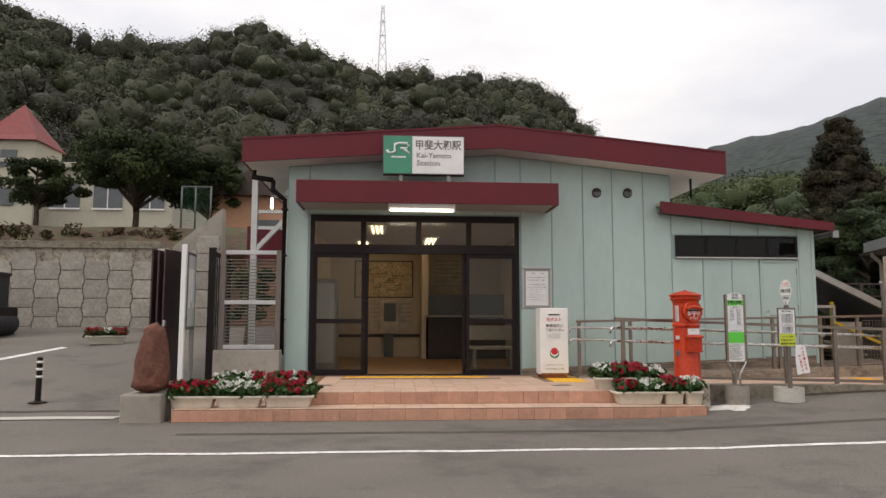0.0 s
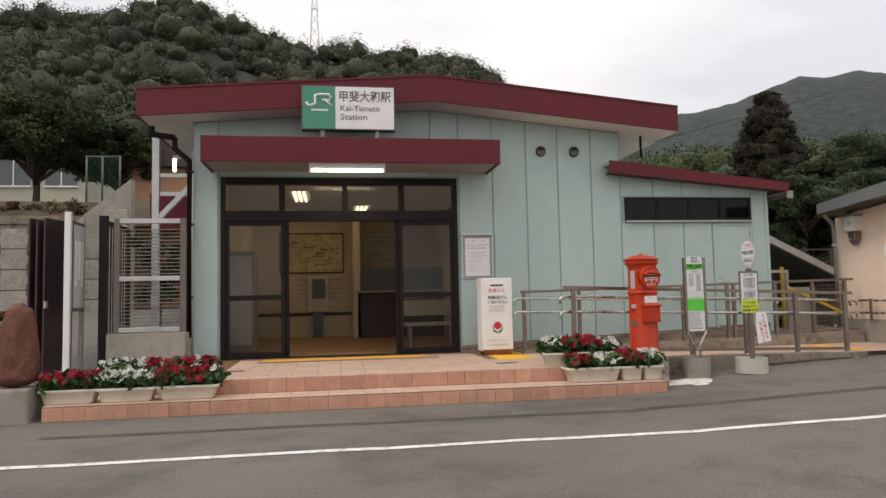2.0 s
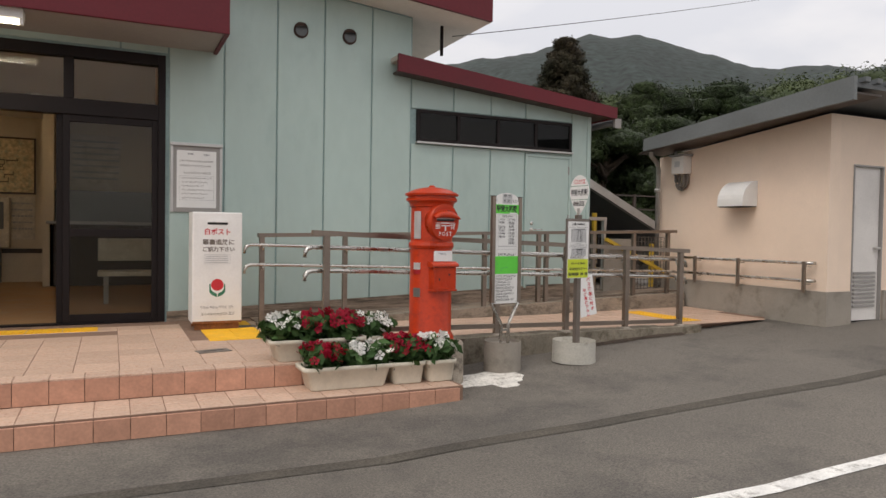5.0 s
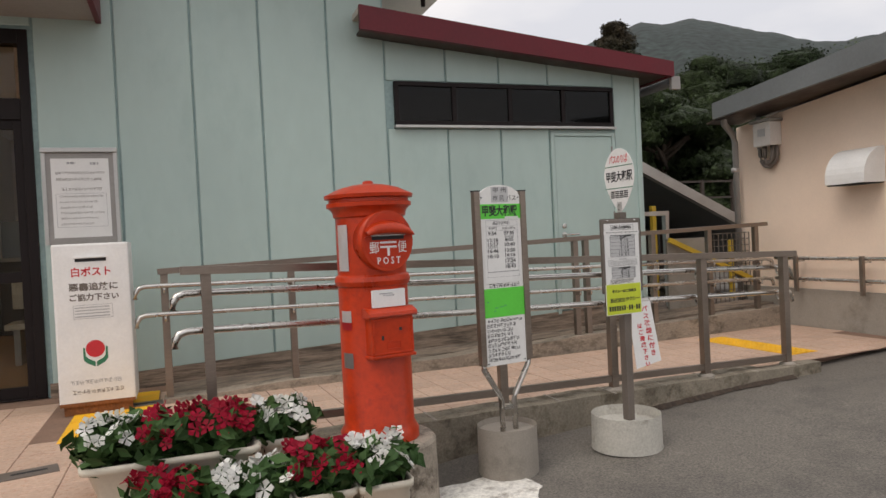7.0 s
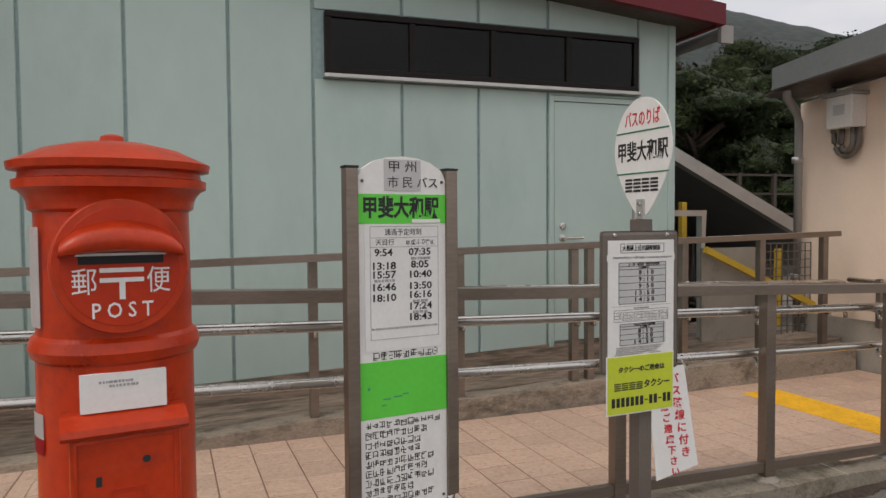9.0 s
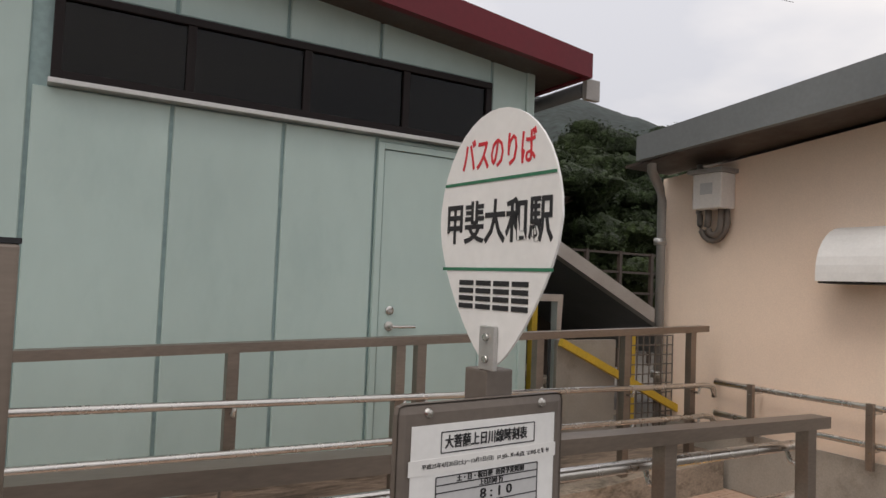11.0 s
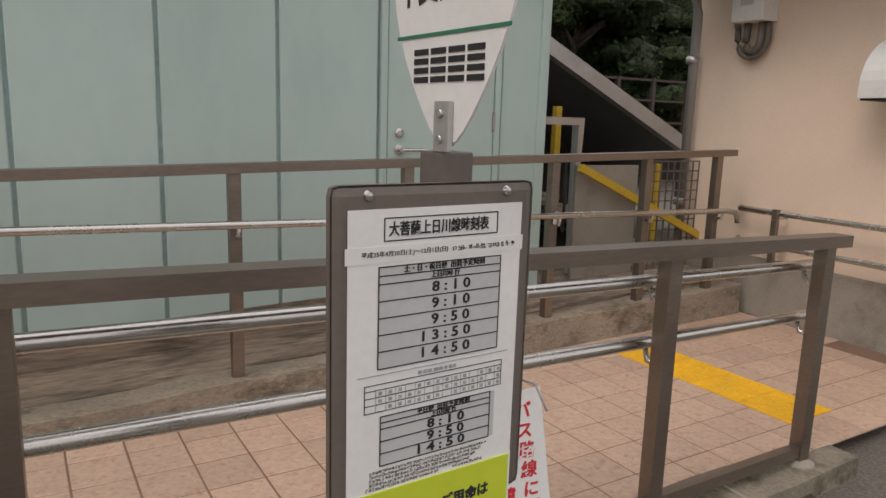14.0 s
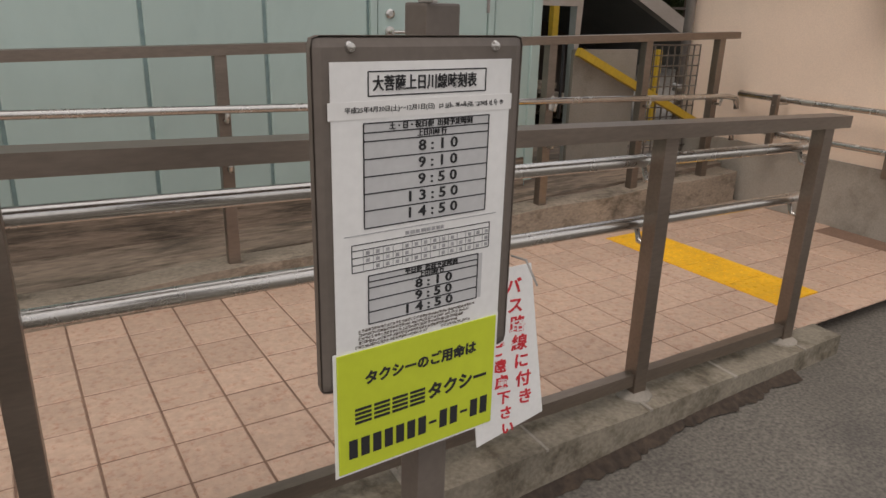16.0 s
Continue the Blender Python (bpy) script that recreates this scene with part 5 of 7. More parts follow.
part("smudge", bx(bx(bx(bx(bx(B(), -0.07, -0.045, PY - 0.0016, PY - 0.0011, 0.608, 0.612), -0.035, -0.008, PY - 0.0016, PY - 0.0011, 0.612, 0.616), -0.005, 0.014, PY - 0.0016, PY - 0.0011, 0.618, 0.622), -0.075, -0.06, PY - 0.0016, PY - 0.0011, 0.590, 0.594), -0.12, -0.112, PY - 0.0016, PY - 0.0011, 0.642, 0.65), M_DGREEN, panel, "dark scuffs on the green band")
for x, z in ((-0.13, 1.26), (0.132, 1.26), (-0.13, 0.285), (0.132, 0.285)):
    part("screw", disc(0.005, 0.004, PY, PY - 0.002, z), M_DGREY, panel).location.x = x

for o in (panel, *panel.children):
    for v in o.data.vertices:
        v.co.x *= 0.915
        v.co.z = 1.335 - (1.335 - v.co.z) * 0.91
    if o.location.x:
        o.location.x *= 0.915

# ---- bus stop pole with an oval name plate and a timetable board ----
sb = thing("bus_stop_pole", (6.39, 9.669, 0.24), "square steel bus stop pole with oval plate and timetable board", "bus stop", turn=5.4)
part("pole", bx(B(), -0.024, 0.024, -0.0335, 0.0145, 0.0, 1.19, 0.003), M_TAUPE, sb, "brownish grey square pole")
oval = B()
pts = []
for i in range(40):
    a = 2 * math.pi * i / 40
    u, v = math.sin(a), -math.cos(a)
    w = 0.128 * u * (1.0 if v > 0 else 1 - 0.46 * (-v) ** 1.5)
    pts.append((w, 1.395 + (0.158 if v > 0 else 0.20) * v))
bm = prism(oval, pts, "xz", -0.004, 0.0)
OV = Matrix.Translation((-0.012, -0.030, 0)) @ Matrix.Rotation(radians(-90), 4, "Z")
bmesh.ops.transform(bm, matrix=OV, verts=bm.verts)
plate = part("oval_plate", bm, M_WHITE, sb, "white oval bus stop plate")


def on_oval(b, name, m, label=""):
    bmesh.ops.transform(b, matrix=OV, verts=b.verts)
    return part(name, b, m, plate, label)


def oval_text(body, z, size, m, width, bold):
    b = text_bm(body, size, width, bold=bold)
    bmesh.ops.translate(b, verts=b.verts, vec=(0, -0.0045, z))
    return on_oval(b, "lettering", m)


oval_text("バスのりば", 1.488, 0.052, M_RINK, 0.155, 0.0005)
oval_text("甲斐大和駅", 1.390, 0.064, M_BLACK, 0.222, 0.0012)
b = B()
rg = random.Random(6)
for i in range(4):
    x0 = -0.074 + i * 0.038
    for k in range(4):
        bx(b, x0, x0 + 0.032, -0.0052, -0.0042, 1.272 + k * 0.011, 1.279 + k * 0.011)
on_oval(b, "line_of_print", M_BLACK)
for z, w in ((1.453, 0.117), (1.328, 0.116)):
    on_oval(bx(B(), -w, w, -0.0052, -0.0042, z - 0.0022, z + 0.0022), "green_line", M_LINEG, "thin green rule")
on_oval(bx(B(), -0.016, 0.016, -0.012, -0.0042, 1.19, 1.25, 0.002), "bracket", M_ALU, "steel mounting bracket")
for z in (1.205, 1.235):
    b = lathe(B(), [(0.006, 0), (0.005, 0.004)], 10)
    bmesh.ops.rotate(b, cent=(0, 0, 0), matrix=Matrix.Rotation(radians(90), 3, "X"), verts=b.verts)
    bmesh.ops.translate(b, verts=b.verts, vec=(0, -0.012, z))
    on_oval(b, "bolt", M_TUBE)
BX = -0.031
board = part("board", bx(B(), BX - 0.153, BX + 0.153, -0.048, -0.034, 0.735, 1.155, 0.012), M_TAUPE, sb, "grey plastic timetable board")
SY = -0.0488
for x in (BX - 0.105, BX + 0.105):
    b = lathe(B(), [(0.007, 0), (0.005, 0.004), (0.0001, 0.005)], 12)
    bmesh.ops.rotate(b, cent=(0, 0, 0), matrix=Matrix.Rotation(radians(90), 3, "X"), verts=b.verts)
    bmesh.ops.translate(b, verts=b.verts, vec=(x, -0.048, 1.143))
    part("screw", b, M_TUBE, board)
part("timetable_sheet", bx(B(), BX - 0.132, BX + 0.132, SY - 0.001, SY, 0.735, 1.128), M_PAPER, board, "white printed timetable sheet")
TY = SY - 0.0011


def frame_lines(x0, x1, z0, z1, rows=(), t=0.0016, y=TY, name="table_grid"):
    b = B()
    for z in (z0, z1, *rows):
        bx(b, x0, x1, y - 0.0005, y, z - t / 2, z + t / 2)
    for x in (x0, x1):
        bx(b, x - t / 2, x + t / 2, y - 0.0005, y, z0, z1)
    return part(name, b, M_BLACK, board, kind="stuff")


lettering(board, "大菩薩上日川線時刻表", BX - 0.001, TY - 0.0006, 1.100, 0.0205, M_BLACK, 0.152, 0.0003)
frame_lines(BX - 0.083, BX + 0.09, 1.086, 1.116)
part("pasted_strip", bx(B(), BX - 0.136, BX + 0.135, TY - 0.0006, TY, 1.058, 1.080), M_WHITE, board, "pasted white paper strip")
lettering(board, "平成25年4月20日(土)～12月1日(日)", BX - 0.052, TY - 0.0007, 1.069, 0.0082, M_BLACK, 0.125)
strokes(board, [(BX + 0.018, BX + 0.122, 1.069)], TY - 0.0006, M_BLACK, 0.0078, seed=31)
for x0, x1, z0, z1 in ((-0.09, 0.098, 0.913, 1.052), (-0.085, 0.098, 0.773, 0.845)):
    part("grey_table", bx(B(), BX + x0, BX + x1, TY - 0.0003, TY, z0, z1), M_PAPER_G, board)
frame_lines(BX - 0.09, BX + 0.098, 0.913, 1.052, [1.040, 1.029, 1.006, 0.983, 0.960, 0.937], y=TY - 0.0003)
frame_lines(BX - 0.085, BX + 0.09, 0.773, 0.845, [0.836, 0.827, 0.809, 0.791], y=TY - 0.0003)
for body, x, z, w in (("土・日・祝日便  出発予定時刻", 0.008, 1.0462, 0.125), ("上日川峠 行", 0.008, 1.0345, 0.044), ("平日便  出発予定時刻", 0.012, 0.8405, 0.085), ("上日川峠 行", 0.012, 0.8315, 0.040)):
    lettering(board, body, BX + x, TY - 0.0009, z, 0.0098, M_BLACK, w, 0.0001)
for k, z in (("8 : 1 0", 1.0175), ("9 : 1 0", 0.9945), ("9 : 5 0", 0.9715), ("1 3 : 5 0", 0.9485), ("1 4 : 5 0", 0.9255)):
    lettering(board, k, BX + (0.018 if len(k) < 8 else 0.0105), TY - 0.0008, z, 0.0205, M_BLACK, 0.060 if len(k) < 8 else 0.076, 0.0003)
for k, z in (("8 : 1 0", 0.818), ("9 : 5 0", 0.800), ("1 4 : 5 0", 0.782)):
    lettering(board, k, BX + (0.016 if len(k) < 8 else 0.008), TY - 0.0008, z, 0.0185, M_BLACK, 0.060 if len(k) < 8 else 0.076, 0.0004)
frame_lines(BX - 0.108, BX + 0.108, 0.853, 0.892, [0.884, 0.874, 0.8635], 0.0011)
b = B()
for k in range(14):
    x = BX - 0.092 + 0.0145 * k
    bx(b, x - 0.0004, x + 0.0004, TY - 0.0005, TY, 0.853, 0.884)
    for j in range(3):
        if (k * 5 + j * 3) % 7:
            bx(b, x + 0.004, x + 0.009, TY - 0.0005, TY, 0.8555 + 0.0103 * j, 0.8605 + 0.0103 * j)
part("calendar_grid", b, M_GINK, board, kind="stuff")
bars(board, [(BX - 0.03, BX + 0.03, 0.8975)], TY, M_GINK, 0.005, seed=33)
part("rule", bx(B(), BX - 0.118, BX + 0.118, TY - 0.0005, TY, 0.9045, 0.9057), M_GINK, board)
strokes(board, [(BX - 0.10, BX + 0.09 - 0.01 * k, 0.765 - 0.0060 * k) for k in range(4)] + [(BX - 0.105, BX + 0.01, 0.741), (BX + 0.03, BX + 0.085, 0.741)], TY, M_TAUPE, 0.0046, seed=34)
card = part("taxi_card", bx(B(), BX - 0.133, BX + 0.128, SY - 0.003, SY - 0.0012, 0.508, 0.738), M_LIME, board, "lime yellow advertising card in a clear sleeve")
part("sleeve", bx(B(), BX - 0.138, BX + 0.133, SY - 0.0012, SY - 0.0006, 0.502, 0.742), M_PAPER, board, "clear plastic sleeve edge")
CY = SY - 0.0031
lettering(card, "タクシーのご用命は", BX + 0.0, CY, 0.683, 0.026, M_BLACK, 0.185, 0.0010)
b = B()
for i in range(4):
    for k in range(4):
        bx(b, BX - 0.108 + 0.029 * i, BX - 0.083 + 0.029 * i, CY - 0.0006, CY, 0.601 + 0.0085 * k, 0.606 + 0.0085 * k)
part("line_of_print", b, M_BLACK, card)
lettering(card, "タクシー", BX + 0.062, CY, 0.617, 0.034, M_BLACK, 0.105, 0.0013)
b = B()
for i in range(13):
    if i in (7, 10):
        bx(b, BX - 0.118 + 0.0186 * i, BX - 0.105 + 0.0186 * i, CY - 0.0006, CY, 0.551, 0.556)
    else:
        bx(b, BX - 0.118 + 0.0186 * i, BX - 0.105 + 0.0186 * i, CY - 0.0006, CY, 0.535, 0.572)
part("blanked_number", b, M_BLACK, card, kind="stuff")


def squeeze(ob, top, k, to):
    """Sets the height of what is printed: heights below top shrink by k and hang from to."""
    for v in ob.data.vertices:
        v.co.z = to - (top - v.co.z) * k


for o in [c for c in board.children if c is not card and c.name.split(".")[0] not in ("screw", "sleeve")]:
    squeeze(o, 1.128, 0.873, 1.128)
for o in [card, *card.children] + [c for c in board.children if c.name.startswith("sleeve")]:
    squeeze(o, 0.738, 0.735, 0.785)

for o in [board, *board.children_recursive]:
    for v in o.data.vertices:
        v.co.x = BX + (v.co.x - BX) * 0.93

# ---- railings ----
def rail_bend(p, d, z):
    """The turned-down end of a handrail that runs from p against d."""
    return [Vector((p.x, p.y, z)) - d * 0.0 + Vector((0, 0, 0)), Vector((p.x, p.y, z)) - d * 0.09, Vector((p.x, p.y, z)) - d * 0.125 + Vector((0, 0, -0.012)), Vector((p.x, p.y, z)) - d * 0.145 + Vector((0, 0, -0.04)), Vector((p.x, p.y, z)) - d * 0.15 + Vector((0, 0, -0.085))]


lr = thing("front_railing", (6.3, 10.25, 0.25), "brushed steel railing with round handrails along the walkway", "railing")


def lz(x, at):
    return {"top": 1.213 - 0.035 * (x - 4.6), "m1": 1.095 - 0.031 * (x - 4.6), "m2": 0.897 - 0.030 * (x - 4.6), "low": 0.395 - 0.030 * (x - 4.6)}[at]


LX = [4.14, 5.0, 5.86, 6.71, 7.53, 8.36]
for x in LX:
    p = lo(x)
    part("post", bx(B(), x - 0.026, x + 0.026, p.y - 0.026, p.y + 0.026, 0.24, lz(x, "top") - 0.02, 0.003), M_STEEL, lr, w=True)
    part("foot_mortar", lathe(B(), [(0.07, 0.2), (0.06, 0.30 - 0.016 * (x - 4.1) + 0.004), (0.035, 0.30 - 0.016 * (x - 4.1) + 0.018), (0.0001, 0.30 - 0.016 * (x - 4.1) + 0.02)], 9, p.x, p.y), M_CEMENT, lr, "lump of mortar at the post foot", w=True)
bm = bar(B(), (*lo(4.02).xy, lz(4.02, "top")), (*lo(8.47).xy, lz(8.47, "top")), 0.075, 0.042)
part("top_rail", bm, M_STEEL, lr, w=True)
bm = bar(B(), (*lo(4.17).xy, lz(4.17, "low")), (*lo(8.35).xy, lz(8.35, "low")), 0.035, 0.042)
part("bottom_rail", bm, M_STEEL, lr, w=True)
for k in ("m1", "m2"):
    for off in (0.075,):
        a, e = lo(4.12, off), lo(8.42, off)
        pts = rail_bend(a, RD, lz(4.12, k))[::-1] + [Vector((*lo(x, off).xy, lz(x, k))) for x in (5.0, 6.0, 7.0, 8.0, 8.42)] + [Vector((8.50, e.y + 0.01, lz(8.5, k) - 0.012)), Vector((8.525, e.y + 0.012, lz(8.5, k) - 0.04)), Vector((8.53, e.y + 0.012, lz(8.5, k) - 0.085))]
        part("handrail", tube(B(), pts, 0.020, 12), M_TUBE, lr, "round polished handrail", w=True)
    for x in LX:
        p = lo(x)
        part("rail_bracket", tube(B(), [(x, p.y + 0.02, lz(x, k) - 0.06), (x, p.y + 0.06, lz(x, k) - 0.055), (x, p.y + 0.075, lz(x, k) - 0.012)], 0.008, 8), M_TUBE, lr, w=True)

hr = thing("ramp_railing", (6.5, 11.75, 0.4), "brushed steel railing along the upper ramp", "railing")


def hz(x, at):
    return {"top": 1.195 + 0.0195 * (x - 4.08), "m1": 1.088 - 0.026 * (x - 4.08), "m2": 0.888 - 0.026 * (x - 4.08)}[at]


HX = [3.90, 4.80, 5.70, 6.59, 7.40, 7.52, 8.30, 9.02, 9.67]
for x in HX:
    p = hi(x, 0.08)
    part("post", bx(B(), x - 0.025, x + 0.025, p.y - 0.025, p.y + 0.025, 0.28 + 0.02 * (x - 3.9), hz(x, "top") - 0.02, 0.003), M_STEEL, hr, w=True)
part("top_rail", bar(B(), (*hi(3.86, 0.08).xy, hz(3.86, "top")), (*hi(9.82, 0.08).xy, hz(9.82, "top")), 0.07, 0.04), M_STEEL, hr, w=True)
for k in ("m1", "m2"):
    a = hi(3.86, 0.0)
    pts = rail_bend(a, HD, hz(3.86, k))[::-1] + [Vector((*hi(x, 0.0).xy, hz(x, k))) for x in (5.0, 6.0, 7.0, 8.0, 9.0, 9.72)]
    pts += [Vector((9.80, hi(9.8).y, hz(9.8, k) - 0.012)), Vector((9.82, hi(9.8).y, hz(9.8, k) - 0.04)), Vector((9.825, hi(9.8).y, hz(9.8, k) - 0.08))]
    part("handrail", tube(B(), pts, 0.017, 12), M_TUBE, hr, "round polished handrail", w=True)
    for x in HX:
        p = hi(x)
        part("rail_bracket", tube(B(), [(x, p.y + 0.06, hz(x, k) - 0.05), (x, p.y + 0.01, hz(x, k) - 0.05), (x, p.y, hz(x, k) - 0.012)], 0.008, 8), M_TUBE, hr, w=True)
pl = thing("padlock", (8.30, hi(8.3, 0.03).y, 0.93), "small brass padlock hanging on the gate post", "padlock")
part("lock_body", bx(B(), -0.018, 0.018, -0.01, 0.01, 0, 0.04, 0.004), M_WHITE, pl)
part("shackle", tube(B(), [(-0.011, 0, 0.038), (-0.011, 0, 0.06), (0, 0, 0.07), (0.011, 0, 0.06), (0.011, 0, 0.038)], 0.003, 8), M_TUBE, pl)

sg = thing("leaning_sheet_sign", (6.865, 10.12, 0.375), "white sheet sign with red writing leaning on the railing", "sign", turn=4.5)
bm = prism(B(), [(-0.085, 0.045), (0.125, 0.085), (0.095, 0.56), (-0.06, 0.56), (-0.09, 0.30)], "xz", -0.003, 0.0)
bmesh.ops.rotate(bm, cent=(0, 0, 0), matrix=Matrix.Rotation(radians(-6), 3, "X"), verts=bm.verts)
part("sheet", bm, M_PAPER, sg)
for body, x, z0, dz, sz, m in (("バス路線に付き", 0.038, 0.50, 0.058, 0.05, M_RINK), ("はご遠慮下さい", -0.02, 0.37, 0.05, 0.042, M_RINK)):
    for i, ch in enumerate(body):
        b = text_bm(ch, sz, bold=0.0012)
        bmesh.ops.rotate(b, cent=(0, 0, 0), matrix=Matrix.Rotation(radians(5), 3, "Y"), verts=b.verts)
        bmesh.ops.translate(b, verts=b.verts, vec=(x + 0.005 * i, -0.0035, z0 - dz * i))
        bmesh.ops.rotate(b, cent=(0, 0, 0), matrix=Matrix.Rotation(radians(-6), 3, "X"), verts=b.verts)
        part("lettering", b, m, sg)
part("tie_wire", tube(B(), [(0.02, -0.055, 0.55), (0.03, 0.0, 0.60), (0.035, 0.06, 0.59)], 0.003, 6), M_GREYP, sg)

for o in sg.children:
    squeeze(o, 0.0, 0.84, 0.0)

# ---- shed with the peach wall ----
SX, SYF, SYB = 10.06, 9.84, 12.65


def shed_z(y):
    return 2.43 + 0.10 * (12.55 - y)


bm = B()
prism(bm, [(SYF, 0.05), (SYB, 0.05), (SYB, shed_z(SYB)), (SYF, shed_z(SYF))], "yz", SX, SX + 0.18)
setting("wall_shed_west", bm, M_PEACH, "peach rendered shed wall", "wall")
bm = B()
bx(bm, SX + 0.18, SX + 0.42, SYF, SYF + 0.18, 0.05, shed_z(SYF))
bx(bm, SX + 0.98, SX + 5.0, SYF, SYF + 0.18, 0.05, shed_z(SYF))
bx(bm, SX + 0.42, SX + 0.98, SYF, SYF + 0.18, 2.13, shed_z(SYF))
setting("wall_shed_south", bm, M_PEACH, "peach rendered shed front", "wall")
setting("wall_shed_back", bx(B(), SX + 0.18, SX + 5, SYB - 0.18, SYB, 0.05, shed_z(SYB)), M_PEACH, "peach rendered shed back wall", "wall")
setting("wall_shed_east", bx(B(), SX + 5, SX + 5.18, SYF, SYB, 0.05, shed_z(SYB)), M_PEACH, "peach rendered shed end wall", "wall")
setting("shed_plinth", bx(B(), SX - 0.035, SX - 0.001, SYF - 0.03, SYB, 0.0, 0.62, 0.004), M_CEMENT, "grey cement plinth of the shed", "plinth")
setting("shed_plinth_front", bx(bx(B(), SX - 0.001, SX + 0.40, SYF - 0.03, SYF - 0.001, 0.0, 0.62), SX + 1.0, SX + 5.0, SYF - 0.03, SYF - 0.001, 0.0, 0.62), M_CEMENT, "grey cement plinth of the shed front", "plinth")
sr = thing("shed_roof", (12, 11, 2.6), "dark grey sheet-metal lean-to shed roof", "roof")
tagged(sr, kind="structure")
RX = 9.55
bm = prism(B(), [(12.45, shed_z(12.45) + 0.035), (9.22, shed_z(9.22) - 0.05), (9.22, shed_z(9.22) + 0.20), (12.45, shed_z(12.45) + 0.21)], "yz", RX, RX + 0.05)
part("fascia", bm, M_SHEDF, sr, w=True)
bm = prism(B(), [(12.46, shed_z(12.46) + 0.08), (9.26, shed_z(9.26) + 0.10), (9.26, shed_z(9.26) + 0.15), (12.46, shed_z(12.46) + 0.13)], "yz", RX + 0.05, RX + 6)
part("roof_deck", bm, M_DGREY, sr, w=True)
for i in range(22):
    x = RX + 0.15 + 0.2 * i
    bm = prism(B(), [(12.46, shed_z(12.46) + 0.13), (9.2, shed_z(9.2) + 0.15), (9.2, shed_z(9.2) + 0.20), (12.46, shed_z(12.46) + 0.18)], "yz", x, x + 0.09)
    part("roof_rib", bm, M_DGREY, sr, w=True)
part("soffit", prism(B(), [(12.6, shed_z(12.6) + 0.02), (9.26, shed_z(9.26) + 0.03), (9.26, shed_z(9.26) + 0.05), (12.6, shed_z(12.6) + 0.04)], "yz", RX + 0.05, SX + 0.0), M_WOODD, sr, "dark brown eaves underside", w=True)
mb = thing("meter_box", (SX, 12.12, 2.02), "grey electric meter box with looped conduit", "meter box")
part("casing", bx(B(), -0.16, -0.002, -0.12, 0.12, 0.12, 0.37, 0.012), M_SOFFIT, mb)
part("rain_hood", bx(B(), -0.19, -0.002, -0.145, 0.145, 0.37, 0.40, 0.006), M_GREYP, mb)
part("dial_window", bx(B(), -0.166, -0.160, -0.05, 0.05, 0.22, 0.30, 0.002), M_PAPER_G, mb)
part("conduit", tube(B(), [(-0.07, 0.05, 0.12), (-0.07, 0.05, 0.05)] + [(-0.07, 0.0 + 0.06 * math.cos(a), 0.03 + 0.09 * -math.sin(a)) for a in steps(0.3, 2.8, 8)] + [(-0.07, -0.06, 0.12)], 0.024, 10), M_TAUPE, mb, "brown flexible conduit loop")
part("conduit", tube(B(), [(-0.05, 0.14, 0.1)] + [(-0.05, 0.02 + 0.12 * math.cos(a), 0.05 - 0.15 * math.sin(a)) for a in steps(0.2, 2.9, 8)] + [(-0.05, -0.09, 0.13)], 0.02, 10), M_TAUPE, mb, "brown flexible conduit loop")
part("drop_pipe", tube(B(), [(-0.05, 0.15, 0.1), (-0.05, 0.15, 0.55)], 0.02, 8), M_GREYP, mb)
vh = thing("vent_hood", (SX, 11.05, 1.645), "white plastic wall vent hood", "vent")
bm = B()
prof2 = [(-0.002, 0.0), (-0.27, 0.0), (-0.27, 0.05)] + [(-0.27 * math.cos(a), 0.05 + 0.28 * math.sin(a)) for a in steps(0.15, 1.45, 7)] + [(-0.002, 0.33)]
prism(bm, [(p[0], p[1]) for p in prof2], "xz", -0.205, 0.205)
part("hood", bm, M_WHITE, vh)
part("slot", bx(B(), -0.25, -0.02, -0.20, 0.20, -0.012, -0.001), M_BLACK, vh, "dark outlet below the hood")
sdw = thing("shed_downpipe", (SX - 0.12, 12.55, 0.3), "grey rainwater pipe at the shed corner", "pipe")
part("pipe", tube(B(), [(SX - 0.40, 12.40, 2.50), (SX - 0.36, 12.44, 2.42), (SX - 0.14, 12.56, 2.33), (SX - 0.10, 12.57, 2.24), (SX - 0.10, 12.57, 0.45)], 0.033, 12), M_GREYP, sdw, w=True)
for z in (0.9, 1.9):
    part("clip", lathe(B(), [(0.046, z), (0.046, z + 0.05)], 14, SX - 0.10, 12.58), M_ALU, sdw, w=True)
dd = thing("door_3", (SX + 0.7, SYF, 0.25), "beige steel shed door with louvre", "door")
tagged(dd, kind="structure")
part("leaf", bx(B(), SX + 0.44, SX + 0.96, SYF + 0.03, SYF + 0.07, 0.26, 2.11, 0.004), M_SOFFIT, dd, w=True)
part("door_frame", bx(bx(bx(B(), SX + 0.42, SX + 0.44, SYF - 0.01, SYF + 0.1, 0.25, 2.13), SX + 0.96, SX + 0.98, SYF - 0.01, SYF + 0.1, 0.25, 2.13), SX + 0.44, SX + 0.96, SYF - 0.01, SYF + 0.1, 2.11, 2.13), M_GREYP, dd, w=True)
for i in range(9):
    part("louvre_slat", bx(B(), SX + 0.50, SX + 0.90, SYF + 0.012, SYF + 0.03, 0.42 + 0.05 * i, 0.447 + 0.05 * i), M_GREYP, dd, w=True)
part("handle", bx(B(), SX + 0.86, SX + 0.94, SYF - 0.02, SYF + 0.03, 1.12, 1.15, 0.005), M_TUBE, dd, "steel lever handle", w=True)
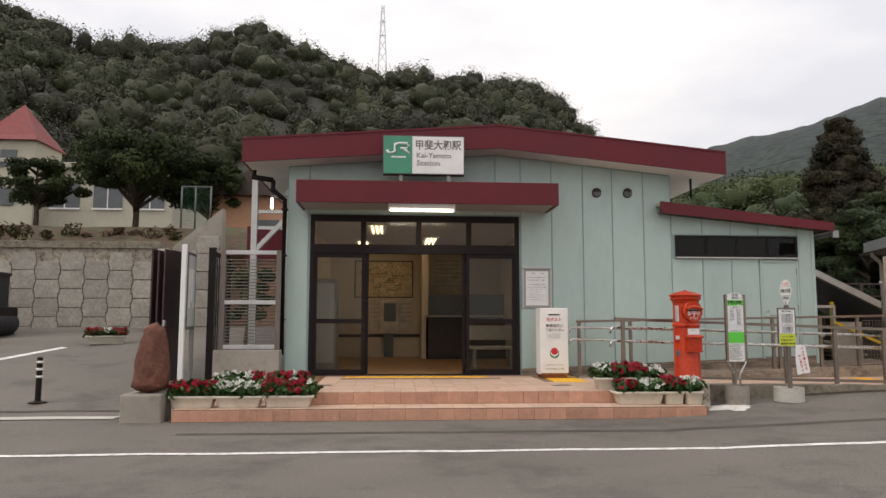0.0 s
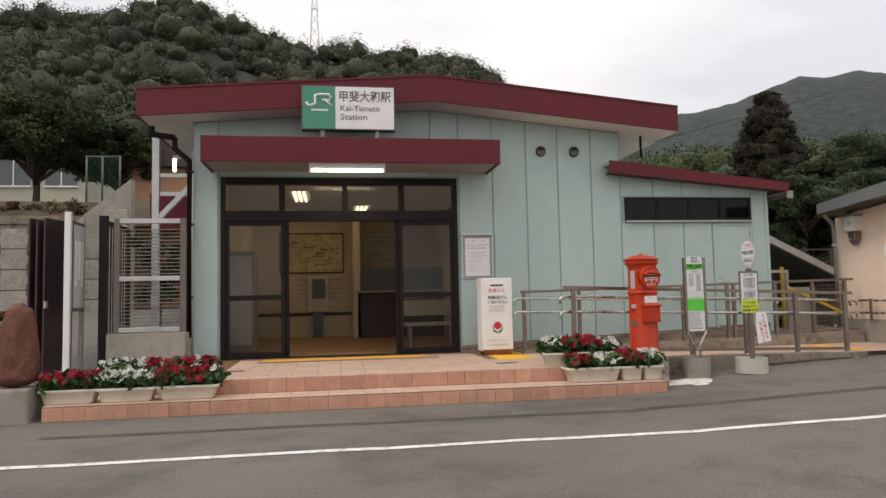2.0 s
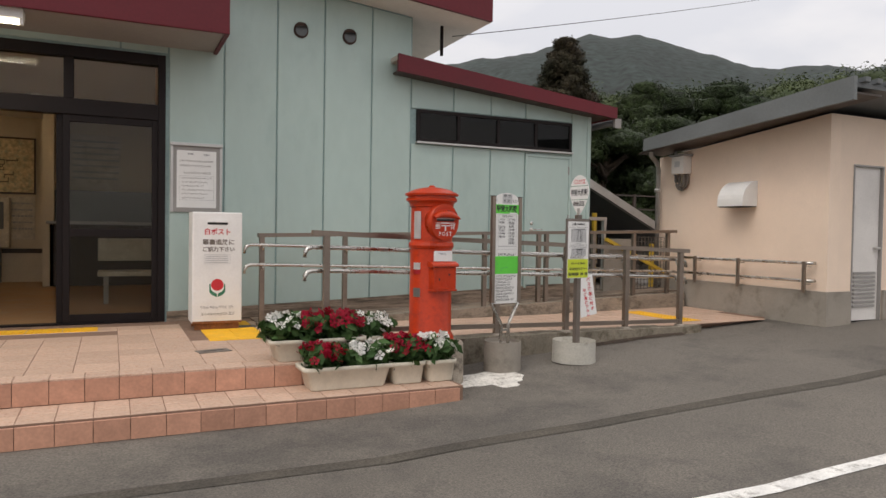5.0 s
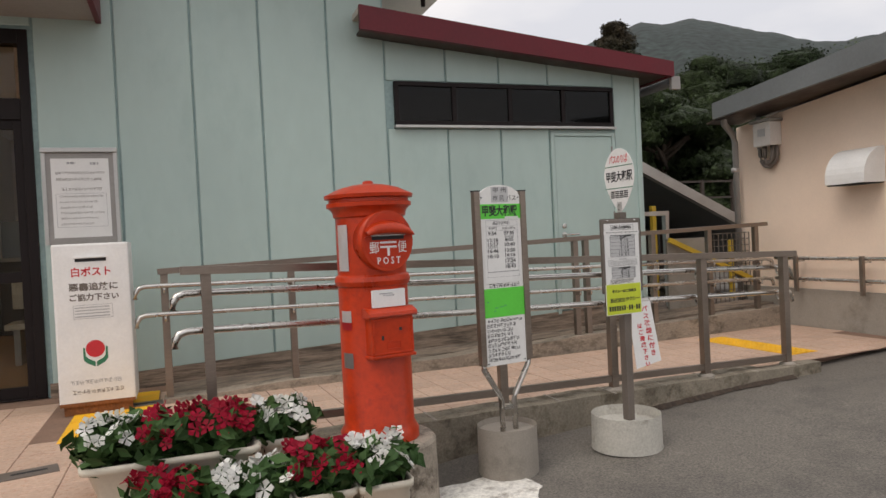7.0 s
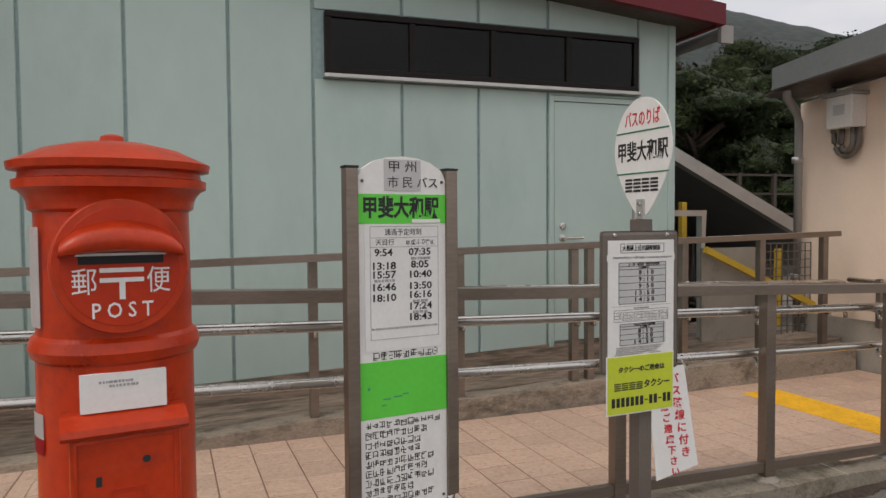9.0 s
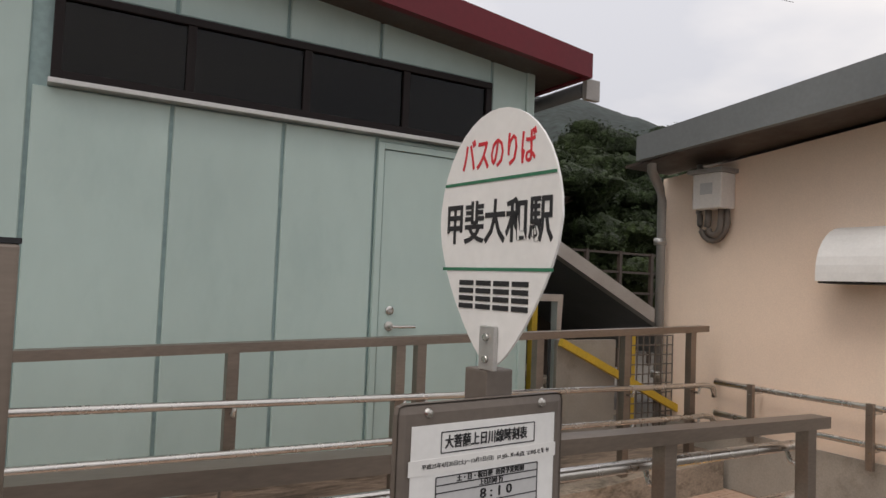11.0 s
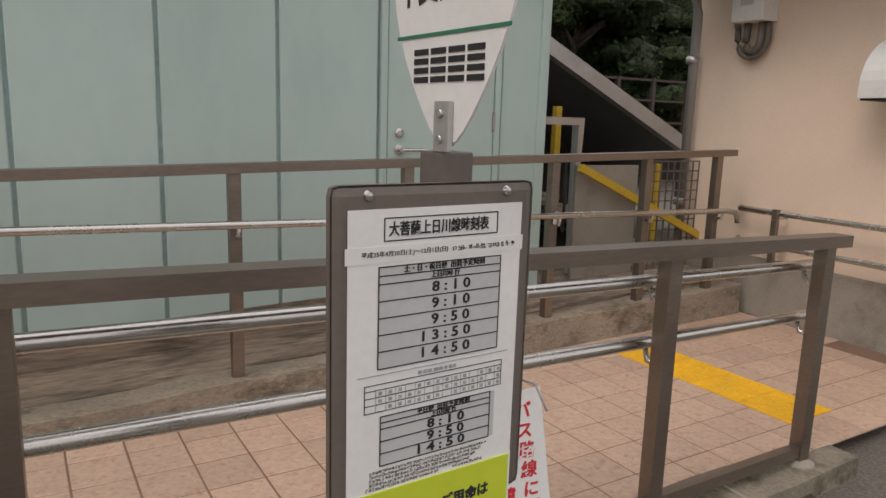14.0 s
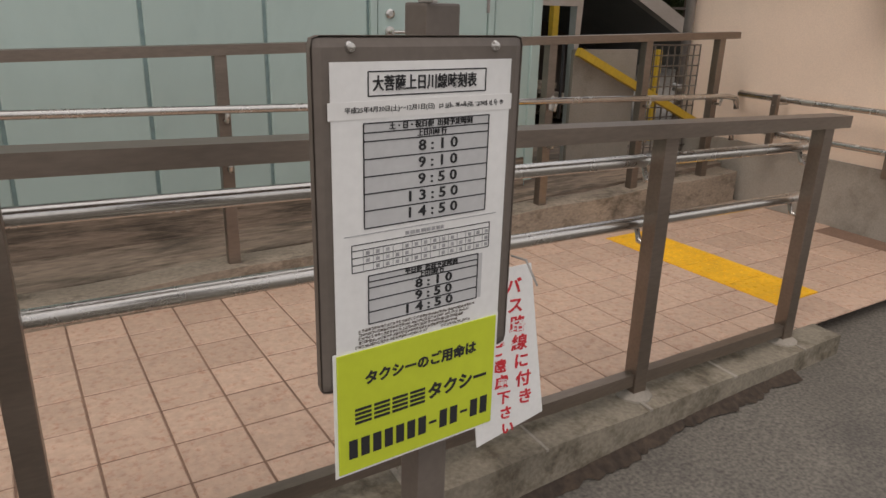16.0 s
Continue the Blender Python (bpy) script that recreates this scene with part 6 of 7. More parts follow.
cd = thing("conduit_drop", (SX + 1.15, SYF, 1.2), "thin grey conduit with a switch box", "conduit")
part("pipe", tube(B(), [(SX + 1.13, SYF - 0.02, 2.75), (SX + 1.13, SYF - 0.02, 1.35)], 0.012, 8), M_GREYP, cd, w=True)
part("switch_box", bx(B(), SX + 1.09, SX + 1.18, SYF - 0.05, SYF - 0.001, 1.22, 1.35, 0.006), M_GREYP, cd, w=True)
shr = thing("shed_handrail", (SX - 0.1, 11, 0.62), "twin tube steel handrail along the shed wall", "railing")
for z in (0.94, 0.73):
    part("handrail", tube(B(), [(SX - 0.03, 12.1, z + 0.0), (SX - 0.10, 12.05, z), (SX - 0.11, 11.5, z), (SX - 0.11, 10.05, z + 0.01), (SX - 0.09, 9.98, z + 0.01), (SX - 0.03, 9.97, z + 0.01)], 0.018, 12), M_TUBE, shr, w=True)
for y in (11.75, 11.0, 10.03):
    part("post", bx(B(), SX - 0.16, SX - 0.13, y - 0.02, y + 0.02, 0.60, 0.97, 0.003), M_STEEL, shr, w=True)
    for z in (0.94, 0.73):
        part("rail_bracket", tube(B(), [(SX - 0.03, y, z - 0.03), (SX - 0.15, y, z - 0.03), (SX - 0.11, y, z)], 0.008, 8), M_TUBE, shr, w=True)
ytp = thing("tactile_row", (8.77, 11.17, 0.2), "yellow tactile paving tiles across the walkway", "tactile paving", turn=3)
for i in range(4):
    b = bx(B(), -0.155, 0.155, -0.52 + 0.262 * i, -0.262 + 0.262 * i, -0.02, walk_z(8.8) - 0.2 + 0.004)
    for j in range(5):
        for k in range(5):
            lathe(b, [(0.011, walk_z(8.8) - 0.2 + 0.003), (0.007, walk_z(8.8) - 0.2 + 0.008)], 6, -0.116 + 0.058 * j, -0.495 + 0.262 * i + 0.05 * k)
    part("tactile_tile", b, M_YELLOW, ytp)

# ---- planters with flowers ----
def flower(rg, bm, c, size):
    """Five round petals about a centre."""
    n = Vector((rg.uniform(-0.7, 0.7), rg.uniform(-1.1, 0.4), rg.uniform(0.35, 1.0))).normalized()
    t = n.cross(Vector((rg.uniform(-1, 1), rg.uniform(-1, 1), 0.2))).normalized()
    b = n.cross(t)
    for k in range(5):
        a0 = 2 * math.pi * k / 5
        pts = []
        for da, r in ((-0.42, 0.45), (-0.52, 0.85), (0.0, 1.08), (0.52, 0.85), (0.42, 0.45)):
            a = a0 + da
            pts.append(bm.verts.new(c + (t * math.cos(a) + b * math.sin(a)) * size * r + n * size * 0.18 * (r - 0.5)))
        o = bm.verts.new(c)
        bm.faces.new([o] + pts)


def planter(x, y, z, w, d, h, blooms, seed, label, turn=0.0, small=False, tall=0.18):
    """A plastic trough; blooms: stretches (from, to, material) along it."""
    p = thing("planter", (x, y, z), label, "planter", "flower planters", turn)
    bm = B()
    a, c = [(-w / 2 * k, -d / 2 * k) for k in (0.86, 1.0)], h
    lo_, hi_ = 0.84, 1.0
    rings = []
    for k, zz in ((lo_, 0.0), (lo_ + 0.02, 0.01), (0.965, h - 0.035), (1.05, h - 0.03), (1.06, h), (0.98, h), (0.95, h - 0.03)):
        r = min(w, d) * 0.14
        ring = []
        for sx, sy in ((-1, -1), (1, -1), (1, 1), (-1, 1)):
            cx, cy = sx * (w / 2 * k - r), sy * (d / 2 * k - r)
            base = math.atan2(sy, sx)
            for q in (-0.6, -0.2, 0.2, 0.6):
                ring.append(bm.verts.new((cx + r * math.cos(base + q), cy + r * math.sin(base + q), zz)))
        rings.append(ring)
    m = len(rings[0])
    for g, e in zip(rings, rings[1:]):
        for j in range(m):
            bm.faces.new((g[j], g[(j + 1) % m], e[(j + 1) % m], e[j])).smooth = True
    bm.faces.new(rings[0][::-1])
    part("trough", bm, M_PLANTER, p, "cream plastic trough")
    part("soil", bx(B(), -w / 2 * 0.9, w / 2 * 0.9, -d / 2 * 0.86, d / 2 * 0.86, h - 0.06, h - 0.028), M_SOIL, p)
    rg = random.Random(seed)
    blobs = []
    for u0, u1, m_ in blooms:
        k = max(1, round((u1 - u0) * w / 0.13))
        for i in range(k):
            u = u0 + (u1 - u0) * (i + 0.5) / k - 0.5
            blobs.append(((u * w, rg.uniform(-0.02, 0.02), h + tall * 0.38), (0.12, d * 0.62, tall * 0.58), 170, 0.042, 0.3))
    ob = new("foliage", leaves("foliage", blobs, L_PLANT, seed))
    ob.parent = p
    tagged(ob, kind="stuff")
    for u0, u1, m_ in blooms:
        bm = B()
        cnt = int((u1 - u0) * w * (170 if m_ is L_RED else 135))
        for i in range(cnt):
            u = rg.uniform(u0, u1) - 0.5
            v = rg.uniform(-1, 1)
            top = math.sqrt(max(0, 1 - v * v)) * rg.uniform(0.75, 1.1)
            flower(rg, bm, Vector((u * w * 1.04, v * d * 0.66, h + tall * (0.22 + 0.75 * top))), rg.uniform(0.028, 0.044))
        bmesh.ops.solidify(bm, geom=bm.faces[:], thickness=0.0015)
        ob = part("blossom", bm, m_, p, "red vinca flowers" if m_ is L_RED else "white vinca flowers")
        tagged(ob, kind="stuff")
    return p


R_, W_ = L_RED, L_WHITE
lab = "cream plastic planter with %s flowers on the tiled step"
planter(-1.74, 9.30, 0.098, 0.56, 0.24, 0.15, [(0, 1, R_)], 1, lab % "red")
planter(-1.16, 9.29, 0.098, 0.58, 0.25, 0.15, [(0, 1, W_)], 2, lab % "white")
planter(-0.54, 9.31, 0.098, 0.62, 0.25, 0.15, [(0, 0.88, R_), (0.88, 1, W_)], 3, lab % "red")
planter(-1.30, 9.95, 0.098, 0.62, 0.26, 0.21, [(0, 0.75, W_), (0.75, 1, R_)], 4, lab % "white and red")
planter(-0.62, 9.95, 0.098, 0.56, 0.26, 0.21, [(0, 0.55, R_), (0.55, 0.7, W_), (0.7, 1, R_)], 5, lab % "red")
planter(4.09, 9.37, 0.098, 0.66, 0.26, 0.17, [(0.05, 0.32, R_), (0.32, 0.45, R_), (0.55, 0.95, W_)], 6, lab % "red and white", tall=0.15)
planter(4.56, 9.37, 0.098, 0.27, 0.26, 0.17, [(0, 1, R_)], 7, "small cream planter with red flowers on the step")
planter(4.83, 9.36, 0.098, 0.24, 0.26, 0.17, [(0, 1, W_)], 8, "small cream planter with white flowers on the step")
planter(3.95, 9.70, PORCH, 0.72, 0.28, 0.165, [(0, 0.34, W_), (0.34, 0.96, R_)], 9, "wide cream planter with white and red flowers on the porch", tall=0.19)
planter(4.45, 9.78, PORCH, 0.22, 0.22, 0.15, [(0, 1, W_)], 14, "small cream planter with white flowers on the porch")
pz = ground_z(-6.2, 17.2)
planter(-5.95, 17.2, pz, 0.85, 0.28, 0.2, [(0, 0.4, R_), (0.4, 0.6, W_), (0.6, 1, R_)], 10, "long pale planter with red flowers by the driveway", 28)

# ---- standing rock, bollard, gate and notice board ----
setting("rock_base", bx(B(), -2.56, -2.06, 9.02, 9.48, -0.3, 0.29, 0.03), M_CEMENT, "rough grey concrete block under the rock", "plinth")
rk = thing("standing_rock", (-2.27, 9.25, 0.285), "tall reddish brown standing stone on a concrete block", "rock")
bm = B()
bmesh.ops.create_icosphere(bm, subdivisions=5, radius=1.0)
for v in bm.verts:
    n = v.co.copy()
    t = (n.z + 1) / 2
    w = 0.235 * (1 - 0.52 * t ** 1.6) * (0.94 + 0.25 * t * (1 - t))
    k = 1 + 0.13 * noise.noise(n * 1.7 + Vector((3, 1, 2))) + 0.05 * noise.noise(n * 5) + 0.025 * noise.noise(n * 13)
    flat = max(abs(n.x), abs(n.y), 0.02)
    sq = (n.x ** 4 + n.y ** 4) ** 0.25 if abs(n.z) < 0.999 else 0.0
    rr = math.hypot(n.x, n.y)
    cap = min(1.0, (1 - abs(n.z)) * 5) ** 0.5
    d = Vector((n.x, n.y, 0)) / rr if rr > 1e-4 else Vector((0, 0, 0))
    v.co = d * w * cap * k
    v.co.z = 0.885 * t + 0.02 * noise.noise(n * 3)
    v.co.x += 0.03 * t
    v.co.y *= 0.8
for f in bm.faces:
    f.smooth = True
part("stone", bm, M_ROCK, rk)
bl = thing("bollard", (-4.45, 10.95, ground_z(-4.45, 10.95)), "slim dark bollard with white bands on the asphalt", "bollard")
part("base", lathe(B(), [(0.13, 0), (0.13, 0.015), (0.06, 0.03), (0.05, 0.04)], 20), M_BROWN, bl)
part("shaft", lathe(B(), [(0.042, 0.035), (0.04, 0.66), (0.03, 0.675), (0.0001, 0.68)], 18), M_BROWN, bl)
for z in (0.37, 0.48, 0.585):
    part("band", lathe(B(), [(0.0435, z), (0.0435, z + 0.035)], 18), M_WHITE, bl, "white reflective band")

ga = thing("louvre_gate", (-1.6, 12.0, 0.60), "aluminium louvred fence panel beside the station", "fence")
for x in (-2.06, -1.14):
    part("post", bx(B(), x - 0.04, x + 0.04, 11.97, 12.03, 0.71, 2.38, 0.005), M_TAUPE, ga, w=True)
for z in (0.76, 1.50, 2.34):
    part("cross_rail", bx(B(), -2.02, -1.18, 11.96, 12.02, z - 0.035, z + 0.035, 0.005), M_ALU, ga, w=True)
for i in range(13):
    for z0 in (0.815, 1.56):
        z = z0 + 0.054 * i
        b = bx(B(), -2.02, -1.18, 11.985, 11.993, z, z + 0.011)
        bmesh.ops.rotate(b, cent=(0, 11.99, z + 0.02), matrix=Matrix.Rotation(radians(-28), 3, "X"), verts=b.verts)
        part("slat", b, M_TAUPE, ga, w=True)
gd = thing("gate_leaf", (-2.24, 12.0, 0.1), "dark brown steel gate frame standing open", "gate")
part("post", bx(B(), -2.30, -2.19, 11.96, 12.06, 0.0, 2.42, 0.006), M_BROWN, gd, w=True)
part("frame", bx(bx(bx(B(), -2.27, -2.22, 12.06, 13.3, 2.30, 2.36), -2.27, -2.22, 12.06, 13.3, 0.35, 0.42), -2.27, -2.22, 13.26, 13.3, 0.42, 2.30), M_BROWN, gd, w=True)
for i in range(8):
    part("gate_bar", bx(B(), -2.255, -2.235, 12.2 + 0.13 * i, 12.22 + 0.13 * i, 0.42, 2.30), M_BROWN, gd, w=True)
nbd = thing("notice_board", (-2.62, 11.95, 0.1), "white framed glazed notice board beside the gate", "notice board", turn=92)
part("post", bx(B(), -0.36, -0.28, -0.05, 0.03, 0.0, 2.33, 0.008), M_WHITE, nbd)
part("post", bx(B(), 0.28, 0.34, -0.04, 0.02, 0.0, 2.30, 0.008), M_GREYP, nbd)
part("case", bx(B(), -0.28, 0.28, -0.06, 0.03, 0.95, 2.22, 0.008), M_DGREY, nbd)
part("display", bx(B(), -0.24, 0.24, -0.063, -0.0605, 1.0, 2.17), M_PAPER_G, nbd, "faded notices behind glass")
for i in range(3):
    part("notice_sheet", bx(B(), -0.2 + 0.14 * i, -0.09 + 0.14 * i, -0.0645, -0.0632, 1.3 + 0.1 * (i % 2), 1.95), M_PAPER, nbd)
mp = thing("maroon_panel", (-2.9, 12.1, 0.1), "dark maroon folded gate panels", "gate", turn=78)
for i in range(3):
    b = bx(B(), -0.34, 0.34, -0.03 + 0.11 * i, 0.0 + 0.11 * i, 0.1, 2.27 - 0.05 * (i % 2), 0.008)
    part("panel", b, M_MAROON, mp)
part("latch", bx(B(), -0.36, -0.30, -0.06, -0.031, 1.0, 1.1, 0.005), M_ALU, mp)

# steel frame of the footbridge behind the gate
fb = thing("footbridge_frame", (-1.7, 13.5, 0), "pale steel footbridge posts with diagonal brace", "steel frame")
part("post", bx(B(), -1.83, -1.72, 13.0, 13.1, 0.0, 3.9, 0.005), M_ALU, fb, w=True)
part("post", bx(B(), -1.22, -1.14, 13.0, 13.1, 0.0, 3.6, 0.005), M_ALU, fb, w=True)
part("brace", bar(B(), (-1.78, 13.05, 2.45), (-1.18, 13.05, 3.1), 0.08, 0.08), M_ALU, fb, w=True)
for z in (2.9, 3.2):
    part("cross_bar", bar(B(), (-1.8, 13.05, z), (-1.1, 13.05, z), 0.05, 0.06), M_ALU, fb, w=True)
part("red_panel", bx(B(), -2.1, -1.1, 14.0, 14.06, 2.4, 3.05), M_RED, fb, "dark red sheet panel", w=True)
hb = thing("orange_house", (-5.0, 27, 1.0), "small orange rendered house behind the bank", "house")
M_ORANGE = mat("orange_render", (0.50, 0.28, 0.17), 0.9, grain=20, gv=0.05, stain=0.8, sv=0.12, bump=0.1)
part("wall", bx(B(), -6.2, -2.6, 27, 31, 0.6, 5.9), M_ORANGE, hb, w=True)
part("roof", prism(B(), [(-6.6, 5.9), (-2.2, 5.9), (-4.4, 7.0)], "xz", 26.6, 31.4), M_WOODD, hb, "dark roof", w=True)
part("window", bx(B(), -4.4, -3.6, 26.96, 27.0, 4.0, 5.0), M_DGREY, hb, w=True)

# ---- retaining wall, bank, hedge, mesh fence ----
RWY = 20.4
rw = setting("retaining_wall", bx(B(), -30, -5.9, RWY + 0.06, RWY + 0.6, 0.3, 3.22), M_CONC, "split-stone block retaining wall", "retaining wall", (-12, RWY, 1))
setting("wall_coping", bx(B(), -30, -5.85, RWY - 0.02, RWY + 0.62, 3.221, 3.42, 0.01), M_KERB, "stained concrete coping of the retaining wall", "coping")
setting("wall_end", bx(B(), -5.899, -5.6, RWY - 0.04, RWY + 0.62, 0.3, 3.219, 0.01), M_CONC_LT, "pale concrete end of the retaining wall", "wall")
bm = prism(B(), [(-5.58, 0.3), (-4.2, 0.3), (-4.2, 4.45), (-5.58, 3.3)], "xz", RWY + 0.3, RWY + 0.7)
wing = setting("wing_wall", bm, M_CEMENT, "sloping stone wing wall", "wall")
bm = sheet(B(), [-60, -40] + steps(-30, -3, 20), [RWY + 0.55, RWY + 1.2, RWY + 2, RWY + 3, RWY + 5, 40], lambda x, y: 3.2 + 0.42 * min(2.4, y - RWY - 0.5) + 0.05 * math.sin(x * 2 + y) if y < 39 else 5.0)
setting("bank", bm, M_EARTH, "reddish earth bank above the retaining wall", "bank")
rg = np.random.RandomState(5)
blobs = []
for x in np.arange(-24, -5.6, 0.42):
    s = rg.uniform(0.13, 0.30)
    blobs.append(((x + rg.uniform(-0.2, 0.2), RWY + rg.uniform(1.0, 2.6), 3.62 + 0.25 * rg.rand() + s * 0.4), (s * 1.2, s, s), 200, 0.05, 0.3))
ob = tagged(new("shrubs", leaves("shrubs", blobs, L_HEDGE, 3)), "low reddish brown shrubs dotted along the bank", "shrubs", kind="stuff")
mf = thing("mesh_fence", (-6.6, 23.6, 4.3), "green wire mesh fence on the bank", "fence")
for x in (-6.25, -5.8, -5.3):
    part("post", lathe(B(), [(0.03, 4.2), (0.03, 5.64)], 8, x, 23.6), M_DGREY, mf, w=True)
part("top_rail", bar(B(), (-6.25, 23.6, 5.62), (-5.3, 23.6, 5.62), 0.04, 0.04), M_DGREY, mf, w=True)
bm = B()
for i in range(15):
    bar(bm, (-6.25 + i * 0.065, 23.6, 4.3), (-6.25 + i * 0.065, 23.6, 5.6), 0.003, 0.003)
    bar(bm, (-6.25, 23.6, 4.3 + i * 0.09), (-5.3, 23.6, 4.3 + i * 0.09), 0.003, 0.003)
part("mesh", bm, M_LINEG, mf, "green wire mesh", w=True, kind="stuff")
gc = thing("parked_tractor", (-9.7, 18.6, ground_z(-9.7, 18.6)), "dark small work machine parked by the wall", "vehicle")
part("body", bx(B(), -0.9, 0.75, -0.5, 0.5, 0.3, 0.75, 0.06), M_BROWN, gc)
part("cab", bx(bx(bx(B(), -0.55, -0.47, -0.45, 0.45, 0.75, 1.55), 0.42, 0.50, -0.45, 0.45, 0.75, 1.55), -0.6, 0.55, -0.48, 0.48, 1.55, 1.63, 0.02), M_BLACK, gc)
for x in (-0.5, 0.5):
    b = lathe(B(), [(0.3, 0), (0.32, 0.05), (0.32, 0.9), (0.3, 0.95)], 20)
    bmesh.ops.rotate(b, cent=(0, 0, 0), matrix=Matrix.Rotation(radians(90), 3, "X"), verts=b.verts)
    bmesh.ops.translate(b, verts=b.verts, vec=(x, 0.475, 0.32))
    part("wheel", b, M_BLACK, gc)

# ---- school-like building with a red turret ----
sh = thing("school_building", (-26, 46, 4.5), "cream building with red pyramid turret on the slope", "building")
part("wall", bx(B(), -38, -13.5, 46, 56, 3.5, 10.8), M_SCHOOL, sh, w=True)
part("roof", bx(B(), -38.4, -13.2, 45.6, 56.4, 10.8, 11.2, 0.05), M_SCHOOL, sh, "pale flat roof edge", w=True)
part("turret", bx(B(), -24.9, -21.5, 44.6, 48.0, 4.0, 12.3), M_SCHOOL, sh, w=True)
part("string_course", bx(B(), -25.05, -21.35, 44.45, 48.15, 10.9, 11.15, 0.04), M_CONC_LT, sh, w=True)
b = B()
t0 = [b.verts.new((x, y, 12.3)) for x, y in ((-25.2, 44.3), (-21.3, 44.3), (-21.3, 48.2), (-25.2, 48.2))]
t1 = [b.verts.new((x, y, 12.7)) for x, y in ((-24.8, 44.7), (-21.6, 44.7), (-21.6, 47.9), (-24.8, 47.9))]
ap = b.verts.new((-23.2, 46.3, 15.1))
b.faces.new(t0[::-1])
for i in range(4):
    b.faces.new((t0[i], t0[(i + 1) % 4], t1[(i + 1) % 4], t1[i]))
    b.faces.new((t1[i], t1[(i + 1) % 4], ap))
part("turret_roof", b, M_REDROOF, sh, "red tiled pyramid roof", w=True)
for z0 in (5.4, 8.3):
    for i in range(9):
        x = -37 + 2.65 * i
        wn_ = part("window", bx(B(), x, x + 1.8, 45.93, 45.99, z0, z0 + 1.6, 0.02), M_DGREY, sh, w=True)
        part("window_frame", bx(bx(B(), x - 0.05, x + 1.85, 45.88, 45.93, z0 - 0.1, z0), x + 0.87, x + 0.93, 45.9, 45.93, z0, z0 + 1.6), M_WHITE, wn_, w=True)
for z0 in (5.2, 8.2, 10.6):
    part("window", bx(B(), -23.6, -22.6, 44.53, 44.59, z0, z0 + 1.1, 0.02), M_DGREY, sh, w=True)

# ---- stairs behind the annex ----
st = thing("station_stair", (10.4, 14.5, 0.2), "covered footbridge stair with pale sloping roof edge", "stair")
part("roof_edge", bar(B(), (9.0, 14.0, 2.46), (12.2, 14.0, 0.92), 0.1, 0.13), M_ALU, st, "pale sloping metal roof edge", w=True)
part("roof_sheet", prism(B(), [(8.9, 2.45), (12.3, 0.82), (12.3, 0.88), (8.9, 2.51)], "xz", 14.06, 16.2), M_DGREY, st, w=True)
# Dark sheet stands in for the stair's unlit interior.
part("back_wall", bx(B(), 8.9, 12.5, 16.0, 16.1, 0.0, 1.3), M_WOODD, st, "dark sheet for the unlit space under the stair roof", w=True)
for i in range(8):
    part("tread", bx(B(), 9.2 + 0.3 * i, 9.52 + 0.3 * i, 14.2, 15.9, 1.0 - 0.13 * i, 1.05 - 0.13 * i), M_CONC, st, w=True)
for x, z in ((9.79, 1.6), (11.03, 1.1)):
    part("yellow_post", bx(B(), x - 0.03, x + 0.03, 13.85, 13.91, 0.2, z, 0.004), M_YPOST, st, "yellow painted post", w=True)
part("yellow_rail", bar(B(), (8.93, 12.48, 1.183), (10.15, 12.48, 0.645), 0.04, 0.05), M_YPOST, st, "yellow painted sloping rail", w=True)
gf = thing("mesh_gate", (9.35, 12.9, 0.4), "steel framed mesh gate at the ramp head", "gate")
part("gate_frame", tube(B(), [(8.53, 12.62, 1.40), (8.53, 12.62, 1.475), (9.005, 12.62, 1.475), (9.005, 12.62, 0.45)], 0.024, 10, square=True), M_ALU, gf, "pale hooked steel frame tube", w=True)
part("drop_bolt", tube(B(), [(8.436, 12.0, 1.30), (8.436, 12.0, 0.86)], 0.009, 8), M_BLACK, gf, "black drop bolt", w=True)
bm = B()
for i in range(12):
    bar(bm, (9.50 + 0.062 * i, 12.52, 0.45), (9.50 + 0.062 * i, 12.52, 1.22), 0.008, 0.008)
    bar(bm, (9.50, 12.52, 0.45 + 0.07 * i), (10.18, 12.52, 0.45 + 0.07 * i), 0.008, 0.008)
part("mesh", bm, M_TAUPE, gf, "grey wire mesh", w=True, kind="stuff")
part("low_panel", bx(B(), 8.95, 9.49, 12.54, 12.57, 0.3, 1.19), M_CEMENT, gf, "grey board behind the rail", w=True)

rf = thing("rear_fence", (14, 17.5, 0.2), "dark rail fence beyond the stair", "fence")
for i in range(7):
    part("post", bx(B(), 12.2 + 0.75 * i, 12.26 + 0.75 * i, 17.5, 17.56, 0.15, 2.2), M_WOODD, rf, w=True)
for z in (0.8, 1.15, 1.5, 1.85, 2.17):
    part("rail", bar(B(), (12.2, 17.53, z), (16.8, 17.53, z), 0.035, 0.035), M_WOODD, rf, w=True)

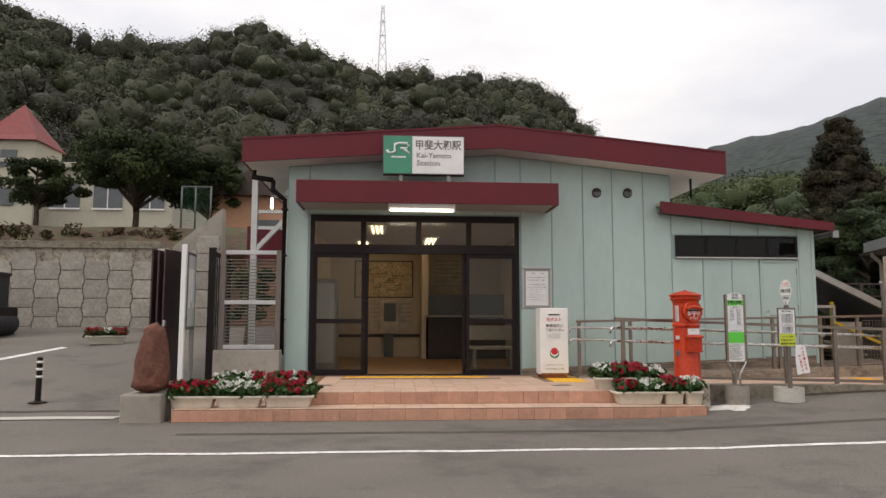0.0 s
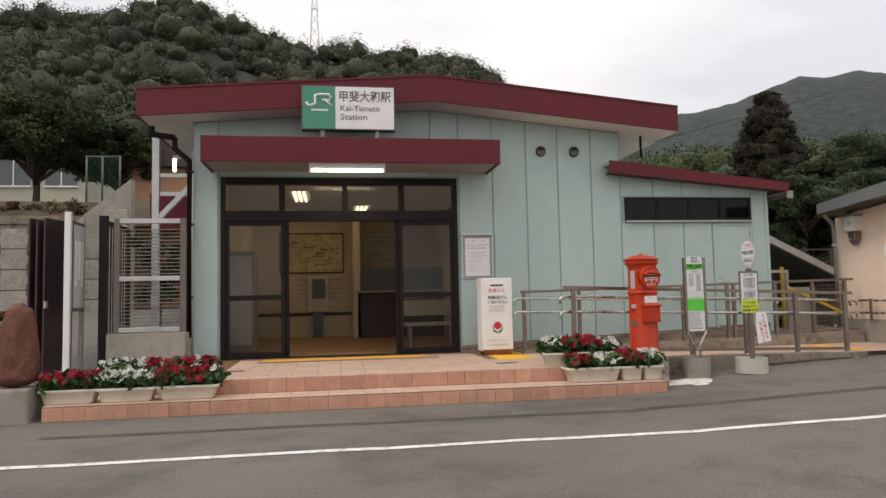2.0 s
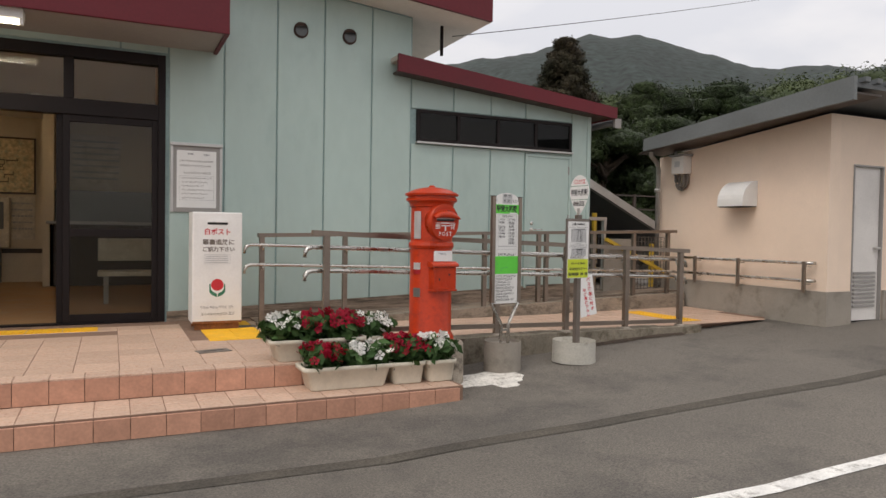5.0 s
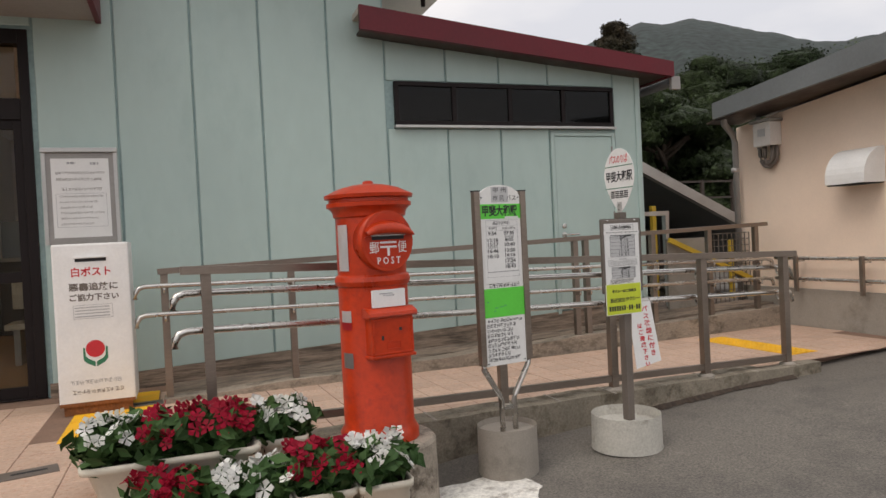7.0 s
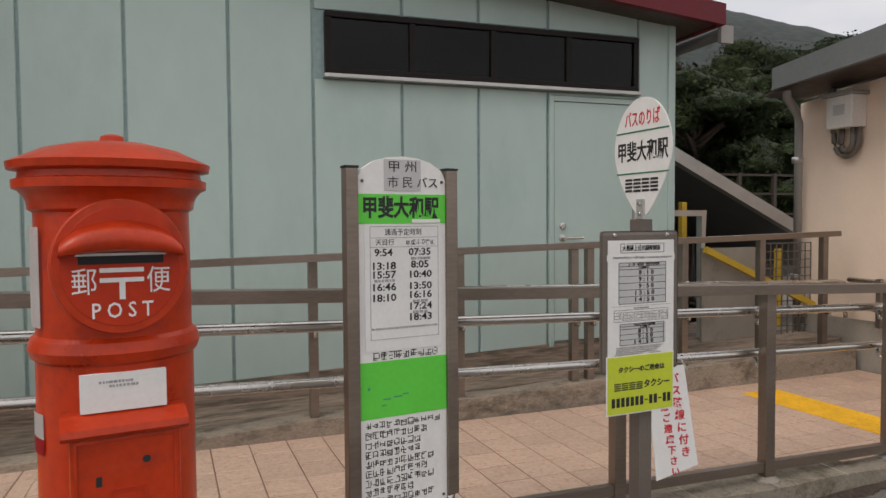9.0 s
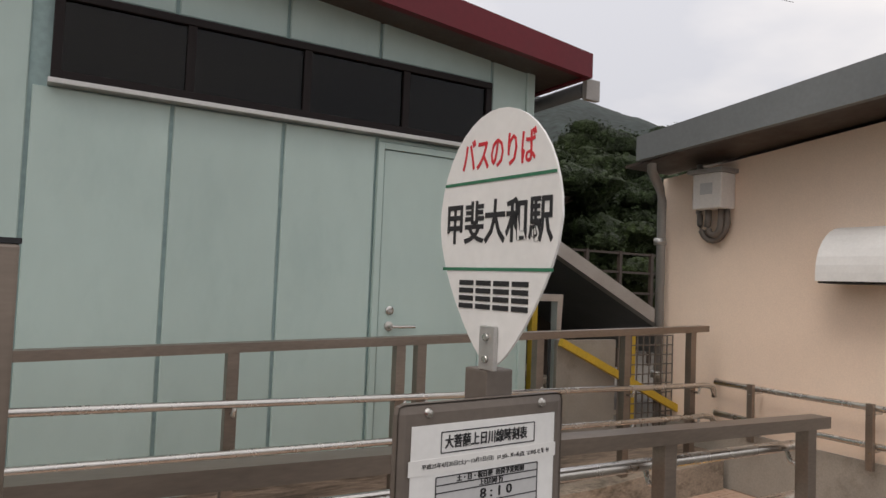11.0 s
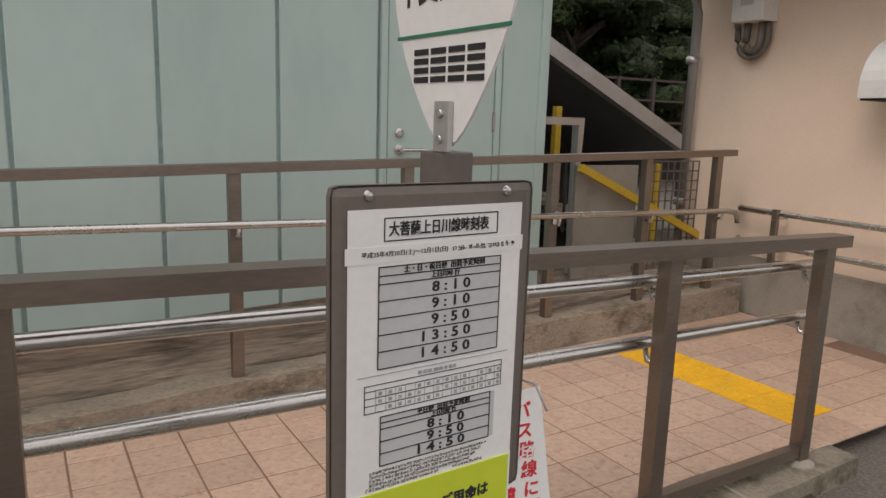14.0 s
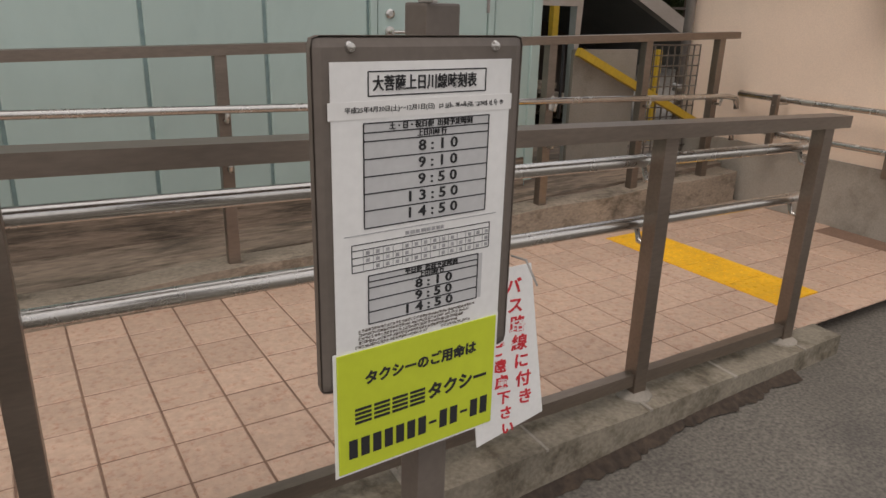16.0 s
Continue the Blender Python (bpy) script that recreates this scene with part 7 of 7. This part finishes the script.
# ---- trees ----
def tree(name, x, y, z, h, r, m, seed, label, count=55, size=0.22, low_=0.35, cone=False, per=190, core=0.72):
    t = thing(name, (x, y, z), label, "tree")
    rg_ = random.Random(seed)
    bm = B()
    tube(bm, [(0, 0, -0.3), (0.05, 0, h * 0.3), (-0.05, 0.05, h * 0.6), (0, 0, h * 0.92)], h * 0.028 + 0.03, 10, 0.03)
    part("trunk", bm, M_BARK, t)
    bm = B()
    blobs_ = []
    for i in range(count):
        v = rg_.random()
        a = rg_.uniform(0, 6.283)
        if cone:
            zz = h * (low_ + (1 - low_) * v)
            rr = r * ((1 - v) ** 0.75) * rg_.uniform(0.35, 1.0) + 0.12
            rad = r * 0.30 * (1.1 - 0.6 * v)
        else:
            zz = h * (low_ + (1 - low_) * v)
            rr = r * math.sqrt(max(0.03, 1 - (2 * v - 0.9) ** 2)) * rg_.uniform(0.3, 1.0)
            rad = r * rg_.uniform(0.13, 0.30)
        c = (rr * math.cos(a), rr * math.sin(a), zz)
        if i % 3 == 0:
            tube(bm, [(0, 0, max(h * 0.2, zz - rr * 0.6)), (c[0] * 0.5, c[1] * 0.5, zz - rr * 0.2), c], 0.05 + 0.008 * h, 6, 0.015)
        blobs_.append((c, (rad, rad, rad * (0.55 if not cone else 0.75)), per, size, 0.5))
    part("branchwork", bm, M_BARK, t, kind="stuff")
    ob_ = new("crown", leaves("crown", blobs_, m, seed, 0.6, core))
    ob_.parent = t
    tagged(ob_, kind="stuff")
    return t


tree("broadleaf_tree", -8.6, 26.0, 4.2, 3.6, 2.6, L_BROAD, 3, "wide dark green broadleaf tree on the bank", 78, 0.062, 0.50, per=380, core=0.3)
tree("broadleaf_tree", -6.2, 26.8, 4.2, 3.0, 1.9, L_BROAD, 13, "dark green broadleaf tree on the bank", 50, 0.062, 0.45, per=380, core=0.3)
tree("young_tree", -12.1, 26.0, 4.2, 2.7, 1.6, L_BROAD, 4, "small light green tree before the cream building", 34, 0.058, 0.5, per=360, core=0.25)
tree("broadleaf_tree", -21.5, 36.0, 4.6, 2.6, 2.0, L_BROAD, 5, "dark broadleaf tree beside the cream building", 40, 0.2, 0.2)
tree("cedar_tree", 39.5, 57.5, 2.0, 16.6, 5.2, L_CEDAR, 6, "tall dark brownish cedar tree", 230, 0.12, 0.10, True, 300)
for i, (x, y, h, r) in enumerate(((16.0, 21.5, 4.3, 3.0), (20.5, 24.0, 5.0, 3.6), (13.2, 23.5, 4.2, 2.9), (26, 31, 8.0, 4.4), (32, 32, 9.0, 4.8), (18, 30, 5.0, 4.0))):
    tree("roadside_tree", x, y, 0.2, h, r, L_ROAD, 40 + i, "spreading green roadside tree beyond the sheds", 120, 0.06, 0.12, per=210)
tree("shrub", -2.55, 16.5, 0.9, 2.0, 0.7, L_GREEN, 9, "yellowish green shrub behind the gate", 14, 0.098, 0.2, per=120)

# ---- hills ----
AZ = [-80, -60, -45, -34, -28.3, -27.1, -24.6, -22.7, -20.3, -16.3, -15, -13.3, -11.6, -9.8, -7.9, -7.2, -6.1, -1.8, 1.5, 6.3, 11.9, 14.1, 15.5, 16.2, 20, 26, 34]
EL = [0.30, 0.34, 0.44, 0.43, 0.399, 0.398, 0.367, 0.356, 0.364, 0.375, 0.391, 0.408, 0.415, 0.415, 0.394, 0.386, 0.39, 0.362, 0.366, 0.362, 0.34, 0.318, 0.284, 0.262, 0.17, 0.06, 0.0]
RIDGE_R = 215.0


def near_hill(az, r):
    e = float(np.interp(az, AZ, EL))
    k = smooth(44, RIDGE_R, r) * 0.35 + 0.65 * max(0.0, min(1.0, (r - 44) / (RIDGE_R - 44)))
    back = 1.0 if r <= RIDGE_R else 1 - 0.8 * smooth(RIDGE_R, 330, r)
    return 3.0 * smooth(30, 44, r) + (e * RIDGE_R - 6) * k * back + 2.2 * (1 - 0.7 * smooth(170, 215, r)) * noise.noise(Vector((az * 0.16, r * 0.035, 0)))


def polar_hill(f, azs, rs):
    bm_ = B()
    g = [[bm_.verts.new((r * math.sin(radians(a)), r * math.cos(radians(a)), f(a, r))) for r in rs] for a in azs]
    for i in range(len(azs) - 1):
        for j in range(len(rs) - 1):
            bm_.faces.new((g[i][j], g[i][j + 1], g[i + 1][j + 1], g[i + 1][j])).smooth = True
    return bm_


setting("hill", polar_hill(near_hill, steps(-80, 33, 75), [44, 55, 70, 90, 110, 130, 150, 170, 190, 205, 215, 225, 250, 330]), M_HILL, "dark forested hillside behind the station", "hill", (0, 44, 0))


def mid_hill(az, r):
    e = float(np.interp(az, [14, 20, 26, 34, 42, 50, 60, 80], [0.04, 0.125, 0.163, 0.163, 0.155, 0.16, 0.17, 0.175]))
    return 0.0 + e * 120 * smooth(38, 120, r) * (1 if r < 120 else 1 - 0.7 * smooth(120, 200, r)) + 1.2 * noise.noise(Vector((az * 0.2, r * 0.06, 4)))


setting("wooded_slope", polar_hill(mid_hill, steps(13, 85, 50), [36, 50, 65, 80, 95, 110, 120, 130, 150, 200]), M_HILL, "green wooded slope beyond the sheds", "hill", (40, 60, 0))


def far_hill(az, r):
    e = float(np.interp(az, [10, 20, 26, 29, 32, 35, 36.6, 38.5, 40.4, 43, 45, 49, 56, 70, 90], [0.16, 0.19, 0.222, 0.228, 0.238, 0.25, 0.257, 0.25, 0.254, 0.236, 0.224, 0.207, 0.19, 0.2, 0.2]))
    return (e * 900 + 2.5 * noise.noise(Vector((az * 0.6, 0, 7)))) * smooth(260, 900, r) * (1 if r < 905 else 0.6) + (11 * (0.5 - abs(noise.noise(Vector((az * 0.22 + r * 0.002, r * 0.0016, 2))))) + 1.5 * noise.noise(Vector((az * 1.6, r * 0.006, 5)))) * smooth(300, 600, r) * (1 - smooth(800, 900, r) * 0.6)


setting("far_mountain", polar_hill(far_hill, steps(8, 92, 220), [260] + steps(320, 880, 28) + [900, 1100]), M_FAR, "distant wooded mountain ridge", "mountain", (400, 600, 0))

FBLOBS = []
rg2 = np.random.RandomState(11)
for i in range(1480):
    az = rg2.uniform(-32, 20)
    r = 48 + (224 - 48) * rg2.rand() ** 0.75
    if i % 4 == 0:
        r = rg2.uniform(196, 222)
    if az < -8:
        r = max(r, 78 + 10 * rg2.rand())
    z = near_hill(az, r)
    s = (1.5 + 3.0 * rg2.rand() ** 1.4) * (0.8 + 0.2 * r / 200) * (0.55 if r > 196 else 1)
    spike = rg2.rand() < 0.14
    rad = (s * 0.62, s * 0.62, s * 1.25) if spike else (s, s, s * rg2.uniform(0.75, 1.1))
    c = (r * math.sin(radians(az)), r * math.cos(radians(az)), z + rad[2] * (-0.45 if r > 196 else 0.45))
    FBLOBS.append((c, (rad[0] * rg2.uniform(0.8, 1.3), rad[1] * rg2.uniform(0.8, 1.3), rad[2]), 450, s * 0.060, 0.45))
tagged(new("forest", leaves("forest", FBLOBS, L_FOREST, 12, 0.45, 0.58)), "dense dark green mixed forest on the hillside", "forest", kind="stuff")
MBL = []
for i in range(460):
    az, r = rg2.uniform(14, 58), 42 + 84 * rg2.rand() ** 0.8
    z = mid_hill(az, r)
    s = rg2.uniform(1.7, 3.4)
    MBL.append(((r * math.sin(radians(az)), r * math.cos(radians(az)), z + s * 0.5), (s, s, s * rg2.uniform(0.7, 1.0)), 430, s * 0.058, 0.45))
tagged(new("slope_trees", leaves("slope_trees", MBL, L_GREEN, 14, 0.45, 0.58)), "bright green trees covering the slope", "forest", kind="stuff")

# ---- pylon and overhead wire ----
py = thing("pylon", (-3.6, 228, near_hill(-0.9, 215) - 6), "steel lattice power pylon on the ridge", "pylon")
PH = 37.0
for sx, sy in ((-1, -1), (1, -1), (1, 1), (-1, 1)):
    part("leg", bar(B(), (sx * 2.3, sy * 2.3, -4), (sx * 0.35, sy * 0.35, PH), 0.28, 0.28), M_ALU, py)
for k in range(9):
    z0, z1 = PH * k / 9, PH * (k + 1) / 9
    w0, w1 = 2.1 - 1.75 * k / 9, 2.1 - 1.75 * (k + 1) / 9
    for s in (-1, 1):
        part("lattice", bar(B(), (-w0 * s, -w0, z0), (w1 * s, -w1, z1), 0.16, 0.16), M_ALU, py)
for z, w in ((PH * 0.72, 3.0), (PH * 0.85, 2.4)):
    part("cross_arm", bar(B(), (-w * 0.4, 0, z), (w * 0.4, 0, z), 0.25, 0.25), M_ALU, py)
wi = thing("overhead_wire", (6.2, 12.6, 4.0), "thin black overhead cable to the eaves", "cable")
A_, E_ = Vector((6.30, 12.2, 3.66)), Vector((21.1, 18.75, 8.5))
part("cable", tube(B(), [A_.lerp(E_, t) - Vector((0, 0, 0.06 * 4 * t * (1 - t))) for t in steps(0, 1, 16)], 0.0055, 6), M_BROWN, wi, w=True)
part("bracket", tube(B(), [(6.18, 12.25, 3.78), (6.18, 12.25, 3.42)], 0.022, 8), M_BROWN, wi, w=True)

# ---- pieces: wall blocks and floor tiles ----
blk = [B() for _ in range(4)]
BLK = []
for i, b in enumerate(blk):
    rb = random.Random(50 + i)
    w, h = 0.66, 0.515
    # a block with a tongue in each side that locks into its neighbours
    hw, hh, q = w / 2 - 0.007, h / 2 - 0.006, 0.020
    out = [(-hw + q, -hh), (hw - q, -hh), (hw - q, -hh / 2), (hw + q, -hh / 2 + 0.02), (hw + q, hh / 2 - 0.02), (hw - q, hh / 2), (hw - q, hh), (-hw + q, hh), (-hw + q, hh / 2), (-hw - q, hh / 2 - 0.02), (-hw - q, -hh / 2 + 0.02), (-hw + q, -hh / 2)]
    ring = [[b.verts.new((x * k_, y_ - (0.006 * rb.random() if y_ < -0.02 else 0), z * k_)) for x, z in out] for k_, y_ in ((1.0, 0.0), (1.0, -0.022), (0.965, -0.036))]
    for g, e in zip(ring, ring[1:]):
        for j in range(12):
            b.faces.new((g[j], g[(j + 1) % 12], e[(j + 1) % 12], e[j]))
    mid_ = [b.verts.new((0, -0.045, z)) for z in (-0.12, 0.12)]
    r = ring[2]
    b.faces.new((r[0], r[1], mid_[0]))
    b.faces.new((r[1], r[2], r[3], mid_[0]))
    b.faces.new((r[3], r[4], mid_[1], mid_[0]))
    b.faces.new((r[4], r[5], r[6], mid_[1]))
    b.faces.new((r[6], r[7], mid_[1]))
    b.faces.new((r[7], r[8], r[9], mid_[1]))
    b.faces.new((r[9], r[10], mid_[0], mid_[1]))
    b.faces.new((r[10], r[11], r[0], mid_[0]))
    BLK.append(finish(b, "stone_block", M_BLOCK))
k = 0
for col in range(27):
    for row in range(6):
        x = -6.25 - 0.665 * col
        z = 0.62 + 0.525 * row + (0.13 if col % 2 else -0.1325)
        if z > 3.1:
            continue
        o = new("stone_block", BLK[(k * 7 + row) % 4])
        o.parent = rw
        o.location = (x + 12, 0.055, z - 1)
        k += 1
for col in range(2):
    for row in range(8):
        x, z = -5.25 + 0.665 * col, 0.62 + 0.525 * row + (0.13 if col % 2 else -0.1325)
        if z + 0.26 > 3.3 + 0.83 * (x - 0.38 + 5.58):
            continue
        o = new("stone_block", BLK[(k * 7 + row) % 4])
        o.parent = wing
        o.location = Vector((x, RWY + 0.295, z)) - wing.location
        k += 1


def tile_mesh(w, d, h, m, name):
    b = bx(B(), -w / 2, w / 2, -d / 2, d / 2, -h, 0)
    top = [e for e in b.edges if e.verts[0].co.z > -1e-5 and e.verts[1].co.z > -1e-5]
    bmesh.ops.bevel(b, geom=top, offset=0.003, segments=1, affect="EDGES")
    return finish(b, name, m)


def piece(me, parent, at, rot=None):
    o = new("tile", me)
    o.parent = parent
    p = parent.location
    o.matrix_basis = Matrix.Translation(Vector(at) - p) @ (rot or Matrix.Identity(4))
    return o


T_TREAD = tile_mesh(0.203, 0.21, 0.012, M_TILE, "tile")
T_RISE = tile_mesh(0.203, 0.012, 0.135, M_TILE_R, "tile")
T_RISE2 = tile_mesh(0.203, 0.012, 0.150, M_TILE_R, "tile")
for i in range(33):
    x = -1.84 + 0.2075 * i
    piece(T_RISE, step_low, (x, 9.076, 0.078))
    for j in range(2):
        piece(T_TREAD, step_low, (x, 9.187 + 0.217 * j, 0.096))
for i in range(24):
    x = -0.24 + 0.2075 * i
    piece(T_RISE2, porch, (x, 9.524, PORCH - 0.014))
T_FLOOR = tile_mesh(0.286, 0.286, 0.012, M_TILE, "tile")
T_EDGE = tile_mesh(0.203, 0.175, 0.012, M_TILE, "tile")
for i in range(24):
    piece(T_EDGE, porch, (-0.24 + 0.2075 * i, 9.607, PORCH))
for i in range(17):
    for j in range(9):
        x, y = -0.19 + 0.29 * i, 9.845 + 0.29 * j
        if y + 0.14 < 12.28 and (x < 4.4 or x < 4.55 and y < lo(x).y - 0.2):
            if j == 6 and -0.05 < x < 2.45 or 3.2 < x < 3.9 and 10.8 < y < 12.0:
                continue
            piece(T_FLOOR, porch, (x, y, PORCH))
# narrow cut tiles beside the yellow pad and where the walkway begins
T_CUT, T_SLIP = tile_mesh(0.184, 0.286, 0.012, M_TILE, "tile"), tile_mesh(0.078, 0.286, 0.012, M_TILE, "tile")
for j in range(9):
    y = 9.845 + 0.29 * j
    if 10.8 < y < 12.0:
        piece(T_CUT, porch, (3.919, y, PORCH))
    if lo(4.35).y - 0.2 < y < 12.1:
        piece(T_SLIP, porch, (4.347, y, PORCH))
T_WALK = tile_mesh(0.1885, 0.1905, 0.010, M_TILE, "tile")
TILE_TURN = radians(2.8)
TU, TV = Vector((math.cos(TILE_TURN), math.sin(TILE_TURN), 0)), Vector((-math.sin(TILE_TURN), math.cos(TILE_TURN), 0))
tilt = Matrix.Rotation(TILE_TURN, 4, "Z") @ Matrix.Rotation(0.004, 4, "Y")
for i in range(-9, 22):
    for j in range(-6, 4):
        c = Vector((5.949, 11.105, 0)) + TU * (0.1945 * (i + 0.5)) + TV * (0.1965 * (j + 0.5))
        if c.x < 4.41 or c.x > 9.93 or c.y > hi(c.x).y + 0.07 or c.y < lo(c.x).y + 0.04:
            continue
        if 8.68 < c.x < 8.86 and 10.68 < c.y < 11.65:
            continue
        piece(T_WALK, walkway, (c.x, c.y, walk_z(c.x)), tilt)
